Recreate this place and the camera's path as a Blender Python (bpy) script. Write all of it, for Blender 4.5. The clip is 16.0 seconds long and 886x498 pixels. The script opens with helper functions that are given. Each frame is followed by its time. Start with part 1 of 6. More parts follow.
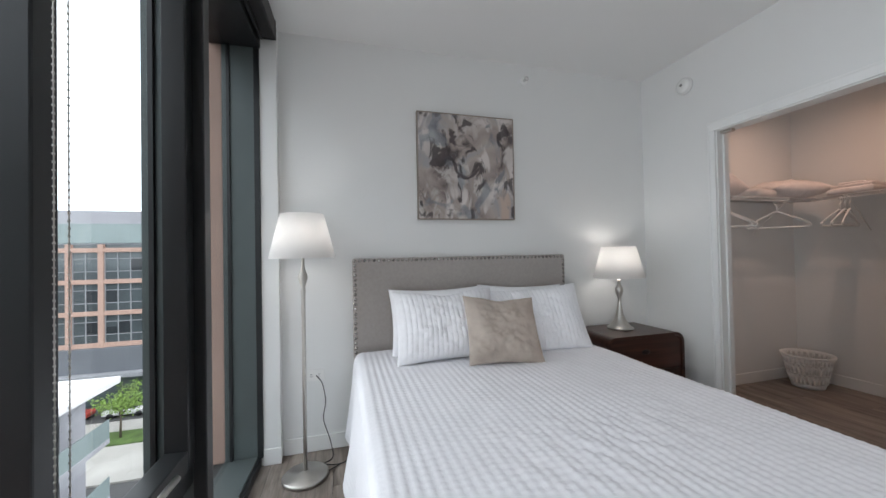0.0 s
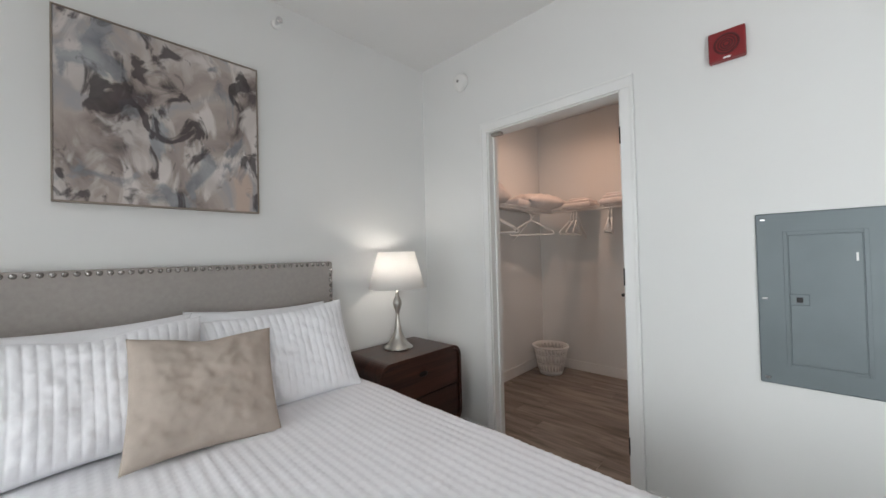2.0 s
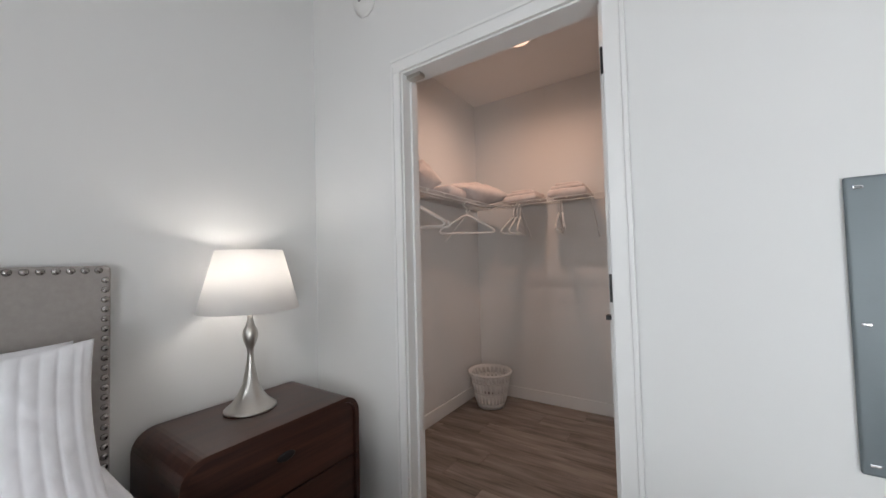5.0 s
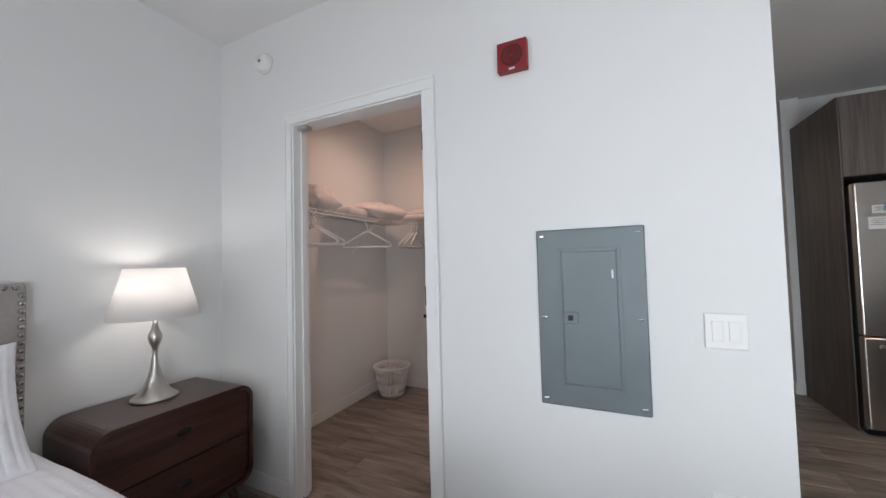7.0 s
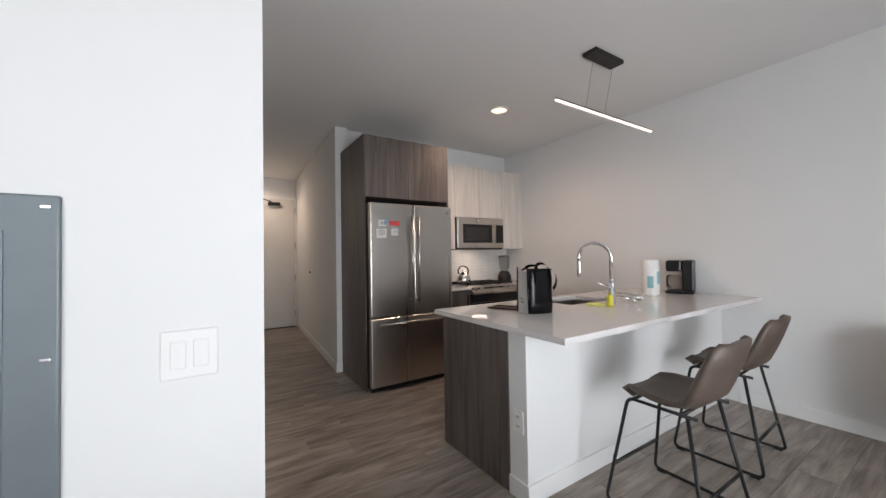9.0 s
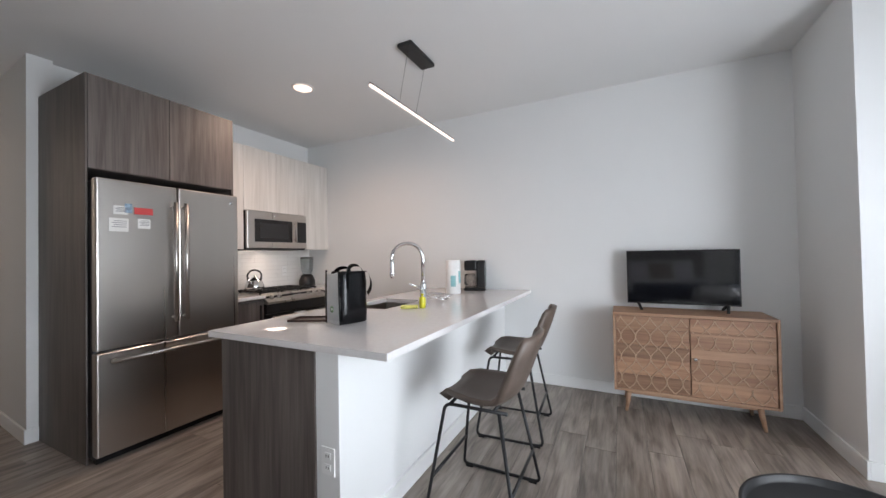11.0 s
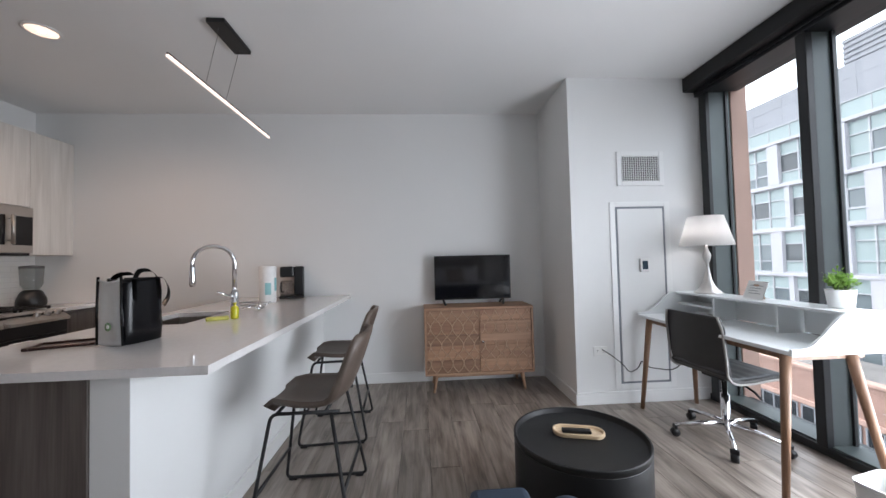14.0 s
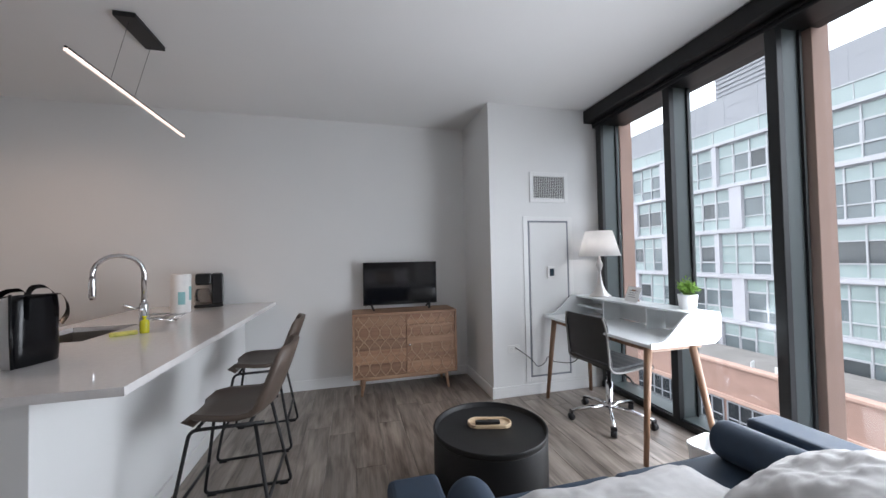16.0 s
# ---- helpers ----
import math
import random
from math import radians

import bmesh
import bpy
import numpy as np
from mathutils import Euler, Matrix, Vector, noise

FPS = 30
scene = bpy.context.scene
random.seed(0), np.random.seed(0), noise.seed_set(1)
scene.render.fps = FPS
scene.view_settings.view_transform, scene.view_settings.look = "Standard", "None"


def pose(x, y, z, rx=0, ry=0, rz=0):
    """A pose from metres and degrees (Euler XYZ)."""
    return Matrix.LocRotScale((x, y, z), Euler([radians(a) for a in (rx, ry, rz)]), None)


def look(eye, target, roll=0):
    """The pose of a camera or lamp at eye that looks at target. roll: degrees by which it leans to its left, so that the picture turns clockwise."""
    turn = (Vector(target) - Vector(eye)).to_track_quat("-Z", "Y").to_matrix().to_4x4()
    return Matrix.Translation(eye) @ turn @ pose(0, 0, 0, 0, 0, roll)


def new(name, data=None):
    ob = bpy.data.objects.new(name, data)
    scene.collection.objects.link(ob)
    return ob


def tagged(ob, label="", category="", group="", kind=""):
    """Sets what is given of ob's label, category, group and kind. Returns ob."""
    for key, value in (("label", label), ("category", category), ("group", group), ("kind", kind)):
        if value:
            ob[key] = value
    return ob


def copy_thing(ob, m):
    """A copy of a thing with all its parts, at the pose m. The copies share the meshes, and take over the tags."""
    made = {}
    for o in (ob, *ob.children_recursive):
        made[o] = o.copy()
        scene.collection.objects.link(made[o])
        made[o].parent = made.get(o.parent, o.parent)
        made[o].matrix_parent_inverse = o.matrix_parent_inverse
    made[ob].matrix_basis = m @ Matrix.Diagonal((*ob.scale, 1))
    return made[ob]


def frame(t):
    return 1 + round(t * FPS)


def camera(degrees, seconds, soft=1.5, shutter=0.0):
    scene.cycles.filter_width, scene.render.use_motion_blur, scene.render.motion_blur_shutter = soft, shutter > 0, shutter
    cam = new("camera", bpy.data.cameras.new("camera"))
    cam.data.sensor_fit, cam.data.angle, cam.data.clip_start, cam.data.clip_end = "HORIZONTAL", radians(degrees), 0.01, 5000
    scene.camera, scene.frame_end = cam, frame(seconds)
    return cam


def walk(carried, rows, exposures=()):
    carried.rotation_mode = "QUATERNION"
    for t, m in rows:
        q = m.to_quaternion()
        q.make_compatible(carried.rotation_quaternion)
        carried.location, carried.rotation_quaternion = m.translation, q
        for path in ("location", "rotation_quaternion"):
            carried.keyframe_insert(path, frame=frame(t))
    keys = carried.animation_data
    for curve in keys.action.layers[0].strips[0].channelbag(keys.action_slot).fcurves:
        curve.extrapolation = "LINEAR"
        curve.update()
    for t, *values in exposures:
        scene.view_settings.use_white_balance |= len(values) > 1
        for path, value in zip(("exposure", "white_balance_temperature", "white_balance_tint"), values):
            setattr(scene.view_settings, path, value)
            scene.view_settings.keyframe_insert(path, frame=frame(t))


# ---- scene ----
cam = camera(102.5, 16.0)
PATH = [
    (0, (0.341, 0.379, 1.267), (0.883, 2.304, 1.295), -1.1),
    (0.5, (0.46, 0.466, 1.271), (1.303, 2.279, 1.293), -1.3),
    (1, (0.591, 0.615, 1.253), (1.755, 2.242, 1.281), -1.4),
    (1.5, (0.749, 0.718, 1.279), (2.131, 2.163, 1.306), -1.5),
    (2, (0.908, 0.816, 1.273), (2.354, 2.197, 1.304), -1.4),
    (2.5, (1.142, 0.978, 1.286), (2.63, 2.313, 1.298), -1.4),
    (3, (1.418, 1.09, 1.281), (2.944, 2.382, 1.296), -1.4),
    (3.5, (1.654, 1.198, 1.247), (3.235, 2.423, 1.275), -1.5),
    (4, (1.769, 1.265, 1.193), (3.408, 2.41, 1.249), -1.6),
    (6.5, (1.397, 0.858, 1.306), (3.075, 1.943, 1.39), -1.3),
    (7, (1.399, 0.636, 1.289), (3.212, 1.476, 1.364), -1.5),
    (7.5, (1.513, 0.396, 1.298), (3.497, 0.649, 1.333), -1.8),
    (8, (1.57, 0.315, 1.287), (3.56, 0.117, 1.33), -1.5),
    (8.5, (1.677, 0.274, 1.292), (3.566, -0.384, 1.325), -0.9),
    (9, (1.788, 0.243, 1.266), (3.472, -0.837, 1.304), -0.9),
    (9.5, (1.938, 0.129, 1.253), (3.414, -1.22, 1.276), -1.0),
    (12, (2.05, 0.038, 1.259), (2.584, -1.889, 1.314), -1.3),
    (12.5, (2.028, 0.038, 1.236), (2.367, -1.932, 1.295), -1.3),
    (13, (2.14, 0.109, 1.243), (2.207, -1.889, 1.304), -1.0),
    (13.5, (2.174, 0.15, 1.224), (2.108, -1.847, 1.291), -0.9),
    (14, (2.12, 0.177, 1.221), (1.993, -1.818, 1.281), -1.4),
    (14.5, (2.062, 0.224, 1.242), (1.926, -1.771, 1.3), -1.7),
    (15, (2.029, 0.263, 1.255), (1.896, -1.732, 1.31), -1.6),
    (15.5, (2.086, 0.299, 1.248), (1.879, -1.689, 1.311), -1.3),
    (16, (2.104, 0.346, 1.293), (1.602, -1.589, 1.342), -1.1),
]
EXPOSURES = [(0.0, -0.08, 6650, 11), (0.5, -0.38, 6700, 11), (1.0, -0.18, 6800, 11), (1.5, 0.0, 6850, 11), (2.0, 0.14, 6950, 11), (3.0, 0.26, 6900, 13), (4.0, 0.22, 6900, 13), (6.5, 0.20, 6700, 13), (8.0, 0.16, 6600, 15), (9.0, 0.48, 6850, 15),
             (9.7, 0.68, 6900, 15), (11.8, 0.80, 6300, 13), (12.5, 0.58, 6300, 13), (13.0, 0.48, 6400, 14), (14.5, 0.28, 6500, 15), (16.0, 0.18, 6500, 15)]
walk(cam, [(t, look(eye, target, roll)) for t, eye, target, roll in PATH], EXPOSURES)

# ---------- world, sun, lights ----------
world = bpy.data.worlds.new("sky")
scene.world = world
world.use_nodes = True
_wn = world.node_tree.nodes
_sky = _wn.new("ShaderNodeTexSky")
_sky.sky_type = 'NISHITA'
_sky.sun_disc = False
_sky.sun_elevation, _sky.sun_rotation = radians(50), radians(100)
_sky.air_density, _sky.dust_density = 1.0, 4.0
_mixw = _wn.new("ShaderNodeMix")
_mixw.data_type = 'RGBA'
_mixw.inputs[0].default_value = 0.75
_mixw.inputs[7].default_value = (25.0, 26.6, 28.6, 1)     # overcast white
world.node_tree.links.new(_sky.outputs[0], _mixw.inputs[6])
world.node_tree.links.new(_mixw.outputs[2], _wn["Background"].inputs[0])
_wn["Background"].inputs[1].default_value = 0.15
sun_data = bpy.data.lights.new("sun", 'SUN')
sun_data.energy, sun_data.angle, sun_data.color = 1.0, radians(20), (1.0, 0.97, 0.92)
sun = new("sun", sun_data)
sun.matrix_world = look((0, 0, 0), (-0.25, 0.6, -1.0))


def area_light(name, m, sx, sy, watts, colour):
    d = bpy.data.lights.new(name, 'AREA')
    d.shape, d.size, d.size_y, d.energy, d.color = 'RECTANGLE', sx, sy, watts, colour
    o = new(name, d)
    o.matrix_world = m
    return o


def bulb(name, place, watts, colour, radius=0.03):
    d = bpy.data.lights.new(name, 'POINT')
    d.energy, d.color, d.shadow_soft_size = watts, colour, radius
    o = new(name, d)
    o.location = place
    return o


# light of the sky in the openings of the window wall
area_light("living_window_light", look((-0.19, -0.75, 0.82), (2.0, -0.80, 0.80)), 1.5, 1.35, 58, (0.86, 0.94, 1.0))
area_light("bedroom_window_light", look((-0.15, 1.75, 1.40), (2.0, 1.85, 1.40)), 1.7, 2.0, 6.5, (0.93, 0.97, 1.0))


# ---------- materials ----------
def mat(name, base, rough=0.5, metal=0.0, vary=0.08, scale=6.0, bump=0.0, bscale=200.0, stretch=(1, 1, 1), spec=0.5, per_object=0.0, detail_col=None):
    m = bpy.data.materials.new(name)
    m.use_nodes = True
    nt = m.node_tree
    n, l = nt.nodes, nt.links
    b = n["Principled BSDF"]
    b.inputs["Roughness"].default_value, b.inputs["Metallic"].default_value = rough, metal
    b.inputs["Specular IOR Level"].default_value = spec
    tc = n.new("ShaderNodeTexCoord")
    mp = n.new("ShaderNodeMapping")
    mp.inputs["Scale"].default_value = stretch
    l.new(tc.outputs["Object"], mp.inputs[0])
    no = n.new("ShaderNodeTexNoise")
    no.inputs["Scale"].default_value, no.inputs["Detail"].default_value = scale, 6
    l.new(mp.outputs[0], no.inputs[0])
    ramp = n.new("ShaderNodeValToRGB")
    e = ramp.color_ramp.elements
    e[0].position, e[1].position = 0.3, 0.7
    dark = detail_col or tuple(c * (1 - vary) for c in base)
    e[0].color, e[1].color = (*dark, 1), (*[min(1, c * (1 + vary)) for c in base], 1)
    l.new(no.outputs[0], ramp.inputs[0])
    out = ramp.outputs[0]
    if per_object:
        oi = n.new("ShaderNodeObjectInfo")
        mr = n.new("ShaderNodeMapRange")
        mr.inputs[3].default_value, mr.inputs[4].default_value = 1 - per_object, 1 + per_object
        l.new(oi.outputs["Random"], mr.inputs[0])
        hv = n.new("ShaderNodeHueSaturation")
        l.new(mr.outputs[0], hv.inputs["Value"])
        l.new(out, hv.inputs["Color"])
        out = hv.outputs[0]
    l.new(out, b.inputs["Base Color"])
    rr = n.new("ShaderNodeMapRange")
    rr.inputs[3].default_value, rr.inputs[4].default_value = max(0.02, rough * 0.88), min(1, rough * 1.12)
    l.new(no.outputs[0], rr.inputs[0])
    l.new(rr.outputs[0], b.inputs["Roughness"])
    if bump:
        nb = n.new("ShaderNodeTexNoise")
        nb.inputs["Scale"].default_value, nb.inputs["Detail"].default_value = bscale, 3
        l.new(mp.outputs[0], nb.inputs[0])
        bp = n.new("ShaderNodeBump")
        bp.inputs["Strength"].default_value, bp.inputs["Distance"].default_value = bump, 0.002
        l.new(nb.outputs[0], bp.inputs["Height"])
        l.new(bp.outputs[0], b.inputs["Normal"])
    return m


def wood(name, dark, light, rough=0.45, axis='Y', scale=1.0, per_object=0.0, bump=0.15, planks=False):
    """Long-grained wood: stretched noise for the grain, finer pores, and a slow shift of tone."""
    m = bpy.data.materials.new(name)
    m.use_nodes = True
    n, l = m.node_tree.nodes, m.node_tree.links
    b = n["Principled BSDF"]
    tc = n.new("ShaderNodeTexCoord")
    add = n.new("ShaderNodeVectorMath")
    oi = n.new("ShaderNodeObjectInfo")
    mul = n.new("ShaderNodeVectorMath")
    mul.operation = 'SCALE'
    mul.inputs[0].default_value = (37.0, 91.0, 53.0)
    l.new(oi.outputs["Random"], mul.inputs["Scale"])
    l.new(tc.outputs["Object"], add.inputs[0])
    l.new(mul.outputs[0], add.inputs[1])
    k = {'X': (0.06, 1, 1), 'Y': (1, 0.06, 1), 'Z': (1, 1, 0.06)}[axis]

    def grain(s, squash, detail):
        mp = n.new("ShaderNodeMapping")
        mp.inputs["Scale"].default_value = [s * scale * (c if c == 1 else c * squash) for c in k]
        l.new(add.outputs[0], mp.inputs[0])
        no = n.new("ShaderNodeTexNoise")
        no.inputs["Scale"].default_value, no.inputs["Detail"].default_value = 1.0, detail
        no.inputs["Distortion"].default_value = 0.6
        l.new(mp.outputs[0], no.inputs[0])
        return no.outputs[0]
    g1, g2 = (grain(15, 2.6, 7), grain(75, 1.0, 5)) if planks else (grain(22, 1.0, 6), grain(120, 0.5, 4))
    mx = n.new("ShaderNodeMix")
    mx.data_type = 'FLOAT'
    mx.inputs[0].default_value = 0.30
    l.new(g1, mx.inputs[2])
    l.new(g2, mx.inputs[3])
    ramp = n.new("ShaderNodeValToRGB")
    e = ramp.color_ramp.elements
    e[0].position, e[1].position = 0.36, 0.64
    e[0].color, e[1].color = (*dark, 1), (*light, 1)
    l.new(mx.outputs[0], ramp.inputs[0])
    out = ramp.outputs[0]
    if per_object:
        mr = n.new("ShaderNodeMapRange")
        mr.inputs[3].default_value, mr.inputs[4].default_value = 1 - per_object, 1 + per_object
        l.new(oi.outputs["Random"], mr.inputs[0])
        hv = n.new("ShaderNodeHueSaturation")
        l.new(mr.outputs[0], hv.inputs["Value"])
        l.new(out, hv.inputs["Color"])
        out = hv.outputs[0]
    l.new(out, b.inputs["Base Color"])
    rr = n.new("ShaderNodeMapRange")
    rr.inputs[3].default_value, rr.inputs[4].default_value = rough * 0.8, rough * 1.2
    l.new(g1, rr.inputs[0])
    l.new(rr.outputs[0], b.inputs["Roughness"])
    bp = n.new("ShaderNodeBump")
    bp.inputs["Strength"].default_value, bp.inputs["Distance"].default_value = bump, 0.001
    l.new(g2, bp.inputs["Height"])
    l.new(bp.outputs[0], b.inputs["Normal"])
    return m


def glow(name, colour, strength):
    m = bpy.data.materials.new(name)
    m.use_nodes = True
    b = m.node_tree.nodes["Principled BSDF"]
    b.inputs["Base Color"].default_value = (0.8, 0.8, 0.8, 1)
    b.inputs["Emission Color"].default_value = (*colour, 1)
    b.inputs["Emission Strength"].default_value = strength
    return m


def glass(name, tint=(1, 1, 1), rough=0.0):
    """Thin clear pane: mostly straight through, with a mirror sheen at grazing angles."""
    m = bpy.data.materials.new(name)
    m.use_nodes = True
    n, l = m.node_tree.nodes, m.node_tree.links
    n.remove(n["Principled BSDF"])
    tr, gl, fr, mx = n.new("ShaderNodeBsdfTransparent"), n.new("ShaderNodeBsdfGlossy"), n.new("ShaderNodeLayerWeight"), n.new("ShaderNodeMixShader")
    pw, sc = n.new("ShaderNodeMath"), n.new("ShaderNodeMath")
    pw.operation, sc.operation = 'POWER', 'MULTIPLY_ADD'
    pw.inputs[1].default_value, sc.inputs[1].default_value, sc.inputs[2].default_value = 4.0, 0.5, 0.03
    tr.inputs[0].default_value = (*tint, 1)
    gl.inputs["Roughness"].default_value = rough
    fr.inputs[0].default_value = 0.5
    l.new(fr.outputs["Facing"], pw.inputs[0])
    l.new(pw.outputs[0], sc.inputs[0])
    l.new(sc.outputs[0], mx.inputs[0])
    l.new(tr.outputs[0], mx.inputs[1])
    l.new(gl.outputs[0], mx.inputs[2])
    l.new(mx.outputs[0], n["Material Output"].inputs[0])
    return m


def cloth_shade(name, colour, through_amount=0.5):
    m = bpy.data.materials.new(name)
    m.use_nodes = True
    n, l = m.node_tree.nodes, m.node_tree.links
    b = n["Principled BSDF"]
    b.inputs["Base Color"].default_value = (*colour, 1)
    b.inputs["Roughness"].default_value = 0.9
    t, mx = n.new("ShaderNodeBsdfTranslucent"), n.new("ShaderNodeMixShader")
    t.inputs[0].default_value = (*colour, 1)
    mx.inputs[0].default_value = through_amount
    l.new(b.outputs[0], mx.inputs[1])
    l.new(t.outputs[0], mx.inputs[2])
    l.new(mx.outputs[0], n["Material Output"].inputs[0])
    return m


M_WALL = mat("wall_paint", (0.76, 0.765, 0.76), 0.6, vary=0.012, scale=1.5, bump=0.06, bscale=350)
M_CEIL = mat("ceiling_paint", (0.78, 0.78, 0.775), 0.75, vary=0.012, scale=1.2, bump=0.08, bscale=300)
M_TRIM = mat("trim_paint", (0.80, 0.805, 0.80), 0.35, vary=0.015, scale=3)
M_FLOOR = wood("floor_plank", (0.122, 0.098, 0.083), (0.365, 0.308, 0.266), 0.34, 'Y', 1.0, per_object=0.10, planks=True)
M_GAP = mat("floor_gap", (0.03, 0.025, 0.02), 0.8)
M_DARKWOOD = wood("dark_cabinet_wood", (0.062, 0.050, 0.045), (0.145, 0.122, 0.112), 0.45, 'Z', 1.0)
M_PALEWOOD = wood("pale_cabinet_wood", (0.56, 0.53, 0.49), (0.70, 0.67, 0.63), 0.4, 'Z', 0.9)
M_QUARTZ = mat("quartz", (0.72, 0.70, 0.69), 0.045, vary=0.03, scale=60)
M_STEEL = mat("brushed_steel", (0.49, 0.46, 0.43), 0.28, 1.0, vary=0.06, scale=3, bump=0.05, bscale=400, stretch=(1, 1, 0.02))
M_CHROME = mat("chrome", (0.75, 0.75, 0.76), 0.06, 1.0, vary=0.01)
M_NICKEL = mat("brushed_nickel", (0.52, 0.50, 0.47), 0.3, 1.0, vary=0.05, scale=20)
M_BLACK = mat("black_plastic", (0.008, 0.008, 0.009), 0.33, vary=0.2, spec=0.4)
M_BLACKMETAL = mat("black_metal", (0.014, 0.014, 0.015), 0.45, 0.3, vary=0.15)
M_FRAME = mat("window_frame", (0.024, 0.026, 0.028), 0.38, 0.3, vary=0.1, scale=4)
M_FRAME2 = mat("window_frame_grey", (0.10, 0.122, 0.122), 0.45, 0.2, vary=0.06, scale=4)
M_GLASS = glass("window_glass", (0.93, 0.95, 0.95))
M_WHITE = mat("white_plastic", (0.80, 0.80, 0.79), 0.35, vary=0.015)
M_LINEN = mat("white_cotton", (0.87, 0.87, 0.90), 0.9, vary=0.02, scale=30, bump=0.3, bscale=900)
M_HEAD = mat("headboard_linen", (0.37, 0.34, 0.32), 0.9, vary=0.06, scale=60, bump=0.4, bscale=1200)
M_VELVET = mat("taupe_velvet", (0.44, 0.375, 0.325), 0.85, vary=0.09, scale=14, bump=0.3, bscale=500)
M_WALNUT = wood("dark_walnut", (0.024, 0.008, 0.006), (0.070, 0.027, 0.018), 0.30, 'X', 1.0)
M_PANEL = mat("panel_grey", (0.155, 0.185, 0.20), 0.42, 0.2, vary=0.05, scale=8, bump=0.15, bscale=250)
M_RED = mat("red_plastic", (0.22, 0.012, 0.016), 0.4, vary=0.1)
M_LEATHER = mat("brown_leather", (0.095, 0.070, 0.056), 0.46, vary=0.15, scale=14, bump=0.25, bscale=260)
M_MANGO = wood("mango_wood", (0.26, 0.14, 0.085), (0.44, 0.275, 0.175), 0.5, 'X', 0.8)
M_OAK = wood("walnut_leg", (0.16, 0.085, 0.05), (0.30, 0.17, 0.10), 0.45, 'Z', 1.0)
M_SCREEN = mat("tv_screen", (0.004, 0.004, 0.005), 0.07, vary=0.05)
M_TERRA = mat("terracotta", (0.45, 0.30, 0.245), 0.8, vary=0.08, scale=3, bump=0.2, bscale=60)
M_DESK = mat("desk_white", (0.76, 0.79, 0.80), 0.3, vary=0.015)
M_BLUE = mat("navy_upholstery", (0.022, 0.040, 0.068), 0.75, vary=0.12, scale=20, bump=0.3, bscale=700)
M_THROW = mat("grey_throw", (0.50, 0.49, 0.485), 0.95, vary=0.07, scale=25, bump=0.5, bscale=500)
M_SHADE = cloth_shade("lampshade", (0.88, 0.87, 0.86), 0.6)


# ---------- building helpers ----------
def box(bm, x0, x1, y0, y1, z0, z1, bevel=0.0, seg=2):
    m = Matrix.Translation(((x0 + x1) / 2, (y0 + y1) / 2, (z0 + z1) / 2)) @ Matrix.Diagonal((abs(x1 - x0), abs(y1 - y0), abs(z1 - z0), 1))
    r = bmesh.ops.create_cube(bm, size=1.0, matrix=m)
    if bevel:
        es = list({e for v in r["verts"] for e in v.link_edges})
        bmesh.ops.bevel(bm, geom=es, offset=bevel, segments=seg, affect='EDGES', profile=0.5)
    return bm


def boxes(*items, bevel=0.0, seg=2):
    bm = bmesh.new()
    for it in items:
        box(bm, *it, bevel=bevel, seg=seg)
    return bm


def lathe(profile, steps=40, centre=(0, 0, 0), bm=None):
    """Turns (radius, height) pairs round the z axis."""
    bm = bm or bmesh.new()
    rings = []
    for r, z in profile:
        rings.append([bm.verts.new((centre[0] + r * math.cos(2 * math.pi * i / steps), centre[1] + r * math.sin(2 * math.pi * i / steps), centre[2] + z)) for i in range(steps)])
    for a, b in zip(rings, rings[1:]):
        for i in range(steps):
            j = (i + 1) % steps
            f = bm.faces.new((a[i], a[j], b[j], b[i]))
            f.smooth = True
    return bm


def tube(points, r, bm=None, steps=10, r2=None):
    """A round bar along points; r2 is the radius at its far end."""
    bm = bm or bmesh.new()
    ps = [Vector(p) for p in points]
    rings = []
    up = Vector((0, 0, 1))
    for i, p in enumerate(ps):
        d = (ps[min(i + 1, len(ps) - 1)] - ps[max(i - 1, 0)]).normalized()
        a = d.cross(up)
        if a.length < 0.05:
            a = d.cross(Vector((0, 1, 0)))
        a.normalize()
        b = d.cross(a).normalized()
        if rings:
            if a.dot(last) < 0:
                a, b = -a, -b
        last = a
        rad = r if r2 is None else r + (r2 - r) * i / max(1, len(ps) - 1)
        rings.append([bm.verts.new(p + rad * (math.cos(2 * math.pi * k / steps) * a + math.sin(2 * math.pi * k / steps) * b)) for k in range(steps)])
    for a, b in zip(rings, rings[1:]):
        for k in range(steps):
            j = (k + 1) % steps
            f = bm.faces.new((a[k], a[j], b[j], b[k]))
            f.smooth = True
    bm.faces.new(rings[0][::-1])
    bm.faces.new(rings[-1])
    return bm


def rounded_path(points, r, n=5):
    """The polyline with its corners rounded."""
    ps = [Vector(p) for p in points]
    out = [ps[0]]
    for a, b, c in zip(ps, ps[1:], ps[2:]):
        u, v = (a - b), (c - b)
        k = min(r, u.length * 0.45, v.length * 0.45)
        p, q = b + u.normalized() * k, b + v.normalized() * k
        for i in range(n + 1):
            s = i / n
            out.append((1 - s) ** 2 * p + 2 * s * (1 - s) * b + s * s * q)
    out.append(ps[-1])
    return out


def part(name, bm, material, parent=None, label="", smooth=False):
    bmesh.ops.recalc_face_normals(bm, faces=bm.faces)
    me = bpy.data.meshes.new(name)
    if smooth:
        for f in bm.faces:
            f.smooth = True
    bm.to_mesh(me)
    bm.free()
    me.materials.append(material)
    ob = new(name, me)
    if parent is not None:
        ob.parent = parent
    if label:
        ob["label"] = label
    return ob


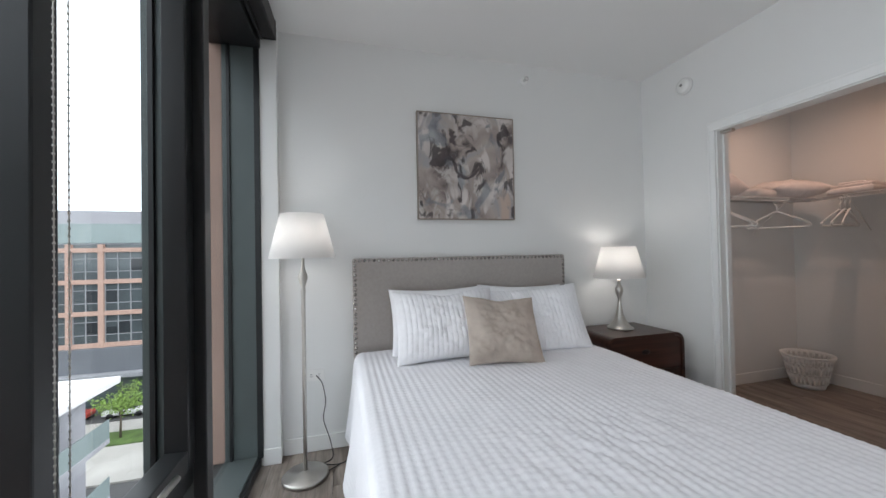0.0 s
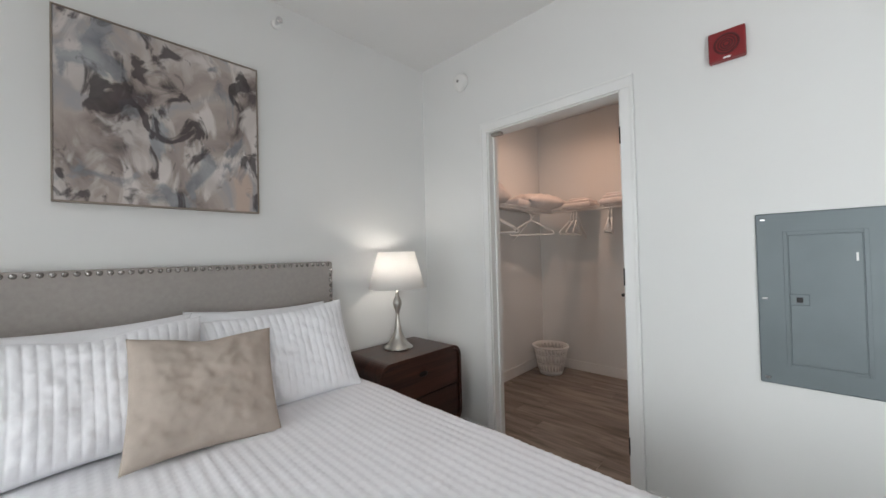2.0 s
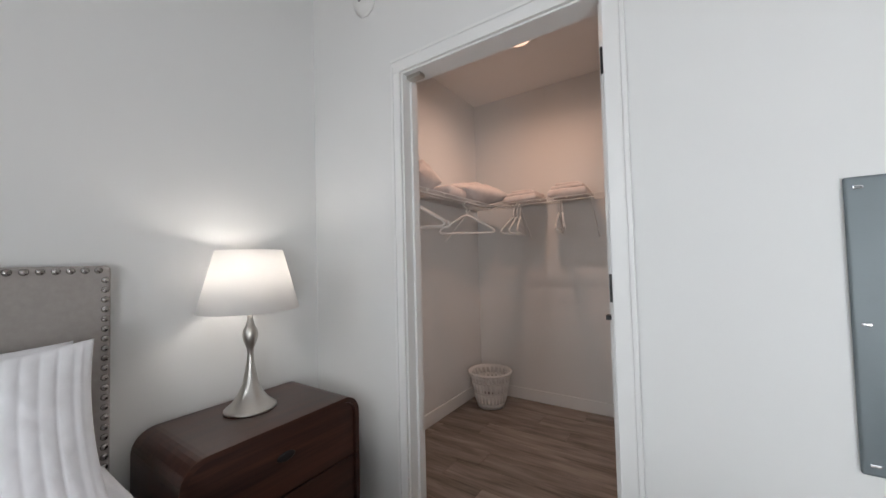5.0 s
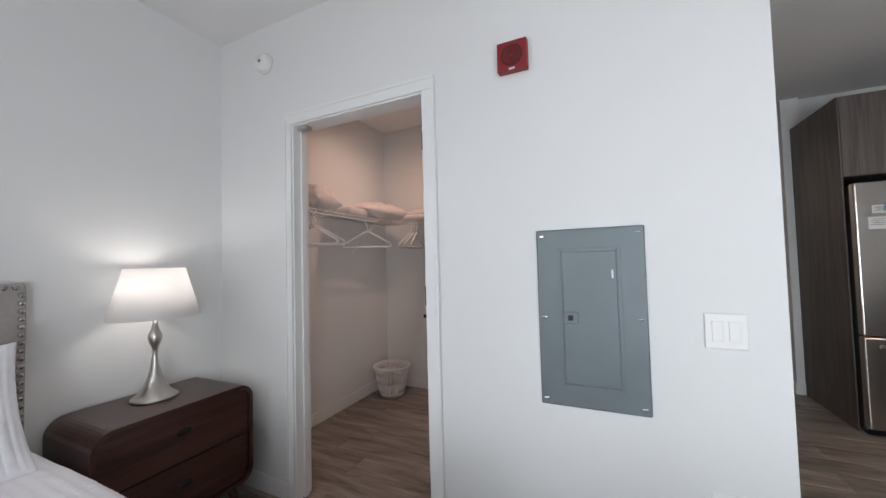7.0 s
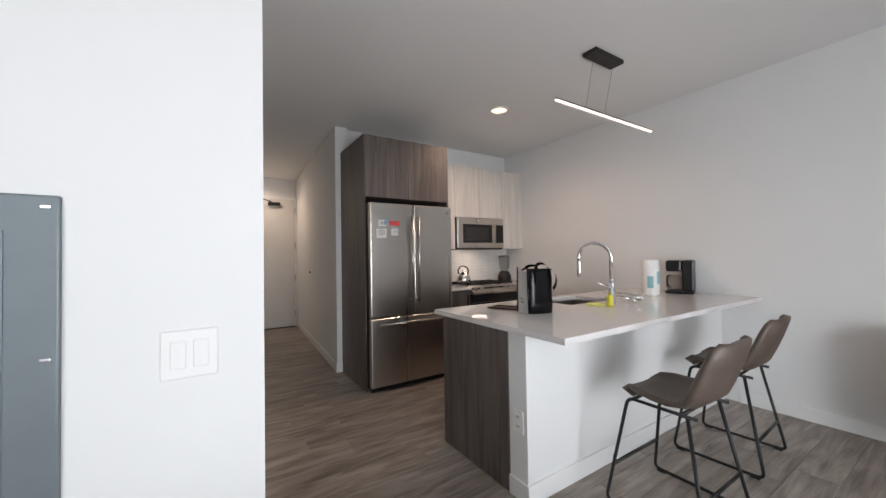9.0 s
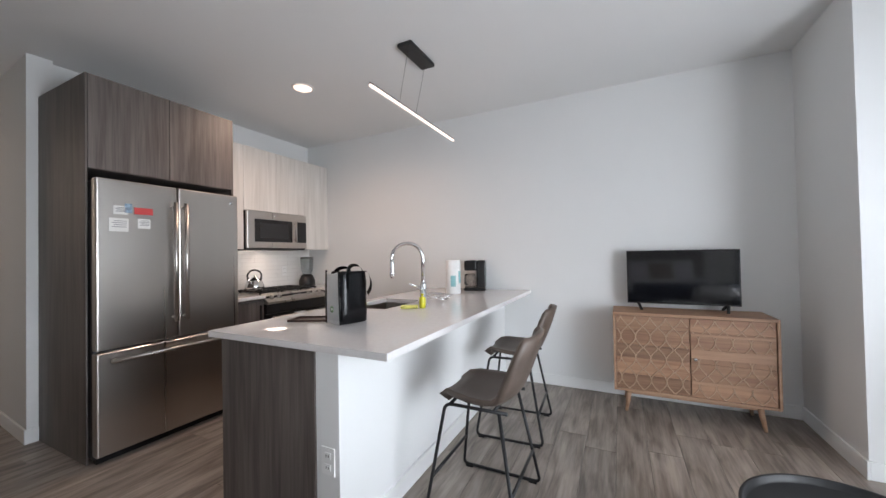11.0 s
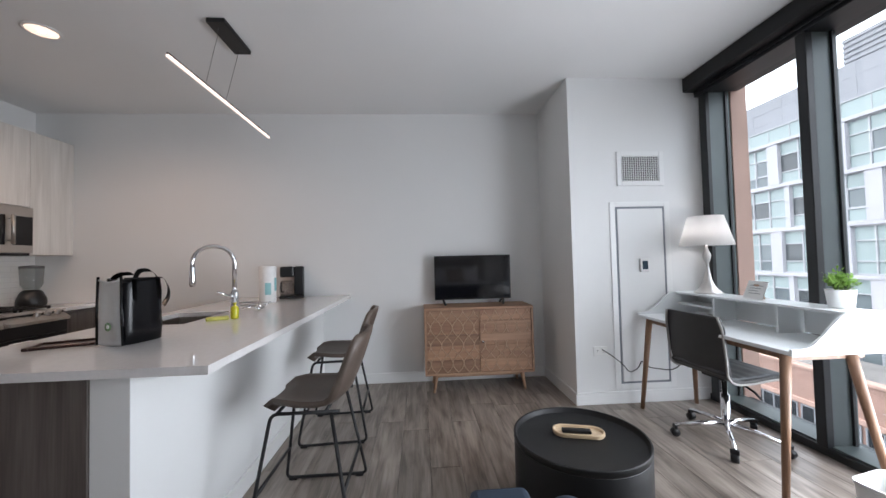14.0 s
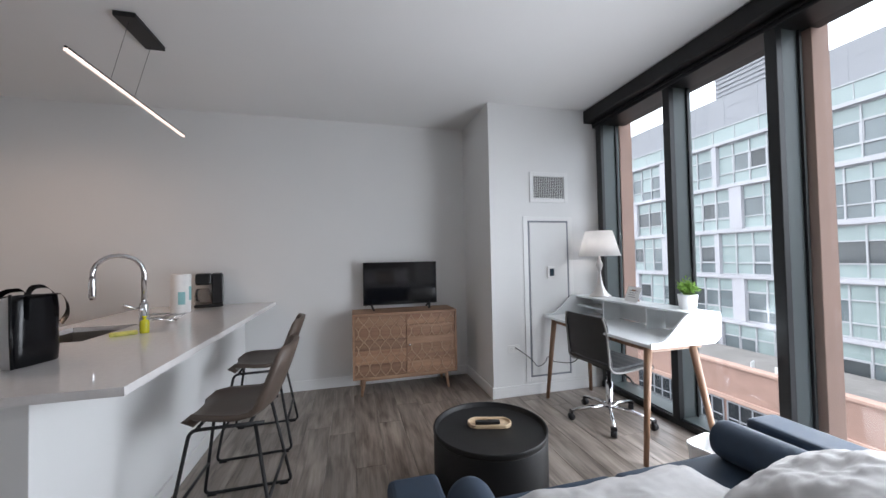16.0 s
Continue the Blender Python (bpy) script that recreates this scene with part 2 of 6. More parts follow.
def thing(name, place, label, category, rz=0, group=""):
    e = new(name)
    e.empty_display_size = 0.1
    e.matrix_world = pose(*place, 0, 0, rz)
    return tagged(e, label, category, group)


def solid(name, bm, material, label="", category="", kind="structure"):
    return tagged(part(name, bm, material), label, category, "", kind)


# ---------- structure ----------
H = 2.73                      # ceiling
YN, YS = 2.865, -3.46         # bedroom wall, television wall
XC = 2.86                     # closet wall
YH = 0.132                    # hall's closet-side wall
XK = 5.80                     # kitchen back wall
WIN_A = math.degrees(math.atan(0.0225))

floor = solid("floor", boxes((-0.46, 9.2, -3.7, 3.0, -0.3, -0.012)), M_GAP, "grey-brown wood plank floor", "floor")
solid("ceiling", boxes((-0.46, 9.2, -3.7, 3.0, H, H + 0.2)), M_CEIL, "smooth white painted ceiling", "ceiling")
solid("wall_north", boxes((-0.32, 5.0, YN, YN + 0.14, -0.02, H)), M_WALL, "white painted bedroom wall", "wall")
solid("wall_pilaster", boxes((-0.17, -0.045, 2.785, YN, -0.02, H)), M_WALL, "white wall return beside the window", "wall")
solid("wall_closet", boxes((XC, XC + 0.10, YH, 1.389, -0.02, H), (XC, XC + 0.10, 2.245, YN, -0.02, H), (XC, XC + 0.10, 1.389, 2.245, 2.10, H)), M_WALL, "white partition wall with closet doorway", "wall")
solid("wall_hall_north", boxes((XC + 0.10, 3.66, YH, YH + 0.12, -0.02, H), (4.46, 9.0, YH, YH + 0.12, -0.02, H), (3.66, 4.46, YH, YH + 0.12, 2.10, H)), M_WALL, "white painted hall wall", "wall")
solid("wall_utility", boxes((3.4, 4.7, 0.95, 1.05, -0.02, H), (3.3, 3.4, YH + 0.12, 1.05, -0.02, H), (4.7, 4.8, YH + 0.12, 1.05, -0.02, H)), M_WALL, "white utility closet walls", "wall")
solid("wall_closet_inner", boxes((XC + 0.10, 4.67, 2.842, YN, -0.02, H)), M_WALL, "white painted closet back wall", "wall")
solid("wall_closet_east", boxes((4.67, 4.8, 1.05, YN, -0.02, H)), M_WALL, "white painted closet end wall", "wall")
solid("wall_closet_south", boxes((XC + 0.10, 3.3, 0.95, 1.05, -0.02, H)), M_WALL, "white painted closet side wall", "wall")
solid("wall_hall_east", boxes((8.9, 9.0, -1.2, YH, -0.02, H)), M_WALL, "white wall at the end of the hall", "wall")
_hs = solid("wall_hall_south", boxes((0, 3.16, -0.13, 0, -0.02, H)), M_WALL, "white painted hall wall", "wall")
_hs.matrix_basis = pose(5.745, -0.888, 0, 0, 0, -3.0)
solid("wall_kitchen", boxes((XK, XK + 0.12, YS, -1.02, -0.02, H)), M_WALL, "white wall behind the kitchen units", "wall")
solid("wall_south", boxes((-0.46, XK + 0.12, YS - 0.14, YS, -0.02, H)), M_WALL, "white painted television wall", "wall")
solid("wall_column", boxes((-0.46, 0.86, YS, -2.705, -0.02, H)), M_WALL, "white boxed-out mechanical chase", "wall")


def baseboard(name, x0, x1, y0, y1):
    return solid(name, boxes((x0, x1, y0, y1, 0, 0.10), bevel=0.004), M_TRIM, "white painted baseboard", "baseboard")


T = 0.014
baseboard("baseboard", -0.04, XC - T, YN - T, YN - 0.001)
baseboard("baseboard", XC - T, XC - 0.001, 2.287, YN - T)
baseboard("baseboard", XC - T, XC - 0.001, YH, 1.328)
baseboard("baseboard", -0.14, -0.04, 2.785 - T, 2.784)
baseboard("baseboard", XC + 0.10, 4.67 - T, 2.842 - T, 2.841)
baseboard("baseboard", 4.67 - T, 4.669, 1.06, 2.842 - T)
baseboard("baseboard", 4.53, 8.9, YH - T, YH - 0.001)
baseboard("baseboard", XC, 3.59, YH - T, YH - 0.001)
baseboard("baseboard", 0, 3.15, 0.001, T).matrix_basis = pose(5.745, -0.888, 0, 0, 0, -3.0)
baseboard("baseboard", 5.745 - T, 5.744, -0.945, -0.888 + T)
baseboard("baseboard", 0.861, 2.98, YS + 0.001, YS + T)
baseboard("baseboard", 0.861, 0.86 + T, YS + T, -2.704 + T)
baseboard("baseboard", -0.28, 0.861, -2.704, -2.705 + T)

# closet doorway trim
_d = thing("door_1", (XC, 0, 0), "white painted closet doorway casing, door removed", "doorway")
_d["kind"] = "structure"
part("jamb", boxes((-0.004, 0.104, 1.389, 1.405, 0, 2.10), bevel=0.002), M_TRIM, _d)
part("jamb", boxes((-0.004, 0.104, 2.229, 2.245, 0, 2.10), bevel=0.002), M_TRIM, _d)
part("head_jamb", boxes((-0.004, 0.104, 1.405, 2.229, 2.084, 2.10), bevel=0.002), M_TRIM, _d)
part("casing", boxes((-0.018, -0.001, 1.332, 1.397, 0, 2.091), (-0.024, -0.018, 1.332, 1.347, 0, 2.12), bevel=0.003), M_TRIM, _d)
part("casing", boxes((-0.018, -0.001, 2.237, 2.286, 0, 2.091), (-0.024, -0.018, 2.272, 2.286, 0, 2.12), bevel=0.003), M_TRIM, _d)
part("casing", boxes((-0.018, -0.001, 1.332, 2.286, 2.0915, 2.155), (-0.024, -0.018, 1.332, 2.286, 2.140, 2.155), bevel=0.003), M_TRIM, _d)
part("door_stop", boxes((0.045, 0.08, 1.405, 1.417, 0, 2.084), (0.045, 0.08, 2.217, 2.229, 0, 2.084), bevel=0.002), M_TRIM, _d)
for _z in (0.28, 1.136, 1.863):
    part("hinge_leaf", boxes((-0.0056, 0.020, 1.394, 1.4070, _z - 0.044, _z + 0.044), bevel=0.001), M_BLACK, _d, "black hinge")
part("strike", boxes((0.0, 0.030, 1.405, 1.422, 1.035, 1.050), bevel=0.002), M_BLACK, _d, "black strike catch")
part("catch", boxes((0.02, 0.06, 2.15, 2.225, 2.065, 2.084), bevel=0.003), M_NICKEL, _d, "nickel door catch")

# ---------- window wall ----------
window = thing("window_1", (-0.215, 0.05, 0), "full-height dark aluminium framed window wall", "window", rz=-WIN_A)
window["kind"] = "structure"
G = -0.17     # glass plane behind the inner edge
MULL = [1.90, 1.145, 0.35, -0.41, -1.17, -1.885]
JN, JS = 2.735, -2.65
part("bottom_rail", boxes((-0.26, 0.0, JS - 0.1, JN, 0.0, 0.05), bevel=0.004), M_FRAME, window, "black bottom rail")
part("sill", boxes((-0.20, -0.02, JS, JN, 0.05, 0.062), bevel=0.003), M_FRAME2, window, "grey-green metal sill")
part("head_rail", boxes((-0.26, 0.02, JS - 0.1, JN, H - 0.17, H - 0.002), bevel=0.004), M_FRAME, window, "black head rail")
for _y in MULL:
    part("mullion", boxes((-0.035, 0.012, _y - 0.03, _y + 0.03, 0.05, H - 0.17), bevel=0.004), M_FRAME, window, "black mullion")
    part("mullion_web", boxes((-0.195, -0.035, _y - 0.027, _y + 0.027, 0.062, H - 0.17), bevel=0.003), M_FRAME2, window, "grey-green mullion side")
for _a, _b in ((JN - 0.01, JN + 0.06), (JS - 0.06, JS + 0.01)):
    part("jamb", boxes((-0.195, 0.0, _a, _b, 0.05, H - 0.17), bevel=0.003), M_FRAME2, window, "grey-green end jamb")
    part("jamb_edge", boxes((-0.02, 0.012, _a - 0.002, _b + 0.002, 0.05, H - 0.17), bevel=0.003), M_FRAME, window)
_edges = [JN - 0.01] + MULL + [JS + 0.01]
for _i, (_a, _b) in enumerate(zip(_edges, _edges[1:])):
    a2, b2 = _a - (0.027 if _i else 0), _b + (0.027 if _i < 6 else 0)
    _p = part("pane", boxes((G - 0.004, G + 0.004, b2, a2, 0.062, H - 0.17)), M_GLASS, window)
    _p.visible_shadow = False
    part("glazing_bead", boxes((G + 0.004, G + 0.02, b2, b2 + 0.014, 0.062, H - 0.17), (G + 0.004, G + 0.02, a2 - 0.014, a2, 0.062, H - 0.17)), M_FRAME, window)
# opening sash with its handle
sash = part("sash", boxes((-0.105, -0.028, 1.172, 1.22, 0.51, H - 0.17), (-0.105, -0.028, 1.815, 1.873, 0.51, H - 0.17), (-0.105, -0.028, 1.22, 1.815, 0.51, 0.58), bevel=0.004), M_FRAME, window, "black opening sash")
part("transom", boxes((-0.165, -0.036, 1.172, 1.873, 0.43, 0.505), bevel=0.004), M_FRAME, window, "black transom below the sash")
handle = part("handle", tube(rounded_path([(-0.030, 1.44, 0.55), (0.010, 1.44, 0.552), (0.014, 1.455, 0.575), (0.014, 1.50, 0.590), (0.014, 1.63, 0.585)], 0.02), 0.010), M_NICKEL, sash, "nickel window handle")
part("handle_base", boxes((-0.029, -0.014, 1.40, 1.48, 0.525, 0.568), bevel=0.004), M_BLACK, handle)

shade_box = thing("roller_shade", (-0.215, 0.05, 0), "long black roller shade box under the ceiling", "roller shade", -WIN_A)
part("cassette", boxes((0.022, 0.115, -2.745, 2.695, H - 0.125, H - 0.003), bevel=0.010), M_BLACKMETAL, shade_box)
part("hem_bar", boxes((0.030, 0.046, -2.72, 2.67, H - 0.150, H - 0.126), bevel=0.004), M_BLACK, shade_box, "dark hem bar below the box")
for _y in (-2.75, 2.696):
    part("end_cap", boxes((0.020, 0.117, _y, _y + 0.004, H - 0.127, H - 0.002), bevel=0.001), M_BLACK, shade_box)

chain = thing("shade_chain", (-0.135, 1.145, 0), "hanging beaded roller shade pull chain", "pull chain")
for _dy in (0, 0.035):
    _bm = tube([(0, _dy, 0.5), (0, _dy, H - 0.12)], 0.0012, steps=5)
    for _k in range(150):
        bmesh.ops.create_icosphere(_bm, subdivisions=1, radius=0.0028, matrix=Matrix.Translation((0, _dy, 0.5 + _k * 0.014)))
    part("bead_strand", _bm, M_NICKEL, chain)

# ---------- bed ----------
BX0, BX1, BY0, BY1, BZ = 0.405, 1.985, 0.72, 2.785, 0.635


def quilt_material():
    m = mat("white_quilt", (0.80, 0.80, 0.835), 0.9, vary=0.02, scale=8, bump=0.35, bscale=90)
    return m


M_QUILT = quilt_material()


def quilt_height(u, v):
    """Stitched channels along the bed, puckered across."""
    ch = abs(math.sin(math.pi * u / 0.034)) ** 0.6
    row = math.floor(u / 0.034)
    puck = 0.5 + 0.5 * math.sin(2 * math.pi * (v / 0.030 + 0.37 * row + 0.9 * noise.noise((row * 1.7, v * 5, 0))))
    slow = noise.noise((u * 3.1, v * 3.1, 4.0)) * 0.006 + noise.noise((u * 9, v * 8, 9.0)) * 0.0025
    d2_ = ((u - 0.82) / 0.36) ** 2 + ((v - 1.38) / 0.22) ** 2
    rumple = math.exp(-d2_) * (0.013 * abs(noise.noise((u * 9 + v * 5, v * 4, 2.0))) + 0.006 * noise.noise((u * 24, v * 20, 6.0)))
    return ch * (0.0026 + 0.0026 * puck) + slow + rumple


def build_quilt():
    bm = bmesh.new()
    nx, ny = 300, 250
    w, ln, r, drop = BX1 - BX0, BY1 - BY0, 0.05, 0.50
    total = w + 2 * drop
    grid = []
    for j in range(ny + 1):
        v = BY0 - 0.04 + (ln - 0.03 + 0.04) * j / ny
        row = []
        for i in range(nx + 1):
            s = -drop + total * i / nx
            hgt = quilt_height(s, v)
            flare = 0.05 * (max(0, -s, s - w) / drop) * (1 + 0.5 * math.sin(v * 11 + (2 if s < 0 else 0)) * max(0, -s, s - w) / drop)
            foot = max(0.0, (BY0 + 0.04 - v) / 0.08)
            if s < r:
                a = min(1.0, (r - s) / (r * math.pi / 2))
                if s > r - r * math.pi / 2:
                    an = a * math.pi / 2
                    x, z = BX0 + r - (r + hgt) * math.sin(an), BZ - r + (r + hgt) * math.cos(an)
                else:
                    x, z = BX0 - hgt - flare, BZ - r - ((r - r * math.pi / 2) - s)
            elif s > w - r:
                q = s - (w - r)
                if q < r * math.pi / 2:
                    an = q / r
                    x, z = BX1 - r + (r + hgt) * math.sin(an), BZ - r + (r + hgt) * math.cos(an)
                else:
                    x, z = BX1 + hgt + flare, BZ - r - (q - r * math.pi / 2)
            else:
                x, z = BX0 + s, BZ + hgt
            z -= 0.02 * foot * foot
            row.append(bm.verts.new((x - 1.2, v - 1.8, max(0.05, z))))
        grid.append(row)
    for a, b in zip(grid, grid[1:]):
        for i in range(nx):
            f = bm.faces.new((a[i], a[i + 1], b[i + 1], b[i]))
            f.smooth = True
    return bm


bed = thing("bed", (1.2, 1.8, 0), "made bed with grey upholstered nailhead headboard", "bed")
part("mattress", boxes((BX0 - 1.19, BX1 - 1.21, BY0 - 1.79, BY1 - 1.8, 0.30, BZ - 0.008), bevel=0.05, seg=3), M_LINEN, bed)
part("base", boxes((BX0 - 1.16, BX1 - 1.24, BY0 - 1.76, BY1 - 1.8, 0.12, 0.30), bevel=0.01), M_BLACKMETAL, bed, "black bed base")
for _x in (BX0 - 1.10, BX1 - 1.30):
    for _y in (BY0 - 1.70, BY1 - 1.9):
        part("leg", lathe([(0, 0), (0.03, 0), (0.035, 0.12), (0, 0.12)], 16, (_x, _y, 0)), M_BLACKMETAL, bed)
head = part("headboard", boxes((-0.80, 0.806, 0.992, 1.055, 0.48, 1.247), bevel=0.014, seg=3), M_HEAD, bed, "taupe linen headboard")
for _x in (-0.76, 0.76):
    part("headboard_leg", boxes((_x - 0.03, _x + 0.03, 1.0, 1.04, 0.0, 0.48), bevel=0.004), M_BLACK, bed)
_bm = bmesh.new()
_nails = [(-0.785 + 0.0318 * i, 1.232) for i in range(50)] + [(sx, 1.20 - 0.0318 * i) for sx in (-0.785, 0.79) for i in range(22)]
for _x, _z in _nails:
    bmesh.ops.create_uvsphere(_bm, u_segments=8, v_segments=5, radius=0.011, matrix=Matrix.Translation((_x, 0.992, _z)) @ Matrix.Diagonal((1, 0.6, 1, 1)))
part("nailhead_trim", _bm, mat("nailhead_metal", (0.34, 0.32, 0.31), 0.22, 1.0, vary=0.1, scale=30), head, "nickel nailhead trim", smooth=True)
quilt = part("quilt", build_quilt(), M_QUILT)
quilt.matrix_world = pose(1.2, 1.8, 0)
tagged(quilt, "white channel-stitched cotton quilt spread over the bed", "quilt")


def pillow_mesh(w, h, t, ribs=0.0, seed=0, dent=0.0):
    """A stuffed cushion in the xz plane, thick in y; ribs: spacing of its stitched channels."""
    bm = bmesh.new()
    nx, nz = (230 if ribs else 60), 60
    sides = []
    for sgn in (-1, 1):
        g = []
        for j in range(nz + 1):
            row = []
            v = -1 + 2 * j / nz
            for i in range(nx + 1):
                u = -1 + 2 * i / nx
                pinch_u, pinch_v = 1 - 0.06 * (1 - v * v), 1 - 0.09 * (1 - u * u)
                edge = max(0.0, (1 - abs(u) ** 2.6)) ** 0.55 * max(0.0, (1 - abs(v) ** 2.6)) ** 0.55
                y = sgn * t / 2 * edge
                y += edge * (noise.noise((u * 2.3 + seed, v * 2.1, seed * 3.0)) * 0.022 + noise.noise((u * 6 + seed, v * 6, seed)) * 0.010 + noise.noise((u * 14 + seed, v * 9, seed)) * 0.003) * sgn
                if dent and v > 0:
                    y -= sgn * dent * edge * v * math.exp(-(u / 0.25) ** 2)
                if ribs and abs(u) < 0.94:
                    y += sgn * 0.0050 * abs(math.sin(math.pi * (u * w / 2) / ribs)) ** 0.6 * min(1, edge * 2)
                x = u * w / 2 * pinch_u
                z = v * h / 2 * pinch_v - (dent * 1.2 * max(0, v) ** 3 * math.exp(-(u / 0.35) ** 2))
                row.append(bm.verts.new((x, y, z)))
            g.append(row)
        sides.append(g)
        for a, b in zip(g, g[1:]):
            for i in range(nx):
                f = bm.faces.new((a[i], a[i + 1], b[i + 1], b[i]))
                f.smooth = True
    bmesh.ops.remove_doubles(bm, verts=bm.verts, dist=0.0008)
    return bm


def cushion(name, label, m, material, category="pillow", group="", **kw):
    o = part(name, pillow_mesh(**kw), material)
    o.matrix_world = m
    return tagged(o, label, category, group)


cushion("pillow", "plain white cotton bed pillow behind the shams", pose(0.95, 2.655, 0.825, -14, 0, 1), M_LINEN, w=0.66, h=0.45, t=0.15, seed=3, group="white bed pillows")
cushion("pillow", "plain white cotton bed pillow behind the shams", pose(1.565, 2.665, 0.815, -14, 2, -1), M_LINEN, w=0.66, h=0.46, t=0.15, seed=5, group="white bed pillows")
cushion("pillow_sham", "white ribbed quilted pillow sham, crumpled at one end", pose(0.955, 2.49, 0.835, -24, 0, 2), M_LINEN, w=0.665, h=0.45, t=0.17, ribs=0.031, seed=11, dent=0.02, group="ribbed pillow shams")
cushion("pillow_sham", "white ribbed quilted pillow sham with pointed corner", pose(1.575, 2.50, 0.82, -25, -3, -6), M_LINEN, w=0.69, h=0.46, t=0.17, ribs=0.031, seed=17, group="ribbed pillow shams")
cushion("throw_cushion", "square taupe velvet cushion leaning on the pillows", pose(1.245, 2.315, 0.815, -30, 4, -3), M_VELVET, "cushion", w=0.46, h=0.42, t=0.14, seed=23, dent=0.012)

# ---------- bedside ----------
def rounded_outline(x0, x1, z0, z1, r, n=8):
    out = []
    for cx, cz, a0 in ((x1 - r, z1 - r, 0), (x0 + r, z1 - r, 90), (x0 + r, z0 + r, 180), (x1 - r, z0 + r, 270)):
        for i in range(n + 1):
            a = radians(a0 + 90 * i / n)
            out.append((cx + r * math.cos(a), cz + r * math.sin(a)))
    return out


def prism(outline, y0, y1, bm=None):
    """Sweeps an xz outline from y0 to y1."""
    bm = bm or bmesh.new()
    a = [bm.verts.new((x, y0, z)) for x, z in outline]
    b = [bm.verts.new((x, y1, z)) for x, z in outline]
    n = len(a)
    for i in range(n):
        bm.faces.new((a[i], a[(i + 1) % n], b[(i + 1) % n], b[i]))
    bm.faces.new(a)
    bm.faces.new(b[::-1])
    return bm


ns = thing("nightstand", (2.398, 2.62, 0), "dark walnut two-drawer nightstand with rounded corners", "nightstand")
_o, _i = rounded_outline(-0.335, 0.335, 0.16, 0.668, 0.075), rounded_outline(-0.317, 0.317, 0.178, 0.650, 0.06)
_bm = bmesh.new()
_va = [[_bm.verts.new((x, y, z)) for x, z in o] for o, y in ((_o, -0.205), (_o, 0.20), (_i, 0.20), (_i, -0.205))]
for _p, _q in ((0, 1), (1, 2), (2, 3), (3, 0)):
    for k in range(len(_o)):
        _bm.faces.new((_va[_p][k], _va[_p][(k + 1) % len(_o)], _va[_q][(k + 1) % len(_o)], _va[_q][k]))
part("shell", _bm, M_WALNUT, ns, "rounded walnut shell")
part("back_panel", prism(_i, 0.17, 0.185), M_WALNUT, ns)
for _z0, _z1 in ((0.182, 0.408), (0.414, 0.646)):
    _ol = [(max(-0.313, min(0.313, x)), max(_z0, min(_z1, z))) for x, z in rounded_outline(-0.313, 0.313, 0.182, 0.646, 0.056)]
    _bm = prism(_ol, -0.192, 0.16)
    bmesh.ops.remove_doubles(_bm, verts=_bm.verts, dist=0.0005)
    dr = part("drawer", _bm, M_WALNUT, ns)
    # recessed pull drawn as a proud oval, its shade put into the black
    _bm = bmesh.new()
    bmesh.ops.create_uvsphere(_bm, u_segments=20, v_segments=8, radius=1, matrix=Matrix.Translation((0, -0.192, (_z0 + _z1) / 2 + 0.015)) @ Matrix.Diagonal((0.036, 0.006, 0.017, 1)))
    part("finger_pull", _bm, M_BLACK, dr, "black oval drawn for the shaded finger recess", smooth=True)
for _x in (-0.25, 0.25):
    for _y in (-0.14, 0.14):
        part("leg", tube([(_x, _y, 0.16), (_x * 1.12, _y * 1.12, 0.0)], 0.020, r2=0.012, steps=14), M_WALNUT, ns)


def metal_lamp_profile(h, base_r):
    """Flared foot, slim neck, bulb-shaped knop and slim throat up to height h."""
    k = h / 0.37
    pts = [(0, 0), (base_r, 0), (base_r, 0.006), (base_r * 0.92, 0.012), (base_r * 0.70, 0.03 * k), (base_r * 0.48, 0.06 * k), (base_r * 0.30, 0.10 * k), (base_r * 0.20, 0.15 * k),
           (0.013, 0.19 * k), (0.011, 0.215 * k), (0.014, 0.235 * k), (0.024, 0.262 * k), (0.029, 0.285 * k), (0.026, 0.305 * k), (0.016, 0.325 * k), (0.011, 0.345 * k), (0.009, h), (0, h)]
    return pts


def shade_mesh(r0, r1, z0, z1):
    return lathe([(r0, z0), (r1, z1), (r1 - 0.003, z1), (r0 - 0.003, z0), (r0, z0)], 48)


def lampshade_parts(o, r0, r1, z0, z1):
    sh = part("shade", shade_mesh(r0, r1, z0, z1), M_SHADE, o, "white fabric drum shade")
    _b = tube([(-r1 + 0.004, 0, z1 - 0.03), (r1 - 0.004, 0, z1 - 0.03)], 0.0022, steps=6)
    tube([(0, -r1 + 0.004, z1 - 0.03), (0, r1 - 0.004, z1 - 0.03)], 0.0022, _b, 6)
    part("spider", _b, M_NICKEL, sh)


tl = thing("table_lamp", (2.395, 2.665, 0.669), "lit brushed nickel table lamp with white shade", "table lamp")
part("body", lathe(metal_lamp_profile(0.375, 0.095)), M_NICKEL, tl)
lampshade_parts(tl, 0.184, 0.122, 0.39, 0.628)
M_BULB = glow("bulb_glow", (1.0, 0.95, 0.88), 5.0)
_bm = lathe([(0.009, 0.375), (0.014, 0.378), (0.014, 0.395), (0.024, 0.42), (0.024, 0.43), (0.014, 0.445), (0, 0.45)], 20)
part("light_bulb", _bm, M_BULB, tl, "glowing white bulb")
bulb("table_lamp_light", (2.395, 2.665, 0.669 + 0.575), 1.7, (1.0, 0.965, 0.92), 0.03)

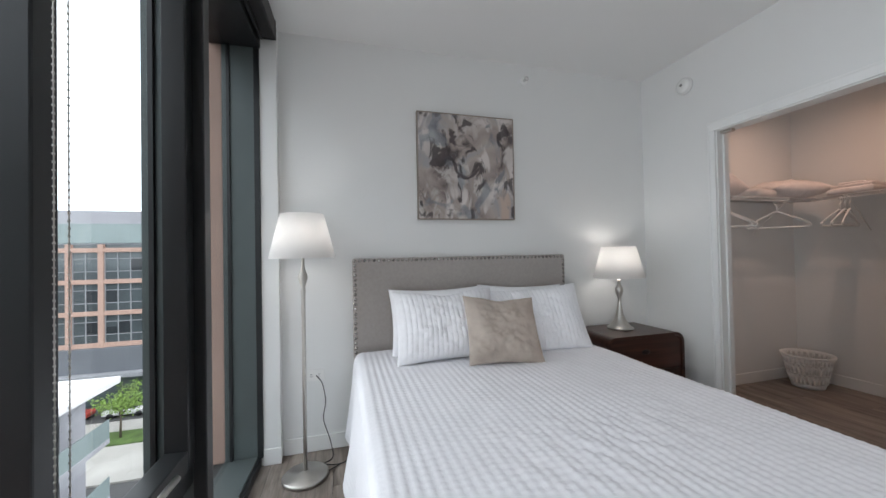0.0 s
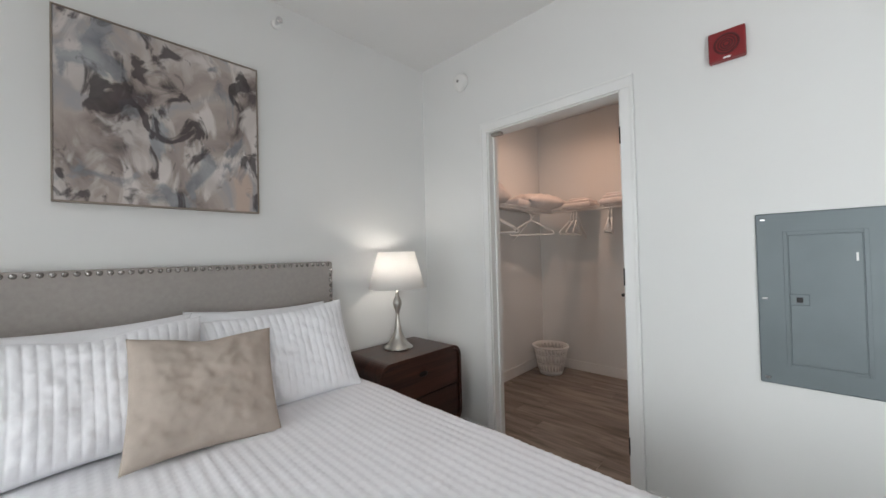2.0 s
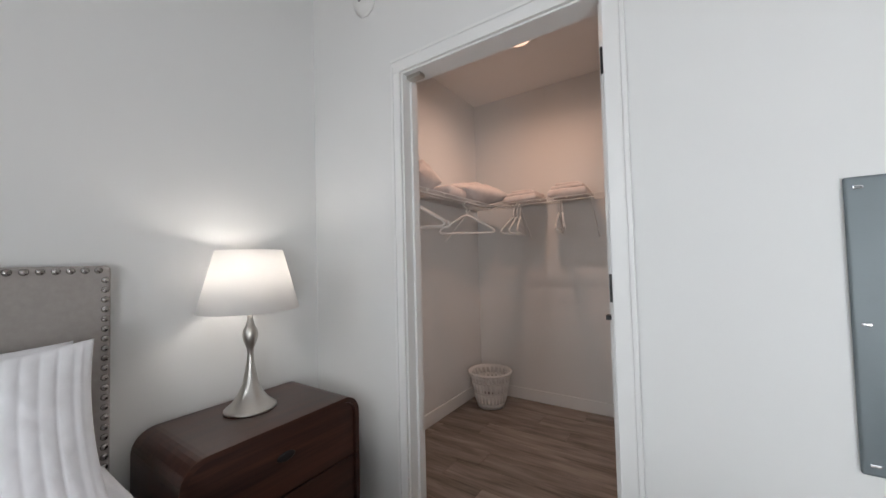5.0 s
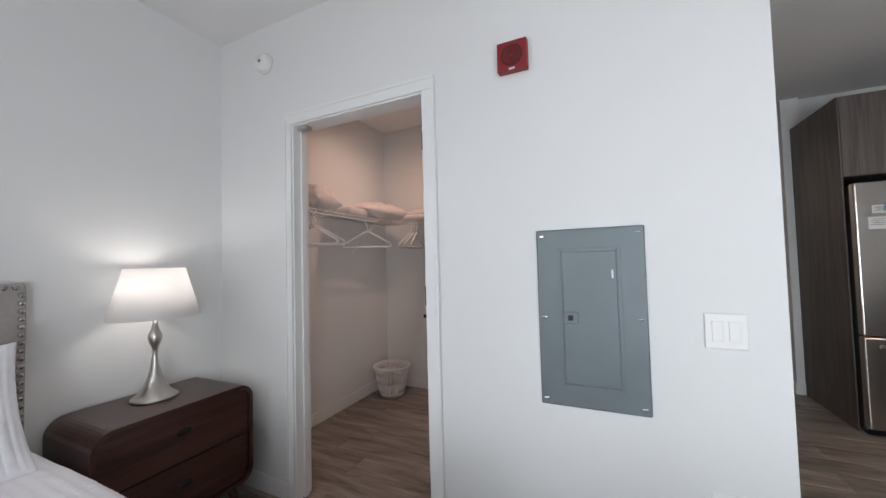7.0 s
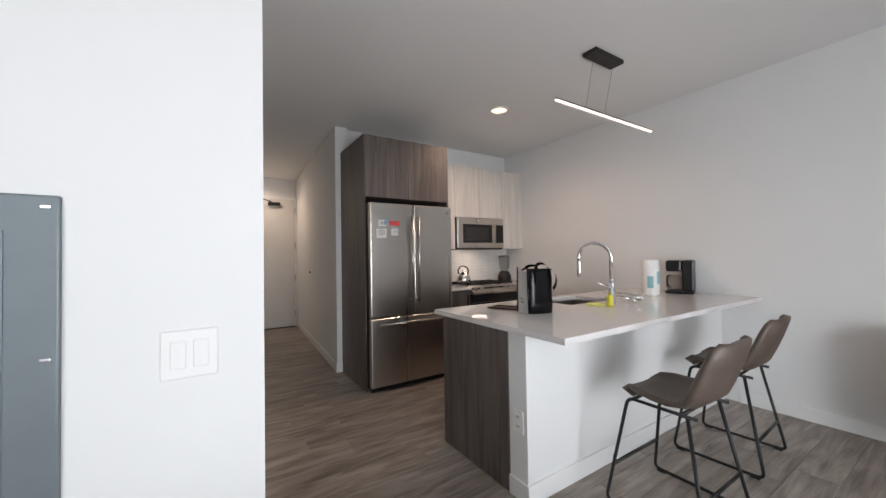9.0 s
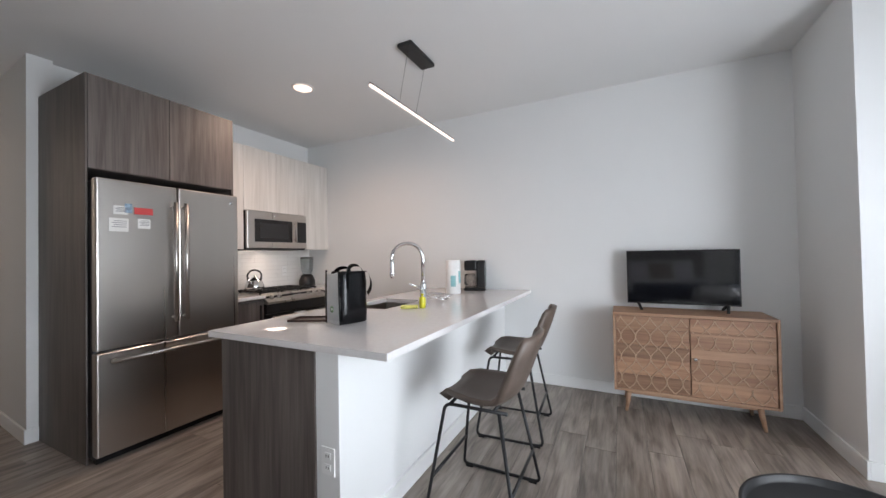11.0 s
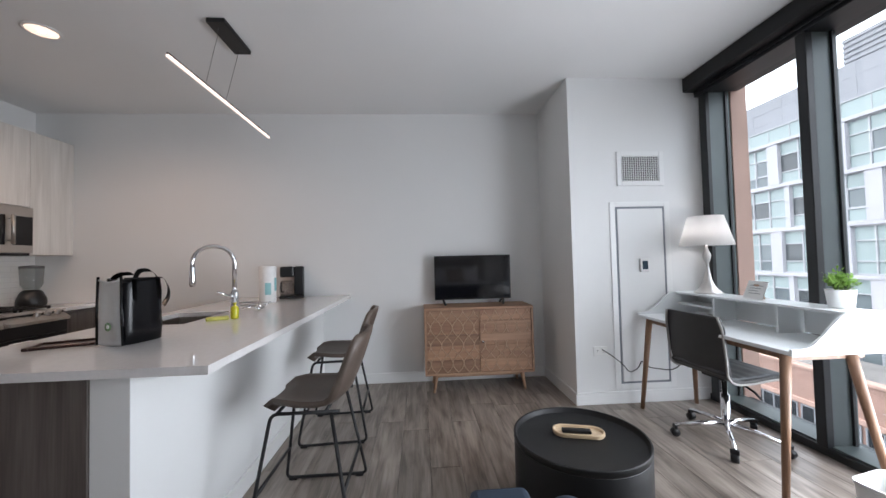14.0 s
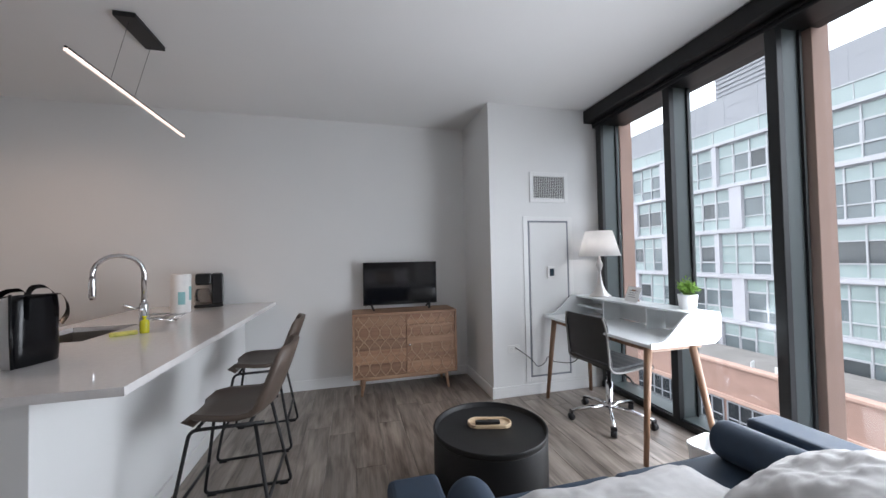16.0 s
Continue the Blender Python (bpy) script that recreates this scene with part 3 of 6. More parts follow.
fl = thing("floor_lamp", (0.116, 2.585, 0), "brushed nickel floor lamp with white shade", "floor lamp")
part("base", lathe([(0, 0), (0.128, 0), (0.128, 0.014), (0.12, 0.022), (0.03, 0.028), (0.016, 0.04), (0, 0.04)]), M_NICKEL, fl)
part("pole", lathe([(0.011, 0.03), (0.011, 1.03), (0.014, 1.06), (0.014, 1.075), (0.011, 1.085), (0.013, 1.10), (0.023, 1.13), (0.026, 1.148), (0.023, 1.165), (0.012, 1.195), (0.009, 1.22), (0.009, 1.36), (0, 1.36)], 24), M_NICKEL, fl)
lampshade_parts(fl, 0.182, 0.120, 1.258, 1.512)
part("light_bulb", lathe([(0.012, 1.30), (0.014, 1.315), (0.024, 1.335), (0.024, 1.345), (0.014, 1.36), (0, 1.365)], 20), M_BULB, fl, "glowing white bulb")
bulb("floor_lamp_light", (0.116, 2.585, 1.40), 1.1, (1.0, 0.97, 0.94), 0.03)
_c = part("lamp_cord", tube(rounded_path([(0.162, 2.850, 0.49), (0.20, 2.83, 0.45), (0.225, 2.80, 0.33), (0.20, 2.78, 0.24), (0.25, 2.76, 0.10), (0.27, 2.72, 0.006), (0.20, 2.68, 0.006), (0.30, 2.64, 0.006), (0.38, 2.70, 0.006), (0.24, 2.60, 0.006)], 0.05), 0.003, steps=6), M_BLACK, fl, "thin black cord")
_c.matrix_parent_inverse = Matrix.Translation((-0.116, -2.585, 0))


def wall_outlet(place, rz, label="white duplex wall outlet set sideways", turn=90):
    o = thing("wall_outlet", place, label, "outlet", rz, "white wall outlets")
    o.matrix_world = pose(*place, 0, turn, rz)
    part("cover_plate", boxes((-0.036, 0.036, -0.006, 0.0, -0.058, 0.058), bevel=0.002), M_WHITE, o)
    for z in (-0.024, 0.024):
        s = part("socket", boxes((-0.017, 0.017, -0.0085, -0.006, z - 0.014, z + 0.014), bevel=0.001), M_WHITE, o)
        part("slots", boxes((-0.008, -0.005, -0.0095, -0.0085, z - 0.006, z + 0.006), (0.005, 0.008, -0.0095, -0.0085, z - 0.006, z + 0.006)), M_BLACK, s)
    return o


wall_outlet((0.155, YN - 0.001, 0.49), 0)
wall_outlet((XC - 0.001, 0.298, 0.475), -90)


# painting: brushed abstract patches
def painting_material():
    m = bpy.data.materials.new("abstract_paint")
    m.use_nodes = True
    n, l = m.node_tree.nodes, m.node_tree.links
    b = n["Principled BSDF"]
    b.inputs["Roughness"].default_value = 0.7
    tc = n.new("ShaderNodeTexCoord")

    def noise_tex(scale, detail, dist, offset, squash=(1, 1, 1)):
        mp = n.new("ShaderNodeMapping")
        mp.inputs["Location"].default_value, mp.inputs["Scale"].default_value = offset, squash
        l.new(tc.outputs["Object"], mp.inputs[0])
        t = n.new("ShaderNodeTexNoise")
        t.inputs["Scale"].default_value, t.inputs["Detail"].default_value, t.inputs["Distortion"].default_value = scale, detail, dist
        l.new(mp.outputs[0], t.inputs[0])
        return t.outputs[0]

    def ramp(src, stops):
        r = n.new("ShaderNodeValToRGB")
        e = r.color_ramp.elements
        while len(e) < len(stops):
            e.new(0.5)
        for k, (p, c) in zip(e, stops):
            k.position, k.color = p, (*c, 1)
        l.new(src, r.inputs[0])
        return r.outputs[0]

    def layer(a, bcol, mask):
        x = n.new("ShaderNodeMix")
        x.data_type = 'RGBA'
        l.new(mask, x.inputs[0])
        l.new(a, x.inputs[6])
        l.new(bcol, x.inputs[7])
        return x.outputs[2]
    base = ramp(noise_tex(3.8, 12, 0.8, (0.1, 0, 0.3), (1, 1, 0.75)), [(0.34, (0.10, 0.08, 0.08)), (0.42, (0.30, 0.25, 0.23)), (0.52, (0.42, 0.36, 0.33)), (0.60, (0.34, 0.335, 0.35)), (0.68, (0.50, 0.39, 0.33))])
    light = ramp(noise_tex(3.6, 12, 0.8, (3, 0, 1), (1, 1, 0.6)), [(0.3, (0.44, 0.40, 0.38)), (0.7, (0.70, 0.65, 0.63))])
    mask1 = ramp(noise_tex(6.5, 14, 0.8, (7, 0, 2), (1.2, 1, 0.7)), [(0.485, (0, 0, 0)), (0.565, (1, 1, 1))])
    c = layer(base, light, mask1)
    blue = ramp(noise_tex(8, 4, 0.5, (2, 0, 5)), [(0.3, (0.12, 0.13, 0.15)), (0.7, (0.33, 0.345, 0.365))])
    mask2 = ramp(noise_tex(6.2, 14, 0.8, (11, 0, 6), (1, 1, 0.7)), [(0.545, (0, 0, 0)), (0.605, (0.85, 0.85, 0.85))])
    c = layer(c, blue, mask2)
    dark = ramp(noise_tex(14, 5, 1.0, (4, 0, 9)), [(0.3, (0.02, 0.017, 0.018)), (0.7, (0.06, 0.045, 0.05))])
    mask3 = ramp(noise_tex(9.0, 14, 1.0, (15, 0, 3), (1, 1, 0.7)), [(0.565, (0, 0, 0)), (0.625, (0.85, 0.85, 0.85))])
    c = layer(c, dark, mask3)
    l.new(c, b.inputs["Base Color"])
    bp = n.new("ShaderNodeBump")
    bp.inputs["Strength"].default_value, bp.inputs["Distance"].default_value = 0.3, 0.003
    l.new(noise_tex(40, 4, 1, (0, 0, 0), (1, 1, 0.4)), bp.inputs["Height"])
    l.new(bp.outputs[0], b.inputs["Normal"])
    return m


pic = thing("painting", (1.23, YN - 0.002, 1.90), "abstract canvas painting in grey, mauve and white", "painting")
part("canvas", boxes((-0.368, 0.368, -0.034, -0.004, -0.379, 0.379), bevel=0.003), painting_material(), pic)
part("frame", boxes((-0.374, -0.3685, -0.036, 0, -0.385, 0.385), (0.3685, 0.374, -0.036, 0, -0.385, 0.385), (-0.3685, 0.3685, -0.036, 0, -0.385, -0.3795), (-0.3685, 0.3685, -0.036, 0, 0.3795, 0.385)), mat("champagne_frame", (0.30, 0.25, 0.21), 0.45, 0.4), pic, "thin bronze edge strip")

sp = thing("fire_sprinkler", (1.72, YN, 2.604), "small chrome sidewall fire sprinkler head", "sprinkler")
part("escutcheon", lathe([(0, 0), (0.028, 0), (0.026, 0.006), (0.012, 0.010), (0, 0.010)], 24), M_WHITE, sp).matrix_basis = pose(0, 0, 0, 90)
part("head", lathe([(0.010, 0.008), (0.010, 0.03), (0.006, 0.035), (0.006, 0.05), (0.018, 0.052), (0.018, 0.055), (0, 0.055)], 16), M_CHROME, sp).matrix_basis = pose(0, 0, 0, 90)

sd = thing("smoke_alarm", (XC, 2.456, 2.505), "round white wall smoke detector", "smoke alarm", -90)
part("base", lathe([(0, 0), (0.062, 0), (0.062, 0.012), (0, 0.012)], 32), M_WHITE, sd).matrix_basis = pose(0, 0, 0, 90)
part("cap", lathe([(0.056, 0.012), (0.054, 0.028), (0.046, 0.038), (0.018, 0.042), (0, 0.042)], 32), M_WHITE, sd).matrix_basis = pose(0, 0, 0, 90)
part("test_button", lathe([(0, 0.042), (0.010, 0.042), (0.010, 0.045), (0, 0.045)], 16), mat("grey_button", (0.25, 0.25, 0.25), 0.5), sd, "small grey test button").matrix_basis = pose(0, 0, 0, 90)

hn = thing("fire_alarm_horn", (XC, 0.963, 2.133), "dark red wall-mounted fire alarm horn", "fire alarm", -90)
part("housing", boxes((-0.062, 0.062, -0.038, 0, -0.062, 0.062), bevel=0.006), M_RED, hn)
_bm = lathe([(0.044, 0.038), (0.044, 0.041), (0.036, 0.041), (0.036, 0.038)], 32)
for _r in (0.010, 0.019, 0.028):
    lathe([(_r + 0.003, 0.038), (_r + 0.003, 0.0405), (_r - 0.002, 0.0405), (_r - 0.002, 0.038)], 24, bm=_bm)
part("grille", _bm, mat("dark_red_grille", (0.09, 0.008, 0.010), 0.5), hn, "round darker grille").matrix_basis = pose(0, 0, 0, 90)
part("label_tab", boxes((-0.012, 0.012, -0.040, -0.0375, -0.060, -0.053)), M_WHITE, hn, "small white tab")

ep = thing("electrical_panel", (XC, 0.705, 1.065), "grey steel electrical breaker panel on the wall", "electrical panel", -90)
part("cover", boxes((-0.19, 0.19, -0.013, 0, -0.34, 0.34), bevel=0.006, seg=3), M_PANEL, ep)
part("raised_frame", boxes((-0.110, -0.098, -0.016, -0.012, -0.265, 0.265), (0.098, 0.110, -0.016, -0.012, -0.265, 0.265), (-0.098, 0.098, -0.016, -0.012, 0.253, 0.265), (-0.098, 0.098, -0.016, -0.012, -0.265, -0.253), bevel=0.001), M_PANEL, ep)
pd = part("door", boxes((-0.095, 0.095, -0.0175, -0.012, -0.250, 0.250), bevel=0.002), M_PANEL, ep)
part("latch", boxes((-0.097, -0.042, -0.024, -0.0175, -0.022, 0.022), bevel=0.003), M_PANEL, pd)
part("latch_slide", boxes((-0.078, -0.060, -0.027, -0.024, -0.010, 0.010), bevel=0.001), M_BLACK, pd, "black latch slide")
part("label", boxes((0.078, 0.084, -0.0182, -0.0175, 0.150, 0.180)), M_WHITE, pd, "narrow pale sticker")
for _x in (-0.168, 0.168):
    for _z in (-0.315, 0.0, 0.315):
        part("screw", boxes((_x - 0.009, _x + 0.009, -0.016, -0.012, _z - 0.004, _z + 0.004), bevel=0.002), M_CHROME, ep, "bright screw head")

sw = thing("light_switch", (XC - 0.001, 0.295, 1.038), "white double rocker light switch plate", "light switch", -90)
part("cover_plate", boxes((-0.058, 0.058, -0.007, 0, -0.058, 0.058), bevel=0.003), M_WHITE, sw)
for _x in (-0.023, 0.023):
    part("rocker", boxes((_x - 0.016, _x + 0.016, -0.011, -0.007, -0.033, 0.033), bevel=0.002), M_WHITE, sw)

# ---------- closet ----------
cl = thing("wire_shelf", (0, 0, 1.70), "white wire closet shelf with hanging rail", "wire shelf")
_bm = bmesh.new()
for _y in (2.545, 2.69, 2.835):
    tube([(3.0, _y, 0), (4.66, _y, 0)], 0.003, _bm, 6)
tube([(3.0, 2.545, -0.028), (4.37, 2.545, -0.028)], 0.004, _bm, 6)
part("front_wires", _bm, M_WHITE, cl)
for k in range(66):
    part("cross_wire", tube([(3.0 + k * 0.025, 2.545, 0.003), (3.0 + k * 0.025, 2.835, 0.003)], 0.0014, steps=4), M_WHITE, cl)
for k in range(54):
    part("cross_wire", tube([(4.375, 1.10 + k * 0.0265, 0.003), (4.665, 1.10 + k * 0.0265, 0.003)], 0.0014, steps=4), M_WHITE, cl)
_bm = bmesh.new()
for _x in (4.375, 4.52, 4.662):
    tube([(_x, 1.06, 0), (_x, 2.54, 0)], 0.003, _bm, 6)
tube([(4.375, 1.06, -0.028), (4.375, 2.54, -0.028)], 0.004, _bm, 6)
part("side_wires", _bm, M_WHITE, cl)
for k in range(7):
    part("rail_clip", tube([(3.05 + k * 0.2, 2.545, 0), (3.05 + k * 0.2, 2.545, -0.028)], 0.003, steps=5), M_WHITE, cl)
    part("rail_clip", tube([(4.375, 1.12 + k * 0.2, 0), (4.375, 1.12 + k * 0.2, -0.028)], 0.003, steps=5), M_WHITE, cl)
for p in ((3.35, 2.545, 3.35, 2.835), (4.1, 2.545, 4.1, 2.835), (4.375, 1.75, 4.662, 1.75), (4.375, 2.3, 4.662, 2.3)):
    part("bracket", tube([(p[0], p[1], -0.01), (p[2], p[3], -0.30)], 0.004, steps=6), M_WHITE, cl)


def hanger_mesh():
    bm = tube(rounded_path([(-0.19, 0, -0.195), (0, 0, -0.085), (0.19, 0, -0.195), (0.205, 0, -0.215), (0.19, 0, -0.228), (-0.19, 0, -0.228), (-0.205, 0, -0.215), (-0.19, 0, -0.195)], 0.03), 0.0075, steps=8)
    tube(rounded_path([(0, 0, -0.09), (0, 0, -0.045), (0.012, 0, -0.03), (0.022, 0, -0.012), (0.014, 0, 0.006), (-0.004, 0, 0.010), (-0.018, 0, -0.002)], 0.01), 0.0055, bm, 8)
    return bm


hg = part("clothes_hanger", hanger_mesh(), M_WHITE)
hg.matrix_basis = pose(3.95, 2.545, 1.668, 0, 0, 128)
tagged(hg, "white plastic clothes hanger on the wire rail", "hanger", "white hangers")
for _m in (pose(3.34, 2.545, 1.668, 0, 0, 122), pose(3.30, 2.545, 1.668, 0, 0, 104), pose(4.375, 2.32, 1.668, 0, 0, 4), pose(4.375, 2.29, 1.668, 0, 0, 14), pose(4.375, 2.35, 1.668, 0, 0, -6),
           pose(4.375, 1.98, 1.668, 0, 0, 8), pose(4.375, 1.955, 1.668, 0, 0, 18)):
    copy_thing(hg, _m)
M_CLOSETCLOTH = mat("pale_towel", (0.74, 0.69, 0.68), 0.95, vary=0.05, scale=20, bump=0.6, bscale=500)
cushion("spare_pillow", "white spare pillow lying on the closet shelf", pose(4.26, 2.66, 1.790, -88, 0, -12), M_CLOSETCLOTH, w=0.58, h=0.36, t=0.17, seed=31)
cushion("spare_pillow", "bunched white pillow at the shelf end", pose(3.47, 2.68, 1.80, -82, 0, 10), M_CLOSETCLOTH, w=0.34, h=0.30, t=0.22, seed=35)


def towel_stack(place, rz, layers, label):
    o = thing("folded_towels", place, label, "towels", rz, "folded towel stacks")
    z = 0
    for k, (w, d, hgt) in enumerate(layers):
        bm = boxes((-w / 2, w / 2, -d / 2, d / 2, z, z + hgt), bevel=hgt * 0.42, seg=3)
        bmesh.ops.subdivide_edges(bm, edges=bm.edges, cuts=2, use_grid_fill=True)
        for v in bm.verts:
            v.co.z += 0.006 * noise.noise((v.co.x * 12, v.co.y * 12, k + place[0]))
        part("towel", bm, M_CLOSETCLOTH, o, smooth=True)
        z += hgt - 0.004
    return o


towel_stack((3.87, 2.69, 1.706), 4, [(0.28, 0.26, 0.075)], "rolled pale bath towel on the closet shelf")
towel_stack((4.52, 2.30, 1.706), 88, [(0.30, 0.26, 0.055), (0.26, 0.22, 0.03), (0.17, 0.18, 0.025)], "stack of folded pale towels on the shelf")
towel_stack((4.52, 1.93, 1.706), 92, [(0.30, 0.26, 0.065), (0.24, 0.22, 0.03), (0.18, 0.2, 0.025)], "stack of folded pale towels on the shelf")

bk = thing("laundry_basket", (4.405, 2.62, 0), "round white slotted plastic laundry basket", "laundry basket")
_bm = bmesh.new()
for k in range(26):
    a = 2 * math.pi * k / 26
    for (r0, z0), (r1, z1) in (((0.118, 0.055), (0.133, 0.15)), ((0.135, 0.165), (0.150, 0.26)), ((0.152, 0.27), (0.163, 0.335))):
        tube([(r0 * math.cos(a), r0 * math.sin(a), z0), (r1 * math.cos(a), r1 * math.sin(a), z1)], 0.0085, _bm, 6)
part("slats", _bm, M_WHITE, bk)
part("bottom", lathe([(0, 0), (0.108, 0), (0.118, 0.055), (0.112, 0.055), (0.10, 0.008), (0, 0.008)], 36), M_WHITE, bk)
for r, z in ((0.134, 0.157), (0.151, 0.265)):
    part("band", lathe([(r - 0.004, z - 0.01), (r + 0.004, z - 0.01), (r + 0.004, z + 0.01), (r - 0.004, z + 0.01), (r - 0.004, z - 0.01)], 36), M_WHITE, bk)
bk.scale = (1.03, 1.03, 0.82)
part("rim", lathe([(0.160, 0.33), (0.178, 0.335), (0.182, 0.355), (0.176, 0.36), (0.164, 0.358), (0.160, 0.33)], 36), M_WHITE, bk)


def downlight(place, watts, colour, strength, label="round recessed ceiling downlight, switched on"):
    o = thing("downlight", place, label, "downlight", 0, "recessed downlights")
    part("trim_ring", lathe([(0.075, -0.001), (0.095, -0.001), (0.095, -0.005), (0.079, -0.009), (0.075, -0.001)], 36), M_WHITE, o)
    lens = part("lens", lathe([(0, -0.006), (0.0755, -0.006), (0.0755, -0.004), (0, -0.004)], 32), glow("lens_glow", colour, strength * 0.09), o, "glowing lens")
    part("lens_core", lathe([(0, -0.0085), (0.016, -0.0085), (0.016, -0.006), (0, -0.006)], 24), glow("core_glow", colour, strength * 3), lens, "brighter lens centre")
    d = bpy.data.lights.new("downlight_light", 'SPOT')
    d.energy, d.color, d.spot_size, d.spot_blend, d.shadow_soft_size = watts, colour, radians(165), 1.0, 0.022
    q = new("downlight_light", d)
    q.location = (place[0], place[1], place[2] - 0.03)
    return o


WARM = (1.0, 0.80, 0.64)
downlight((4.475, -2.18, H), 34, (1.0, 0.72, 0.54), 12)
downlight((8.34, -0.33, H), 24, WARM, 12)
downlight((3.912, 2.08, H), 25, (1.0, 0.65, 0.49), 12)

# ---------- kitchen ----------
pen = thing("kitchen_peninsula", (0, 0, 0), "white breakfast peninsula with dark wood end panel", "peninsula")
part("end_panel", boxes((3.225, 3.86, -1.105, -1.078, 0, 0.861), bevel=0.002), M_DARKWOOD, pen, "dark wood-grain end panel")
part("knee_wall", boxes((3.095, 3.2235, YS + 0.002, -1.085, 0, 0.861), bevel=0.002), M_WALL, pen, "white painted knee wall")
part("cabinet_body", boxes((3.2245, 3.838, YS + 0.002, -1.1055, 0.10, 0.70), bevel=0.002), M_DARKWOOD, pen)
part("baseboard", boxes((3.080, 3.0945, YS + 0.016, -1.072, 0, 0.10), (3.0945, 3.222, -1.0845, -1.072, 0, 0.10), bevel=0.003), M_TRIM, pen)
for k in range(4):
    _y = -1.12 - k * 0.58
    dd = part("cabinet_door", boxes((3.8385, 3.858, _y - 0.57, _y - 0.01, 0.12, 0.84), bevel=0.002), M_DARKWOOD, pen)
    part("handle", boxes((3.858, 3.873, _y - 0.30, _y - 0.18, 0.80, 0.81), bevel=0.002), M_BLACKMETAL, dd)
SX0, SX1, SY0, SY1 = 3.47, 3.83, -2.46, -1.94
ct = part("countertop", boxes((2.825, SX0, YS + 0.003, -1.05, 0.862, 0.892), (SX1, 3.925, YS + 0.003, -1.05, 0.862, 0.892), (SX0, SX1, YS + 0.003, SY0, 0.862, 0.892), (SX0, SX1, SY1, -1.05, 0.862, 0.892)), M_QUARTZ)
tagged(ct, "polished pale grey quartz peninsula countertop", "countertop")
sk = thing("kitchen_sink", ((SX0 + SX1) / 2, (SY0 + SY1) / 2, 0.861), "undermount stainless steel kitchen sink", "sink")
hx, hy = (SX1 - SX0) / 2, (SY1 - SY0) / 2
part("basin", boxes((-hx - 0.008, -hx, -hy, hy, -0.18, 0), (hx, hx + 0.008, -hy, hy, -0.18, 0), (-hx, hx, -hy - 0.008, -hy, -0.18, 0), (-hx, hx, hy, hy + 0.008, -0.18, 0), (-hx, hx, -hy, hy, -0.188, -0.18)), M_STEEL, sk)
part("drain", lathe([(0, -0.178), (0.04, -0.178), (0.045, -0.1795)], 24), M_CHROME, sk)
fa = thing("kitchen_faucet", (3.325, -2.21, 0.892), "tall chrome gooseneck pull-down kitchen faucet", "faucet")
part("base", lathe([(0, 0), (0.030, 0), (0.030, 0.006), (0.024, 0.01), (0.024, 0.15), (0.018, 0.165), (0, 0.165)], 24), M_CHROME, fa)
_arc = [(0, 0, 0.15), (0, 0, 0.345)] + [(0.100 * (1 - math.cos(a)), 0.050 * (1 - math.cos(a)), 0.345 + 0.105 * math.sin(a)) for a in [math.pi * i / 12 for i in range(1, 13)]] + [(0.20, 0.10, 0.305)]
part("neck", tube(_arc, 0.0135, steps=14), M_CHROME, fa)
part("spray_head", lathe([(0.0145, 0.325), (0.017, 0.315), (0.018, 0.225), (0.014, 0.20), (0, 0.20)], 18, (0.20, 0.10, 0)), M_CHROME, fa)
part("lever", tube([(0, 0.02, 0.125), (0.005, 0.06, 0.135), (0.03, 0.14, 0.165)], 0.009, r2=0.006), M_CHROME, fa)
_bm = lathe([(0, 0), (0.026, 0), (0.028, 0.01), (0.028, 0.085), (0.024, 0.10), (0.010, 0.108), (0.010, 0.125), (0.014, 0.125), (0.014, 0.135), (0, 0.135)], 20)
so = part("soap_bottle", _bm, mat("yellow_soap", (0.62, 0.58, 0.03), 0.2))
so.matrix_basis = pose(3.262, -2.085, 0.8925) @ Matrix.Diagonal((0.8, 0.8, 0.72, 1.0))
tagged(so, "small yellow dish soap bottle by the sink", "soap bottle")
spg = part("sponge", boxes((-0.06, 0.06, -0.035, 0.035, 0, 0.018), bevel=0.006), mat("yellow_cloth", (0.62, 0.60, 0.16), 0.9, vary=0.2, scale=40))
spg.matrix_basis = pose(3.345, -2.05, 0.8925, 0, 0, 30)
tagged(spg, "thin yellow cleaning sponge cloth on the counter", "sponge")
_bm = bmesh.new()
for k in range(4):
    _a = [(0.065 * math.cos(t * 0.7 + k * 1.3) * (1 + 0.25 * k), 0.04 * math.sin(t * 0.7 + k) * (1 + 0.2 * k), 0.018 + 0.010 * k + 0.010 * math.sin(t)) for t in range(10)]
    tube(_a, 0.0065, _bm, 6)
lathe([(0, 0), (0.026, 0), (0.03, 0.012), (0.02, 0.022), (0, 0.024)], 16, (-0.03, -0.05, 0), _bm)
wh = part("sink_strainer_and_hose", _bm, M_CHROME)
wh.matrix_basis = pose(3.31, -2.43, 0.8925, 0, 0, 20)
tagged(wh, "coiled chrome cable and strainer on the counter", "cable")

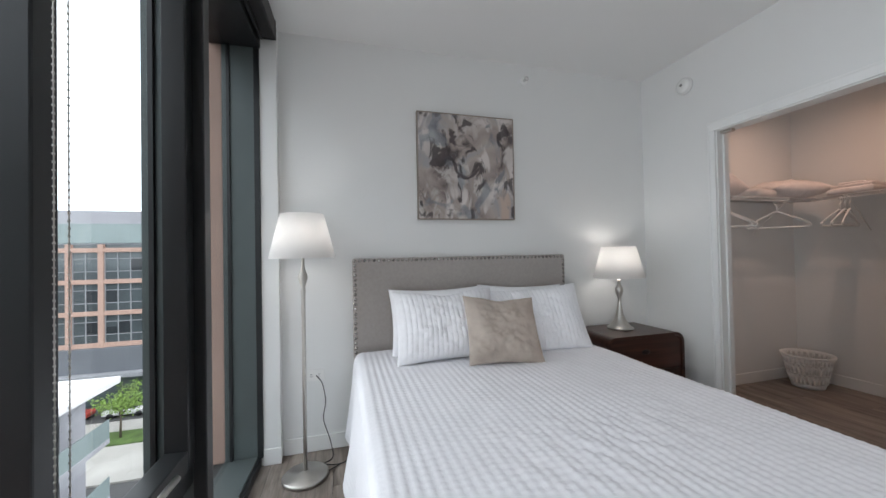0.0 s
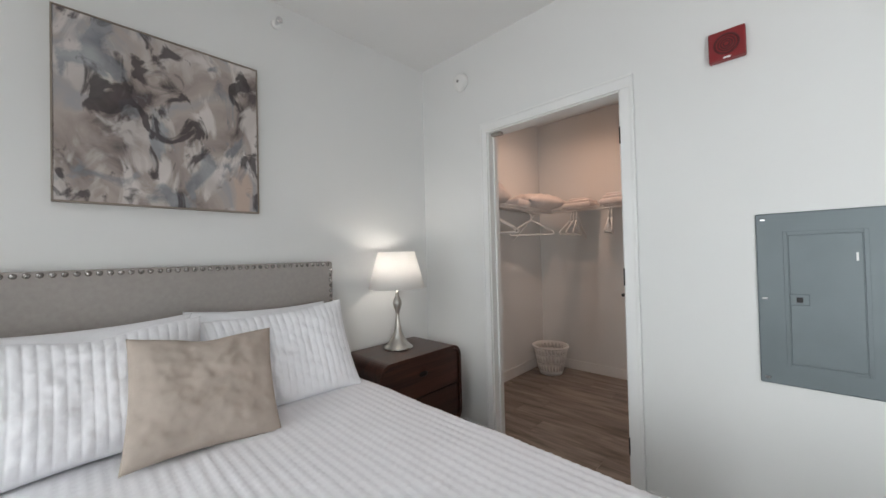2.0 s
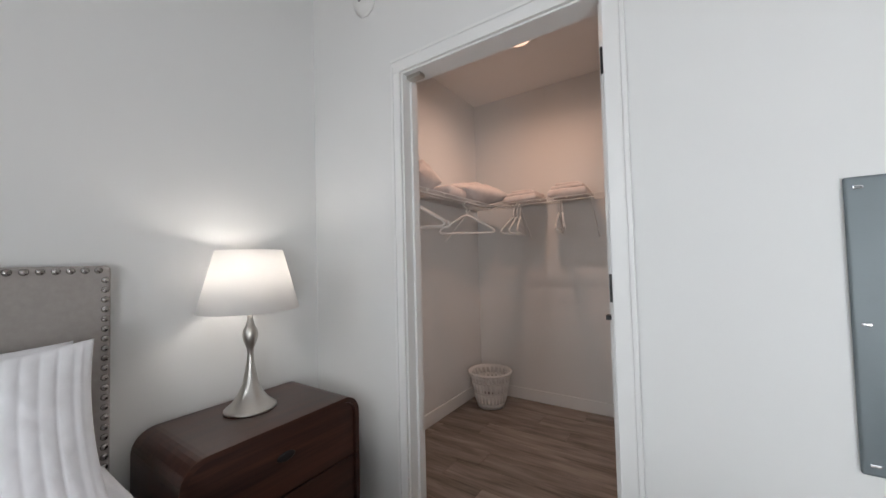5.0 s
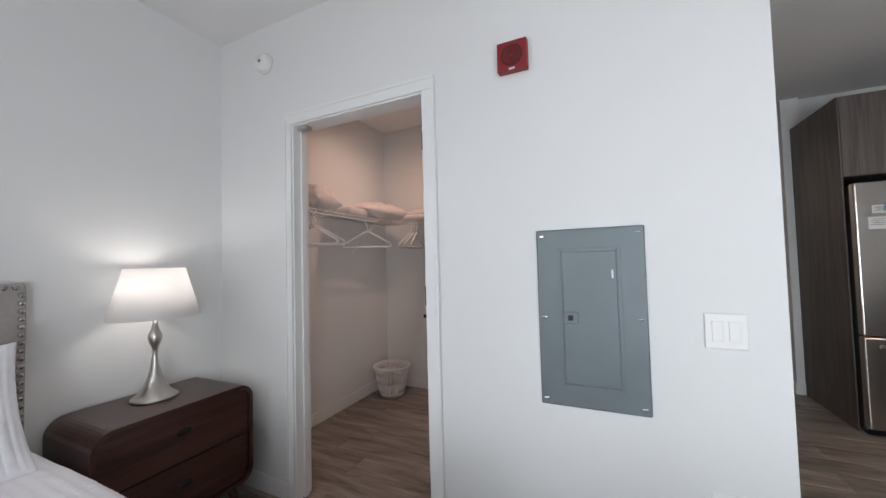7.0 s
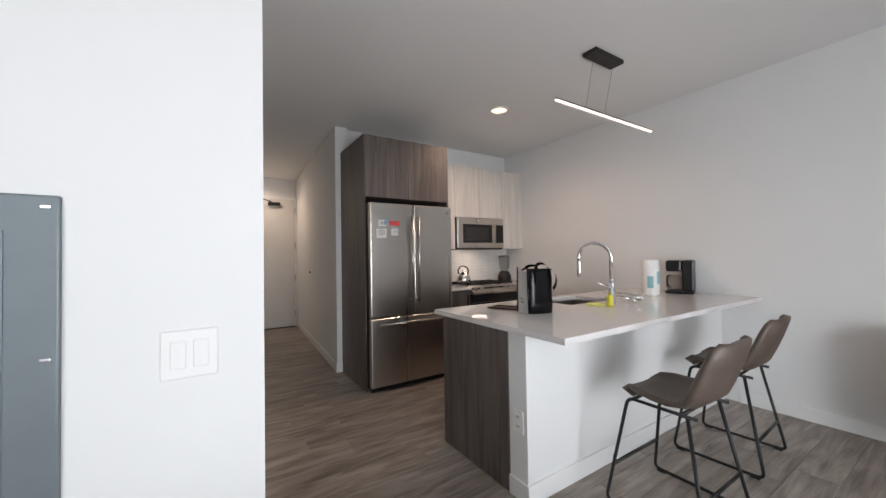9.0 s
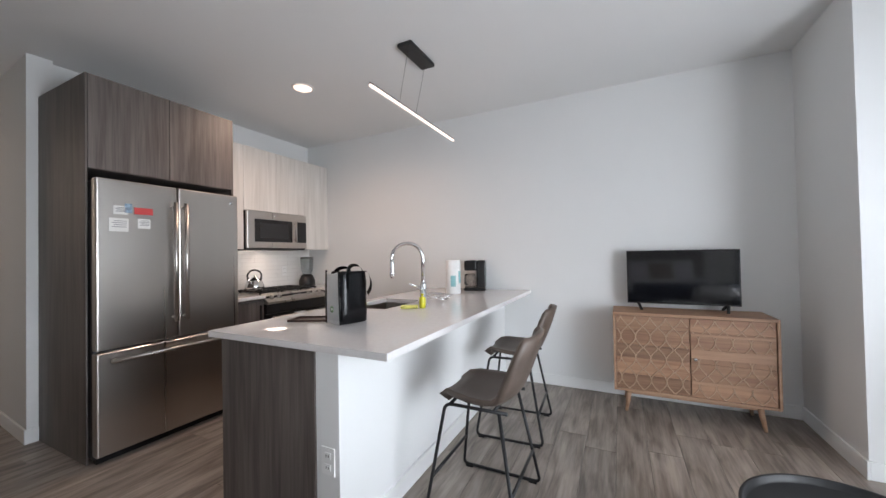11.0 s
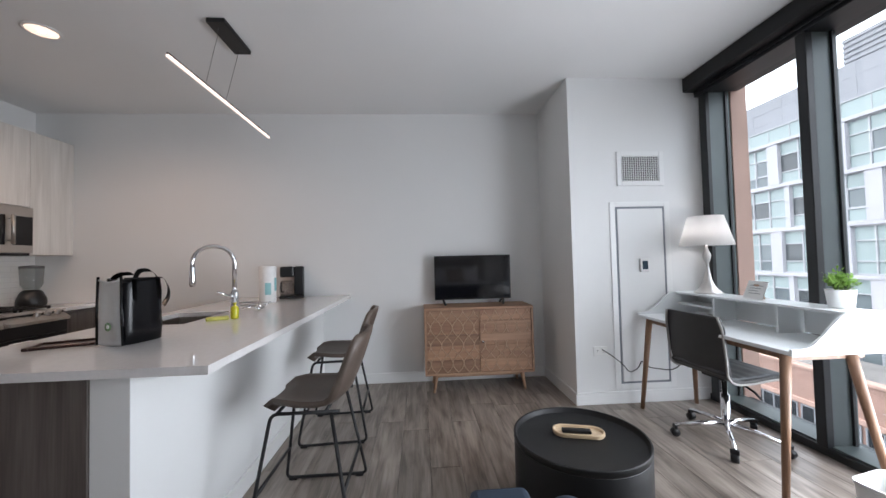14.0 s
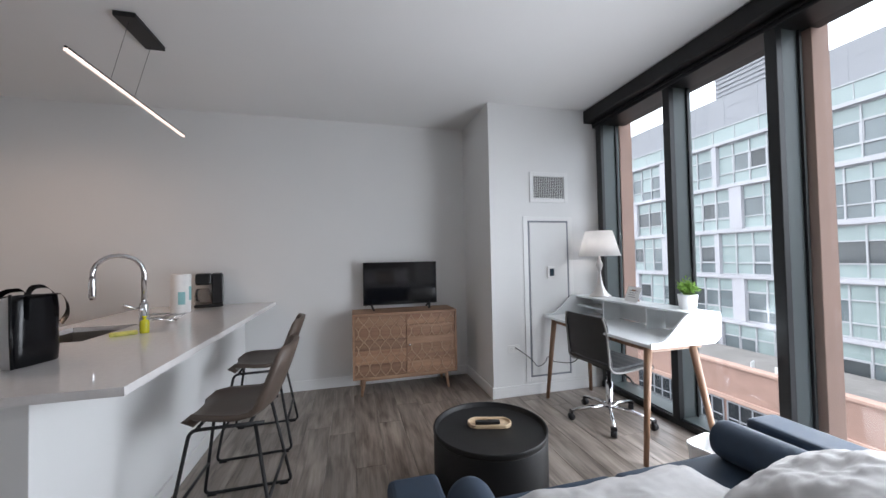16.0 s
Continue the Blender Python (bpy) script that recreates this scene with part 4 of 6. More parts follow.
pt = thing("paper_towel_roll", (3.43, -2.96, 0.892), "white paper towel roll in printed wrapper", "paper towels")
part("roll", lathe([(0.018, 0.002), (0.064, 0.0), (0.068, 0.006), (0.068, 0.302), (0.062, 0.309), (0.022, 0.305), (0.018, 0.26), (0.018, 0.002)], 36), mat("paper", (0.80, 0.80, 0.79), 0.95, vary=0.03, scale=30, bump=0.4, bscale=300), pt)
_bm = bmesh.new()
for a0, z0, z1 in ((95, 0.07, 0.17), (160, 0.10, 0.21)):
    pts = [(0.0687 * math.cos(radians(a0 + 5 * i)), 0.0687 * math.sin(radians(a0 + 5 * i))) for i in range(9)]
    for p, q in zip(pts, pts[1:]):
        _bm.faces.new([_bm.verts.new(v) for v in ((*p, z0), (*q, z0), (*q, z1), (*p, z1))])
part("print_patch", _bm, mat("teal_print", (0.25, 0.50, 0.52), 0.6), pt, "pale teal printed patch")

cm = thing("coffee_maker", (3.355, -3.325, 0.892), "black drip coffee maker with glass carafe", "coffee maker", 108)
part("base", boxes((-0.10, 0.10, -0.11, 0.11, 0, 0.03), bevel=0.012), M_BLACK, cm)
part("column", boxes((-0.10, 0.10, 0.02, 0.11, 0.03, 0.30), bevel=0.012), M_BLACK, cm)
part("brew_head", boxes((-0.10, 0.10, -0.10, 0.02, 0.20, 0.30), bevel=0.014), M_BLACK, cm)
part("steel_band", boxes((-0.085, 0.085, -0.104, -0.0995, 0.235, 0.265), bevel=0.002), M_STEEL, cm, "brushed steel band")
part("carafe", lathe([(0, 0.032), (0.06, 0.032), (0.068, 0.06), (0.068, 0.11), (0.05, 0.15), (0.048, 0.165), (0.044, 0.165), (0.046, 0.15), (0.064, 0.108), (0.064, 0.06), (0.056, 0.036), (0, 0.036)], 28, (0, -0.045, 0)), glass("carafe_glass", (0.9, 0.9, 0.9)), cm, "clear glass carafe")
part("carafe_handle", tube(rounded_path([(0.05, -0.07, 0.16), (0.10, -0.09, 0.16), (0.10, -0.09, 0.07), (0.06, -0.07, 0.06)], 0.02), 0.008), M_BLACK, cm)
part("power_cord", tube(rounded_path([(-0.09, 0.10, 0.02), (-0.13, 0.10, 0.01), (-0.16, 0.03, 0.008), (-0.11, 0.0, 0.008)], 0.03), 0.004, steps=6), M_BLACK, cm)


def tote_mesh():
    """A sagging fabric bag with open top."""
    bm = bmesh.new()
    rings = []
    n = 40
    for z, k in ((0, 0.97), (0.004, 1.0), (0.06, 1.02), (0.15, 1.0), (0.23, 0.99), (0.285, 0.96), (0.30, 0.93)):
        ring = []
        for i in range(n):
            a = 2 * math.pi * i / n
            c, s = math.cos(a), math.sin(a)
            x = 0.075 * k * math.copysign(abs(c) ** 0.45, c)
            y = 0.10 * k * math.copysign(abs(s) ** 0.45, s)
            w = noise.noise((x * 14, y * 14, z * 12)) * 0.012 * min(1, z * 12)
            ring.append(bm.verts.new((x * (1 + w * 4), y * (1 + w * 4), z + w * 0.6 * (z > 0.2))))
        rings.append(ring)
    inner = [bm.verts.new((v.co.x * 0.9, v.co.y * 0.9, v.co.z - 0.01)) for v in rings[-1]]
    low = [bm.verts.new((v.co.x * 0.86, v.co.y * 0.86, 0.12)) for v in rings[-1]]
    for a, b in zip(rings + [inner], rings[1:] + [inner, low]):
        if a is b:
            continue
        for i in range(n):
            bm.faces.new((a[i], a[(i + 1) % n], b[(i + 1) % n], b[i])).smooth = True
    bm.faces.new(rings[0][::-1])
    bm.faces.new(low)
    return bm


bg = thing("lunch_bag", (3.398, -1.50, 0.893), "black and white insulated tote bag on the counter", "bag", -15)
M_VINYL = mat("black_vinyl", (0.004, 0.004, 0.005), 0.20, vary=0.3, scale=20, bump=0.35, bscale=24, spec=0.28)
part("body", tote_mesh(), M_VINYL, bg, "glossy black vinyl body")
_bm = bmesh.new()
_g = []
for j in range(14):
    _row = []
    for i in range(11):
        u, v = -1 + 2 * i / 10, j / 13
        bow = 0.005 * (1 - abs(u)) * (0.4 + v) + 0.003 * noise.noise((u * 3, v * 4, 1))
        _row.append(_bm.verts.new((u * (0.080 - 0.010 * v), 0.113 + bow - 0.004 * abs(u) ** 3, 0.004 + v * (0.300 - 0.015 * (1 - abs(u))))))
    _g.append(_row)
for a, b in zip(_g, _g[1:]):
    for i in range(10):
        _bm.faces.new((a[i], a[i + 1], b[i + 1], b[i])).smooth = True
bmesh.ops.solidify(_bm, geom=_bm.faces[:], thickness=0.004)
_side = part("side_gusset", _bm, mat("white_vinyl", (0.84, 0.85, 0.85), 0.3, vary=0.05, bump=0.5, bscale=30), bg, "white side panel with green mark")
_lm = part("mark", lathe([(0, 0), (0.019, 0), (0.019, 0.001), (0, 0.001)], 24), mat("leaf_green", (0.20, 0.34, 0.17), 0.6), _side, "small round green mark")
_lm.matrix_basis = pose(0.0, 0.1205, 0.088, -90)
part("mark_centre", lathe([(0, 0.001), (0.009, 0.001), (0.009, 0.0018), (0, 0.0018)], 18), bpy.data.materials["white_vinyl"], _side).matrix_basis = pose(0.0, 0.1205, 0.088, -90)


def band(points, half, axis):
    """A flat webbing strip along points, as wide as 2*half along an axis."""
    bm = bmesh.new()
    ax = Vector(axis) * half
    rows = [(bm.verts.new(Vector(p) - ax), bm.verts.new(Vector(p) + ax)) for p in points]
    for a, b in zip(rows, rows[1:]):
        bm.faces.new((a[0], a[1], b[1], b[0])).smooth = True
    bmesh.ops.solidify(bm, geom=bm.faces[:], thickness=0.003)
    return bm


for _x, _top in ((-0.074, 0.338), (0.070, 0.322)):
    _pp = rounded_path([(_x, -0.065, 0.20), (_x * 0.98, -0.062, 0.30), (_x * 0.8, -0.035, _top), (_x * 0.8, 0.025, _top), (_x * 0.98, 0.055, 0.30), (_x, 0.055, 0.20)], 0.03)
    part("strap", band(_pp, 0.013, (0, 0.75, 0.66)), M_VINYL, bg)
part("hanging_strap", band(rounded_path([(-0.070, -0.098, 0.29), (-0.072, -0.120, 0.25), (-0.07, -0.122, 0.20), (-0.05, -0.108, 0.16)], 0.03), 0.014, (0.7, 0, 0.7)), M_VINYL, bg)
part("rim", tube([(-0.068, 0.098, 0.303), (-0.074, 0.06, 0.302), (-0.074, -0.06, 0.300), (-0.06, -0.094, 0.297)], 0.004, steps=6), M_VINYL, bg)
for _x in (-0.078, 0.080):
    part("gusset_piping", tube([(_x, 0.112, 0.004), (_x * 0.95, 0.116, 0.15), (_x * 0.88, 0.114, 0.312)], 0.0055, steps=8), M_VINYL, bg, "black piped edge")
part("inner_lip", tube(rounded_path([(-0.066, 0.113, 0.295), (-0.02, 0.117, 0.286), (0.03, 0.117, 0.288), (0.068, 0.113, 0.296)], 0.03), 0.004, steps=8), bpy.data.materials["white_vinyl"], bg)
bg.scale = (0.87, 0.88, 0.93)
mt = part("trivet", boxes((-0.11, -0.09, -0.07, 0.07, 0, 0.012), (0.09, 0.11, -0.07, 0.07, 0, 0.012), (-0.09, 0.09, 0.05, 0.07, 0, 0.012), (-0.09, 0.09, -0.07, -0.05, 0, 0.012), (-0.09, 0.09, -0.05, 0.05, 0, 0.004), bevel=0.003), M_WALNUT)
mt.matrix_basis = pose(3.655, -1.47, 0.8925, 0, 0, 25)
tagged(mt, "dark brown rectangular trivet lying on the counter", "trivet")
ko = wall_outlet((3.155, -1.0855, 0.40), 180, "white outlet on the knee wall end", 0)

# refrigerator
FY0, FY1 = -1.862, -0.957
rf = thing("refrigerator", (4.897, (FY0 + FY1) / 2, 0), "stainless steel french-door refrigerator with papers stuck on", "refrigerator")
hw = (FY1 - FY0) / 2
part("cabinet", boxes((0.065, 0.80, -hw + 0.01, hw - 0.01, 0.03, 1.76), bevel=0.004), mat("fridge_side", (0.06, 0.06, 0.062), 0.5), rf, "dark grey cabinet")
part("toe_grille", boxes((0.06, 0.10, -hw + 0.02, hw - 0.02, 0.0, 0.05), bevel=0.002), M_BLACK, rf)
dl = part("door", boxes((0.0, 0.062, 0.003, hw, 0.70, 1.775), bevel=0.012, seg=3), M_STEEL, rf)
dr_ = part("door", boxes((0.0, 0.062, -hw, -0.003, 0.70, 1.775), bevel=0.012, seg=3), M_STEEL, rf)
fz = part("freezer_drawer", boxes((0.0, 0.062, -hw, hw, 0.055, 0.688), bevel=0.012, seg=3), M_STEEL, rf)


def bar_handle(parent, p, q, out=0.045):
    p, q = Vector(p), Vector(q)
    o = Vector((-out, 0, 0))
    d = (q - p).normalized() * 0.03
    bm = tube([p + o, q + o], 0.013, steps=12)
    tube([p + d, p + d + o], 0.010, bm)
    tube([q - d, q - d + o], 0.010, bm)
    part("handle", bm, M_STEEL, parent, "long steel bar handle")


bar_handle(dl, (0, 0.035, 0.82), (0, 0.035, 1.66))
bar_handle(dr_, (0, -0.035, 0.82), (0, -0.035, 1.66))
bar_handle(fz, (0, -hw + 0.06, 0.635), (0, hw - 0.06, 0.635))
part("badge", lathe([(0, 0), (0.014, 0), (0.014, 0.002), (0, 0.002)], 20), M_CHROME, dr_, "round badge").matrix_basis = pose(0, -hw + 0.06, 1.71, 0, -90, 0)
for _n, _y, _z, _w, _h, _c in (("notice", 0.33, 1.58, 0.075, 0.055, (0.72, 0.72, 0.70)), ("notice", 0.34, 1.485, 0.10, 0.085, (0.74, 0.74, 0.72)), ("notice", 0.205, 1.50, 0.07, 0.065, (0.74, 0.74, 0.72))):
    _pp = part(_n, boxes((-0.0025, -0.001, _y - _w / 2, _y + _w / 2, _z - _h / 2, _z + _h / 2)), mat("paper_note", _c, 0.8), dl, "white paper notice with small print")
    part("print_lines", boxes(*[(-0.0032, -0.0026, _y - _w * 0.4, _y + _w * (0.25 + 0.12 * (k % 2)), _z + _h * (0.3 - 0.15 * k) - 0.002, _z + _h * (0.3 - 0.15 * k) + 0.002) for k in range(4)]), mat("print_grey", (0.25, 0.25, 0.27), 0.8), _pp)
part("magnet", boxes((-0.004, -0.001, 0.155, 0.26, 1.56, 1.605), bevel=0.001), mat("red_magnet", (0.52, 0.05, 0.05), 0.5), dl, "red printed magnet")
part("photo_card", boxes((-0.003, -0.001, 0.27, 0.31, 1.565, 1.625)), mat("photo_blue", (0.22, 0.32, 0.42), 0.5, vary=0.5, scale=60), dl, "small blue photo card")

tc_ = thing("tall_cabinet", (0, 0, 0), "dark wood-grain refrigerator surround with upper cupboard", "cabinet")
part("side_panel", boxes((5.0, 5.744, -0.955, -0.945 + 0.0, 0, 2.44), bevel=0.001), M_DARKWOOD, tc_)
part("inner_panel", boxes((5.0, XK - 0.002, FY0 - 0.03, FY0 - 0.012, 0, 2.44), bevel=0.001), M_DARKWOOD, tc_)
part("carcass", boxes((5.02, XK - 0.002, FY0 - 0.012, -0.956, 1.84, 2.44), bevel=0.001), M_DARKWOOD, tc_)
for _a, _b in ((FY0 - 0.012, (FY0 + FY1) / 2 - 0.0015), ((FY0 + FY1) / 2 + 0.0015, -0.957)):
    part("door", boxes((4.998, 5.019, _a, _b, 1.842, 2.438), bevel=0.002), M_DARKWOOD, tc_)

up = thing("upper_cabinet", (0, 0, 0), "pale wood-grain upper kitchen cabinets", "cabinet")
part("carcass", boxes((5.472, XK - 0.002, YS + 0.003, FY0 - 0.032, 1.755, 2.415), (5.472, XK - 0.002, FY0 - 0.45 + 0.02, FY0 - 0.032, 1.348, 1.755), (5.472, XK - 0.002, YS + 0.003, -3.075, 1.348, 1.755)), M_PALEWOOD, up)
for _y0, _y1, _z0 in ((-2.29, -1.897, 1.348), (-2.683, -2.293, 1.757), (-3.072, -2.686, 1.757), (YS + 0.003, -3.075, 1.348)):
    part("door", boxes((5.45, 5.471, _y0, _y1 - 0.0, _z0, 2.415), bevel=0.002), M_PALEWOOD, up)

mw = thing("microwave", (5.41, -2.683, 1.34), "stainless over-range microwave with black window", "microwave")
part("body", boxes((0.03, 0.385, -0.382, 0.382, 0, 0.408), bevel=0.004), M_BLACK, mw)
part("face", boxes((0, 0.03, -0.382, 0.382, 0.02, 0.408), bevel=0.006), M_STEEL, mw, "stainless steel front")
part("window", boxes((-0.003, 0.0, -0.17, 0.30, 0.085, 0.325), bevel=0.001), mat("black_glass", (0.008, 0.008, 0.009), 0.06, vary=0.05), mw, "black glass window")
part("screen_mesh", boxes((-0.005, -0.003, -0.11, 0.24, 0.125, 0.285)), mat("mesh_grey", (0.02, 0.02, 0.021), 0.5), mw)
part("control_panel", boxes((-0.003, 0.0, -0.372, -0.225, 0.085, 0.325), bevel=0.001), M_BLACK, mw, "black control panel")
bar_handle(mw, (0, -0.197, 0.09), (0, -0.197, 0.33), 0.035)
part("badge", lathe([(0, 0), (0.010, 0), (0.010, 0.002), (0, 0.002)], 16), M_CHROME, mw).matrix_basis = pose(0, 0.05, 0.37, 0, -90, 0)
# warm fill lamp added below the microwave to brighten the range; it has no fitting
area_light("range_fill_light", look((5.6, -2.68, 1.336), (5.65, -2.68, 0.9)), 0.08, 0.5, 1.5, WARM)

rg = thing("gas_range", (5.13, -2.683, 0), "stainless gas range with black grates", "range")
part("body", boxes((0.03, 0.655, -0.378, 0.378, 0.02, 0.875), bevel=0.003), M_BLACK, rg)
od = part("oven_door", boxes((0, 0.03, -0.378, 0.378, 0.16, 0.70), bevel=0.004), M_BLACK, rg, "black oven door")
bar_handle(od, (0, -0.34, 0.665), (0, 0.34, 0.665), 0.05)
part("door_window", boxes((-0.002, 0.0, -0.30, 0.30, 0.24, 0.60), bevel=0.001), bpy.data.materials["black_glass"], od, "dark glass oven window")
part("drawer", boxes((0, 0.03, -0.378, 0.378, 0.03, 0.155), bevel=0.004), M_BLACK, rg, "black warming drawer")
part("control_strip", prism([(-0.022, 0.800), (-0.022, 0.822), (0.082, 0.893), (0.10, 0.893), (0.10, 0.800)], -0.38, 0.38), M_STEEL, rg, "sloped stainless control strip")
part("control_fascia", boxes((0.0, 0.05, -0.378, 0.378, 0.705, 0.799), bevel=0.003), M_BLACK, rg, "black fascia under the strip")
part("badge", boxes((0.022, 0.038, -0.05, 0.05, 0.8575, 0.8635), bevel=0.002), M_CHROME, rg, "bright oval badge")
part("cooktop", boxes((0.085, 0.655, -0.38, 0.38, 0.875, 0.888), bevel=0.003), M_STEEL, rg)
for _y in (0.31, 0.22, -0.16, -0.24, -0.32):
    _kn = part("knob", lathe([(0, 0), (0.026, 0), (0.026, 0.006), (0.021, 0.010), (0.019, 0.034), (0.015, 0.038), (0, 0.038)], 20), M_STEEL, rg, "steel burner knob")
    _kn.matrix_basis = pose(0.030, _y, 0.857, 0, -35, 0)
for _y in (-0.25, 0, 0.25):
    _bm = bmesh.new()
    for k in range(3):
        box(_bm, 0.12, 0.60, _y - 0.10 + k * 0.10 - 0.006, _y - 0.10 + k * 0.10 + 0.006, 0.905, 0.918)
    for k in range(4):
        box(_bm, 0.12 + k * 0.155, 0.135 + k * 0.155, _y - 0.115, _y + 0.115, 0.902, 0.915)
    for sx in (0.12, 0.585):
        for sy in (-0.11, 0.10):
            box(_bm, sx, sx + 0.015, _y + sy, _y + sy + 0.012, 0.888, 0.905)
    part("grate", _bm, M_BLACKMETAL, rg, "black cast grate")
dt = part("dish_towel", boxes((-0.066, -0.060, -0.08, 0.06, 0.50, 0.68), (-0.036, -0.030, -0.08, 0.06, 0.53, 0.68), (-0.066, -0.030, -0.08, 0.06, 0.678, 0.684), bevel=0.002), mat("checked_towel", (0.70, 0.70, 0.71), 0.9, vary=0.14, scale=40))
dt.matrix_basis = pose(5.13, -2.66, 0)
tagged(dt, "pale checked dish towel hung on the oven handle", "dish towel")

for _nm, _y0, _y1 in (("base_cabinet", -2.302, -1.896), ("base_cabinet", YS + 0.003, -3.066)):
    bc = thing(_nm, (0, 0, 0), "dark wood-grain base cabinet beside the range", "cabinet", 0, "base cabinets")
    part("body", boxes((5.19, XK - 0.002, _y0, _y1, 0.10, 0.861), bevel=0.002), M_DARKWOOD, bc)
    part("toe_kick", boxes((5.25, XK - 0.002, _y0, _y1, 0, 0.10)), M_BLACK, bc)
    _dd = part("door", boxes((5.168, 5.189, _y0 + 0.003, _y1 - 0.003, 0.105, 0.838), bevel=0.002), M_DARKWOOD, bc)
    part("handle", boxes((5.15, 5.168, _y0 + 0.035, _y0 + 0.047, 0.66, 0.80), bevel=0.003), M_BLACKMETAL, _dd, "black pull handle")
    _w = part("worktop", boxes((5.145, XK - 0.012, _y0 - 0.002, _y1 + 0.002, 0.862, 0.892), bevel=0.002), M_QUARTZ)
    tagged(_w, "short quartz worktop beside the range", "countertop", "side worktops")

kt = thing("kettle", (5.50, -2.44, 0.919), "polished steel stovetop kettle with black handle", "kettle")
part("body", lathe([(0, 0), (0.085, 0), (0.095, 0.012), (0.093, 0.05), (0.075, 0.095), (0.045, 0.118), (0.03, 0.122), (0.028, 0.13), (0.012, 0.134), (0.012, 0.15), (0, 0.152)], 32), M_CHROME, kt)
part("handle", tube(rounded_path([(0, -0.075, 0.10), (0, -0.085, 0.17), (0, -0.03, 0.21), (0, 0.04, 0.21), (0, 0.085, 0.16), (0, 0.07, 0.12)], 0.05), 0.009), M_BLACK, kt, "black arched handle")
part("spout", tube([(-0.03, 0.06, 0.07), (-0.05, 0.10, 0.10), (-0.055, 0.115, 0.125)], 0.018, r2=0.011), M_CHROME, kt)
bl_ = thing("blender", (5.58, -3.22, 0.892), "black blender with clear jar on the worktop", "blender")
part("motor_base", lathe([(0, 0), (0.09, 0), (0.098, 0.02), (0.095, 0.07), (0.07, 0.13), (0.05, 0.15), (0, 0.15)], 24), M_BLACK, bl_)
part("jar", lathe([(0.05, 0.15), (0.072, 0.20), (0.078, 0.34), (0.075, 0.34), (0.069, 0.20), (0.047, 0.155)], 28), glass("jar_glass", (0.85, 0.86, 0.86)), bl_, "clear jar")
part("lid", lathe([(0, 0.34), (0.08, 0.34), (0.078, 0.362), (0.03, 0.366), (0, 0.37)], 28), mat("smoky_lid", (0.12, 0.12, 0.12), 0.3), bl_, "dark lid")

pl = thing("pendant_light", (3.39, -2.48, 0), "lit linear LED pendant with black ceiling plate", "pendant light")
part("canopy", boxes((-0.108, 0.002, 0.11, 0.455, H - 0.03, H - 0.001), bevel=0.003), M_BLACKMETAL, pl, "black ceiling canopy")
part("housing", boxes((0.085 - 0.006, 0.085 + 0.006, -0.645, 0.66, 2.380, 2.392), bevel=0.002), M_BLACKMETAL, pl)
part("led_strip", boxes((0.085 - 0.008, 0.085 + 0.008, -0.645, 0.66, 2.366, 2.380), bevel=0.001), glow("led_glow", (1.0, 0.76, 0.64), 1.15), pl, "glowing LED strip")
for _y in (0.12, 0.36):
    part("suspension_wire", tube([(-0.05, _y + 0.04, H - 0.03), (0.085, _y - 0.05, 2.392)], 0.0012, steps=5), M_BLACK, pl)

# hall: entrance door and louvred door
hd = thing("door_2", (8.895, -0.558, 0), "pale grey entrance door with black lever lock", "door")
hd["kind"] = "structure"
leaf = part("leaf", boxes((-0.045, -0.005, -0.45, 0.45, 0.012, 2.34), bevel=0.003), mat("door_paint", (0.66, 0.64, 0.61), 0.5, vary=0.02), hd)
part("lock_plate", boxes((-0.07, -0.046, 0.365, 0.42, 0.93, 1.19), bevel=0.008), M_BLACK, leaf, "black keypad lock")
part("lever", tube(rounded_path([(-0.06, 0.385, 0.98), (-0.10, 0.385, 0.98), (-0.10, 0.27, 0.98)], 0.02), 0.009), M_BLACK, leaf)
part("peephole", lathe([(0, 0), (0.008, 0), (0.008, 0.003), (0, 0.003)], 12), M_NICKEL, leaf).matrix_basis = pose(-0.045, 0.0, 1.52, 0, -90, 0)
part("door_closer", boxes((-0.11, -0.046, -0.20, 0.0, 2.22, 2.28), bevel=0.006), M_BLACKMETAL, leaf, "black door closer")
part("closer_arm", tube([(-0.09, -0.05, 2.29), (-0.16, 0.08, 2.31), (-0.05, 0.14, 2.35)], 0.009), M_BLACKMETAL, leaf)
part("frame", boxes((-0.03, 0.004, 0.451, 0.51, 0, 2.345), (-0.03, 0.004, -0.51, -0.451, 0, 2.345), (-0.03, 0.004, -0.51, 0.51, 2.345, 2.40), bevel=0.003), M_TRIM, hd)
for _z in (0.25, 0.9, 1.5, 2.15):
    part("hinge", boxes((-0.056, -0.046, -0.462, -0.44, _z - 0.055, _z + 0.055), bevel=0.002), M_NICKEL, leaf)
part("threshold", boxes((-0.06, 0.0, -0.45, 0.45, 0, 0.011)), M_BLACKMETAL, hd)

lv = thing("door_3", (3.665, YH + 0.02, 0), "white louvred utility door standing slightly ajar", "door", -3.2)
lv["kind"] = "structure"
part("stile", boxes((0.0, 0.10, -0.035, 0.0, 0.01, 2.09), bevel=0.003), M_TRIM, lv)
part("stile", boxes((0.68, 0.78, -0.035, 0.0, 0.01, 2.09), bevel=0.003), M_TRIM, lv)
part("rail", boxes((0.10, 0.68, -0.035, 0.0, 0.01, 0.22), bevel=0.003), M_TRIM, lv)
part("rail", boxes((0.10, 0.68, -0.035, 0.0, 0.92, 1.06), bevel=0.003), M_TRIM, lv)
part("rail", boxes((0.10, 0.68, -0.035, 0.0, 1.98, 2.09), bevel=0.003), M_TRIM, lv)
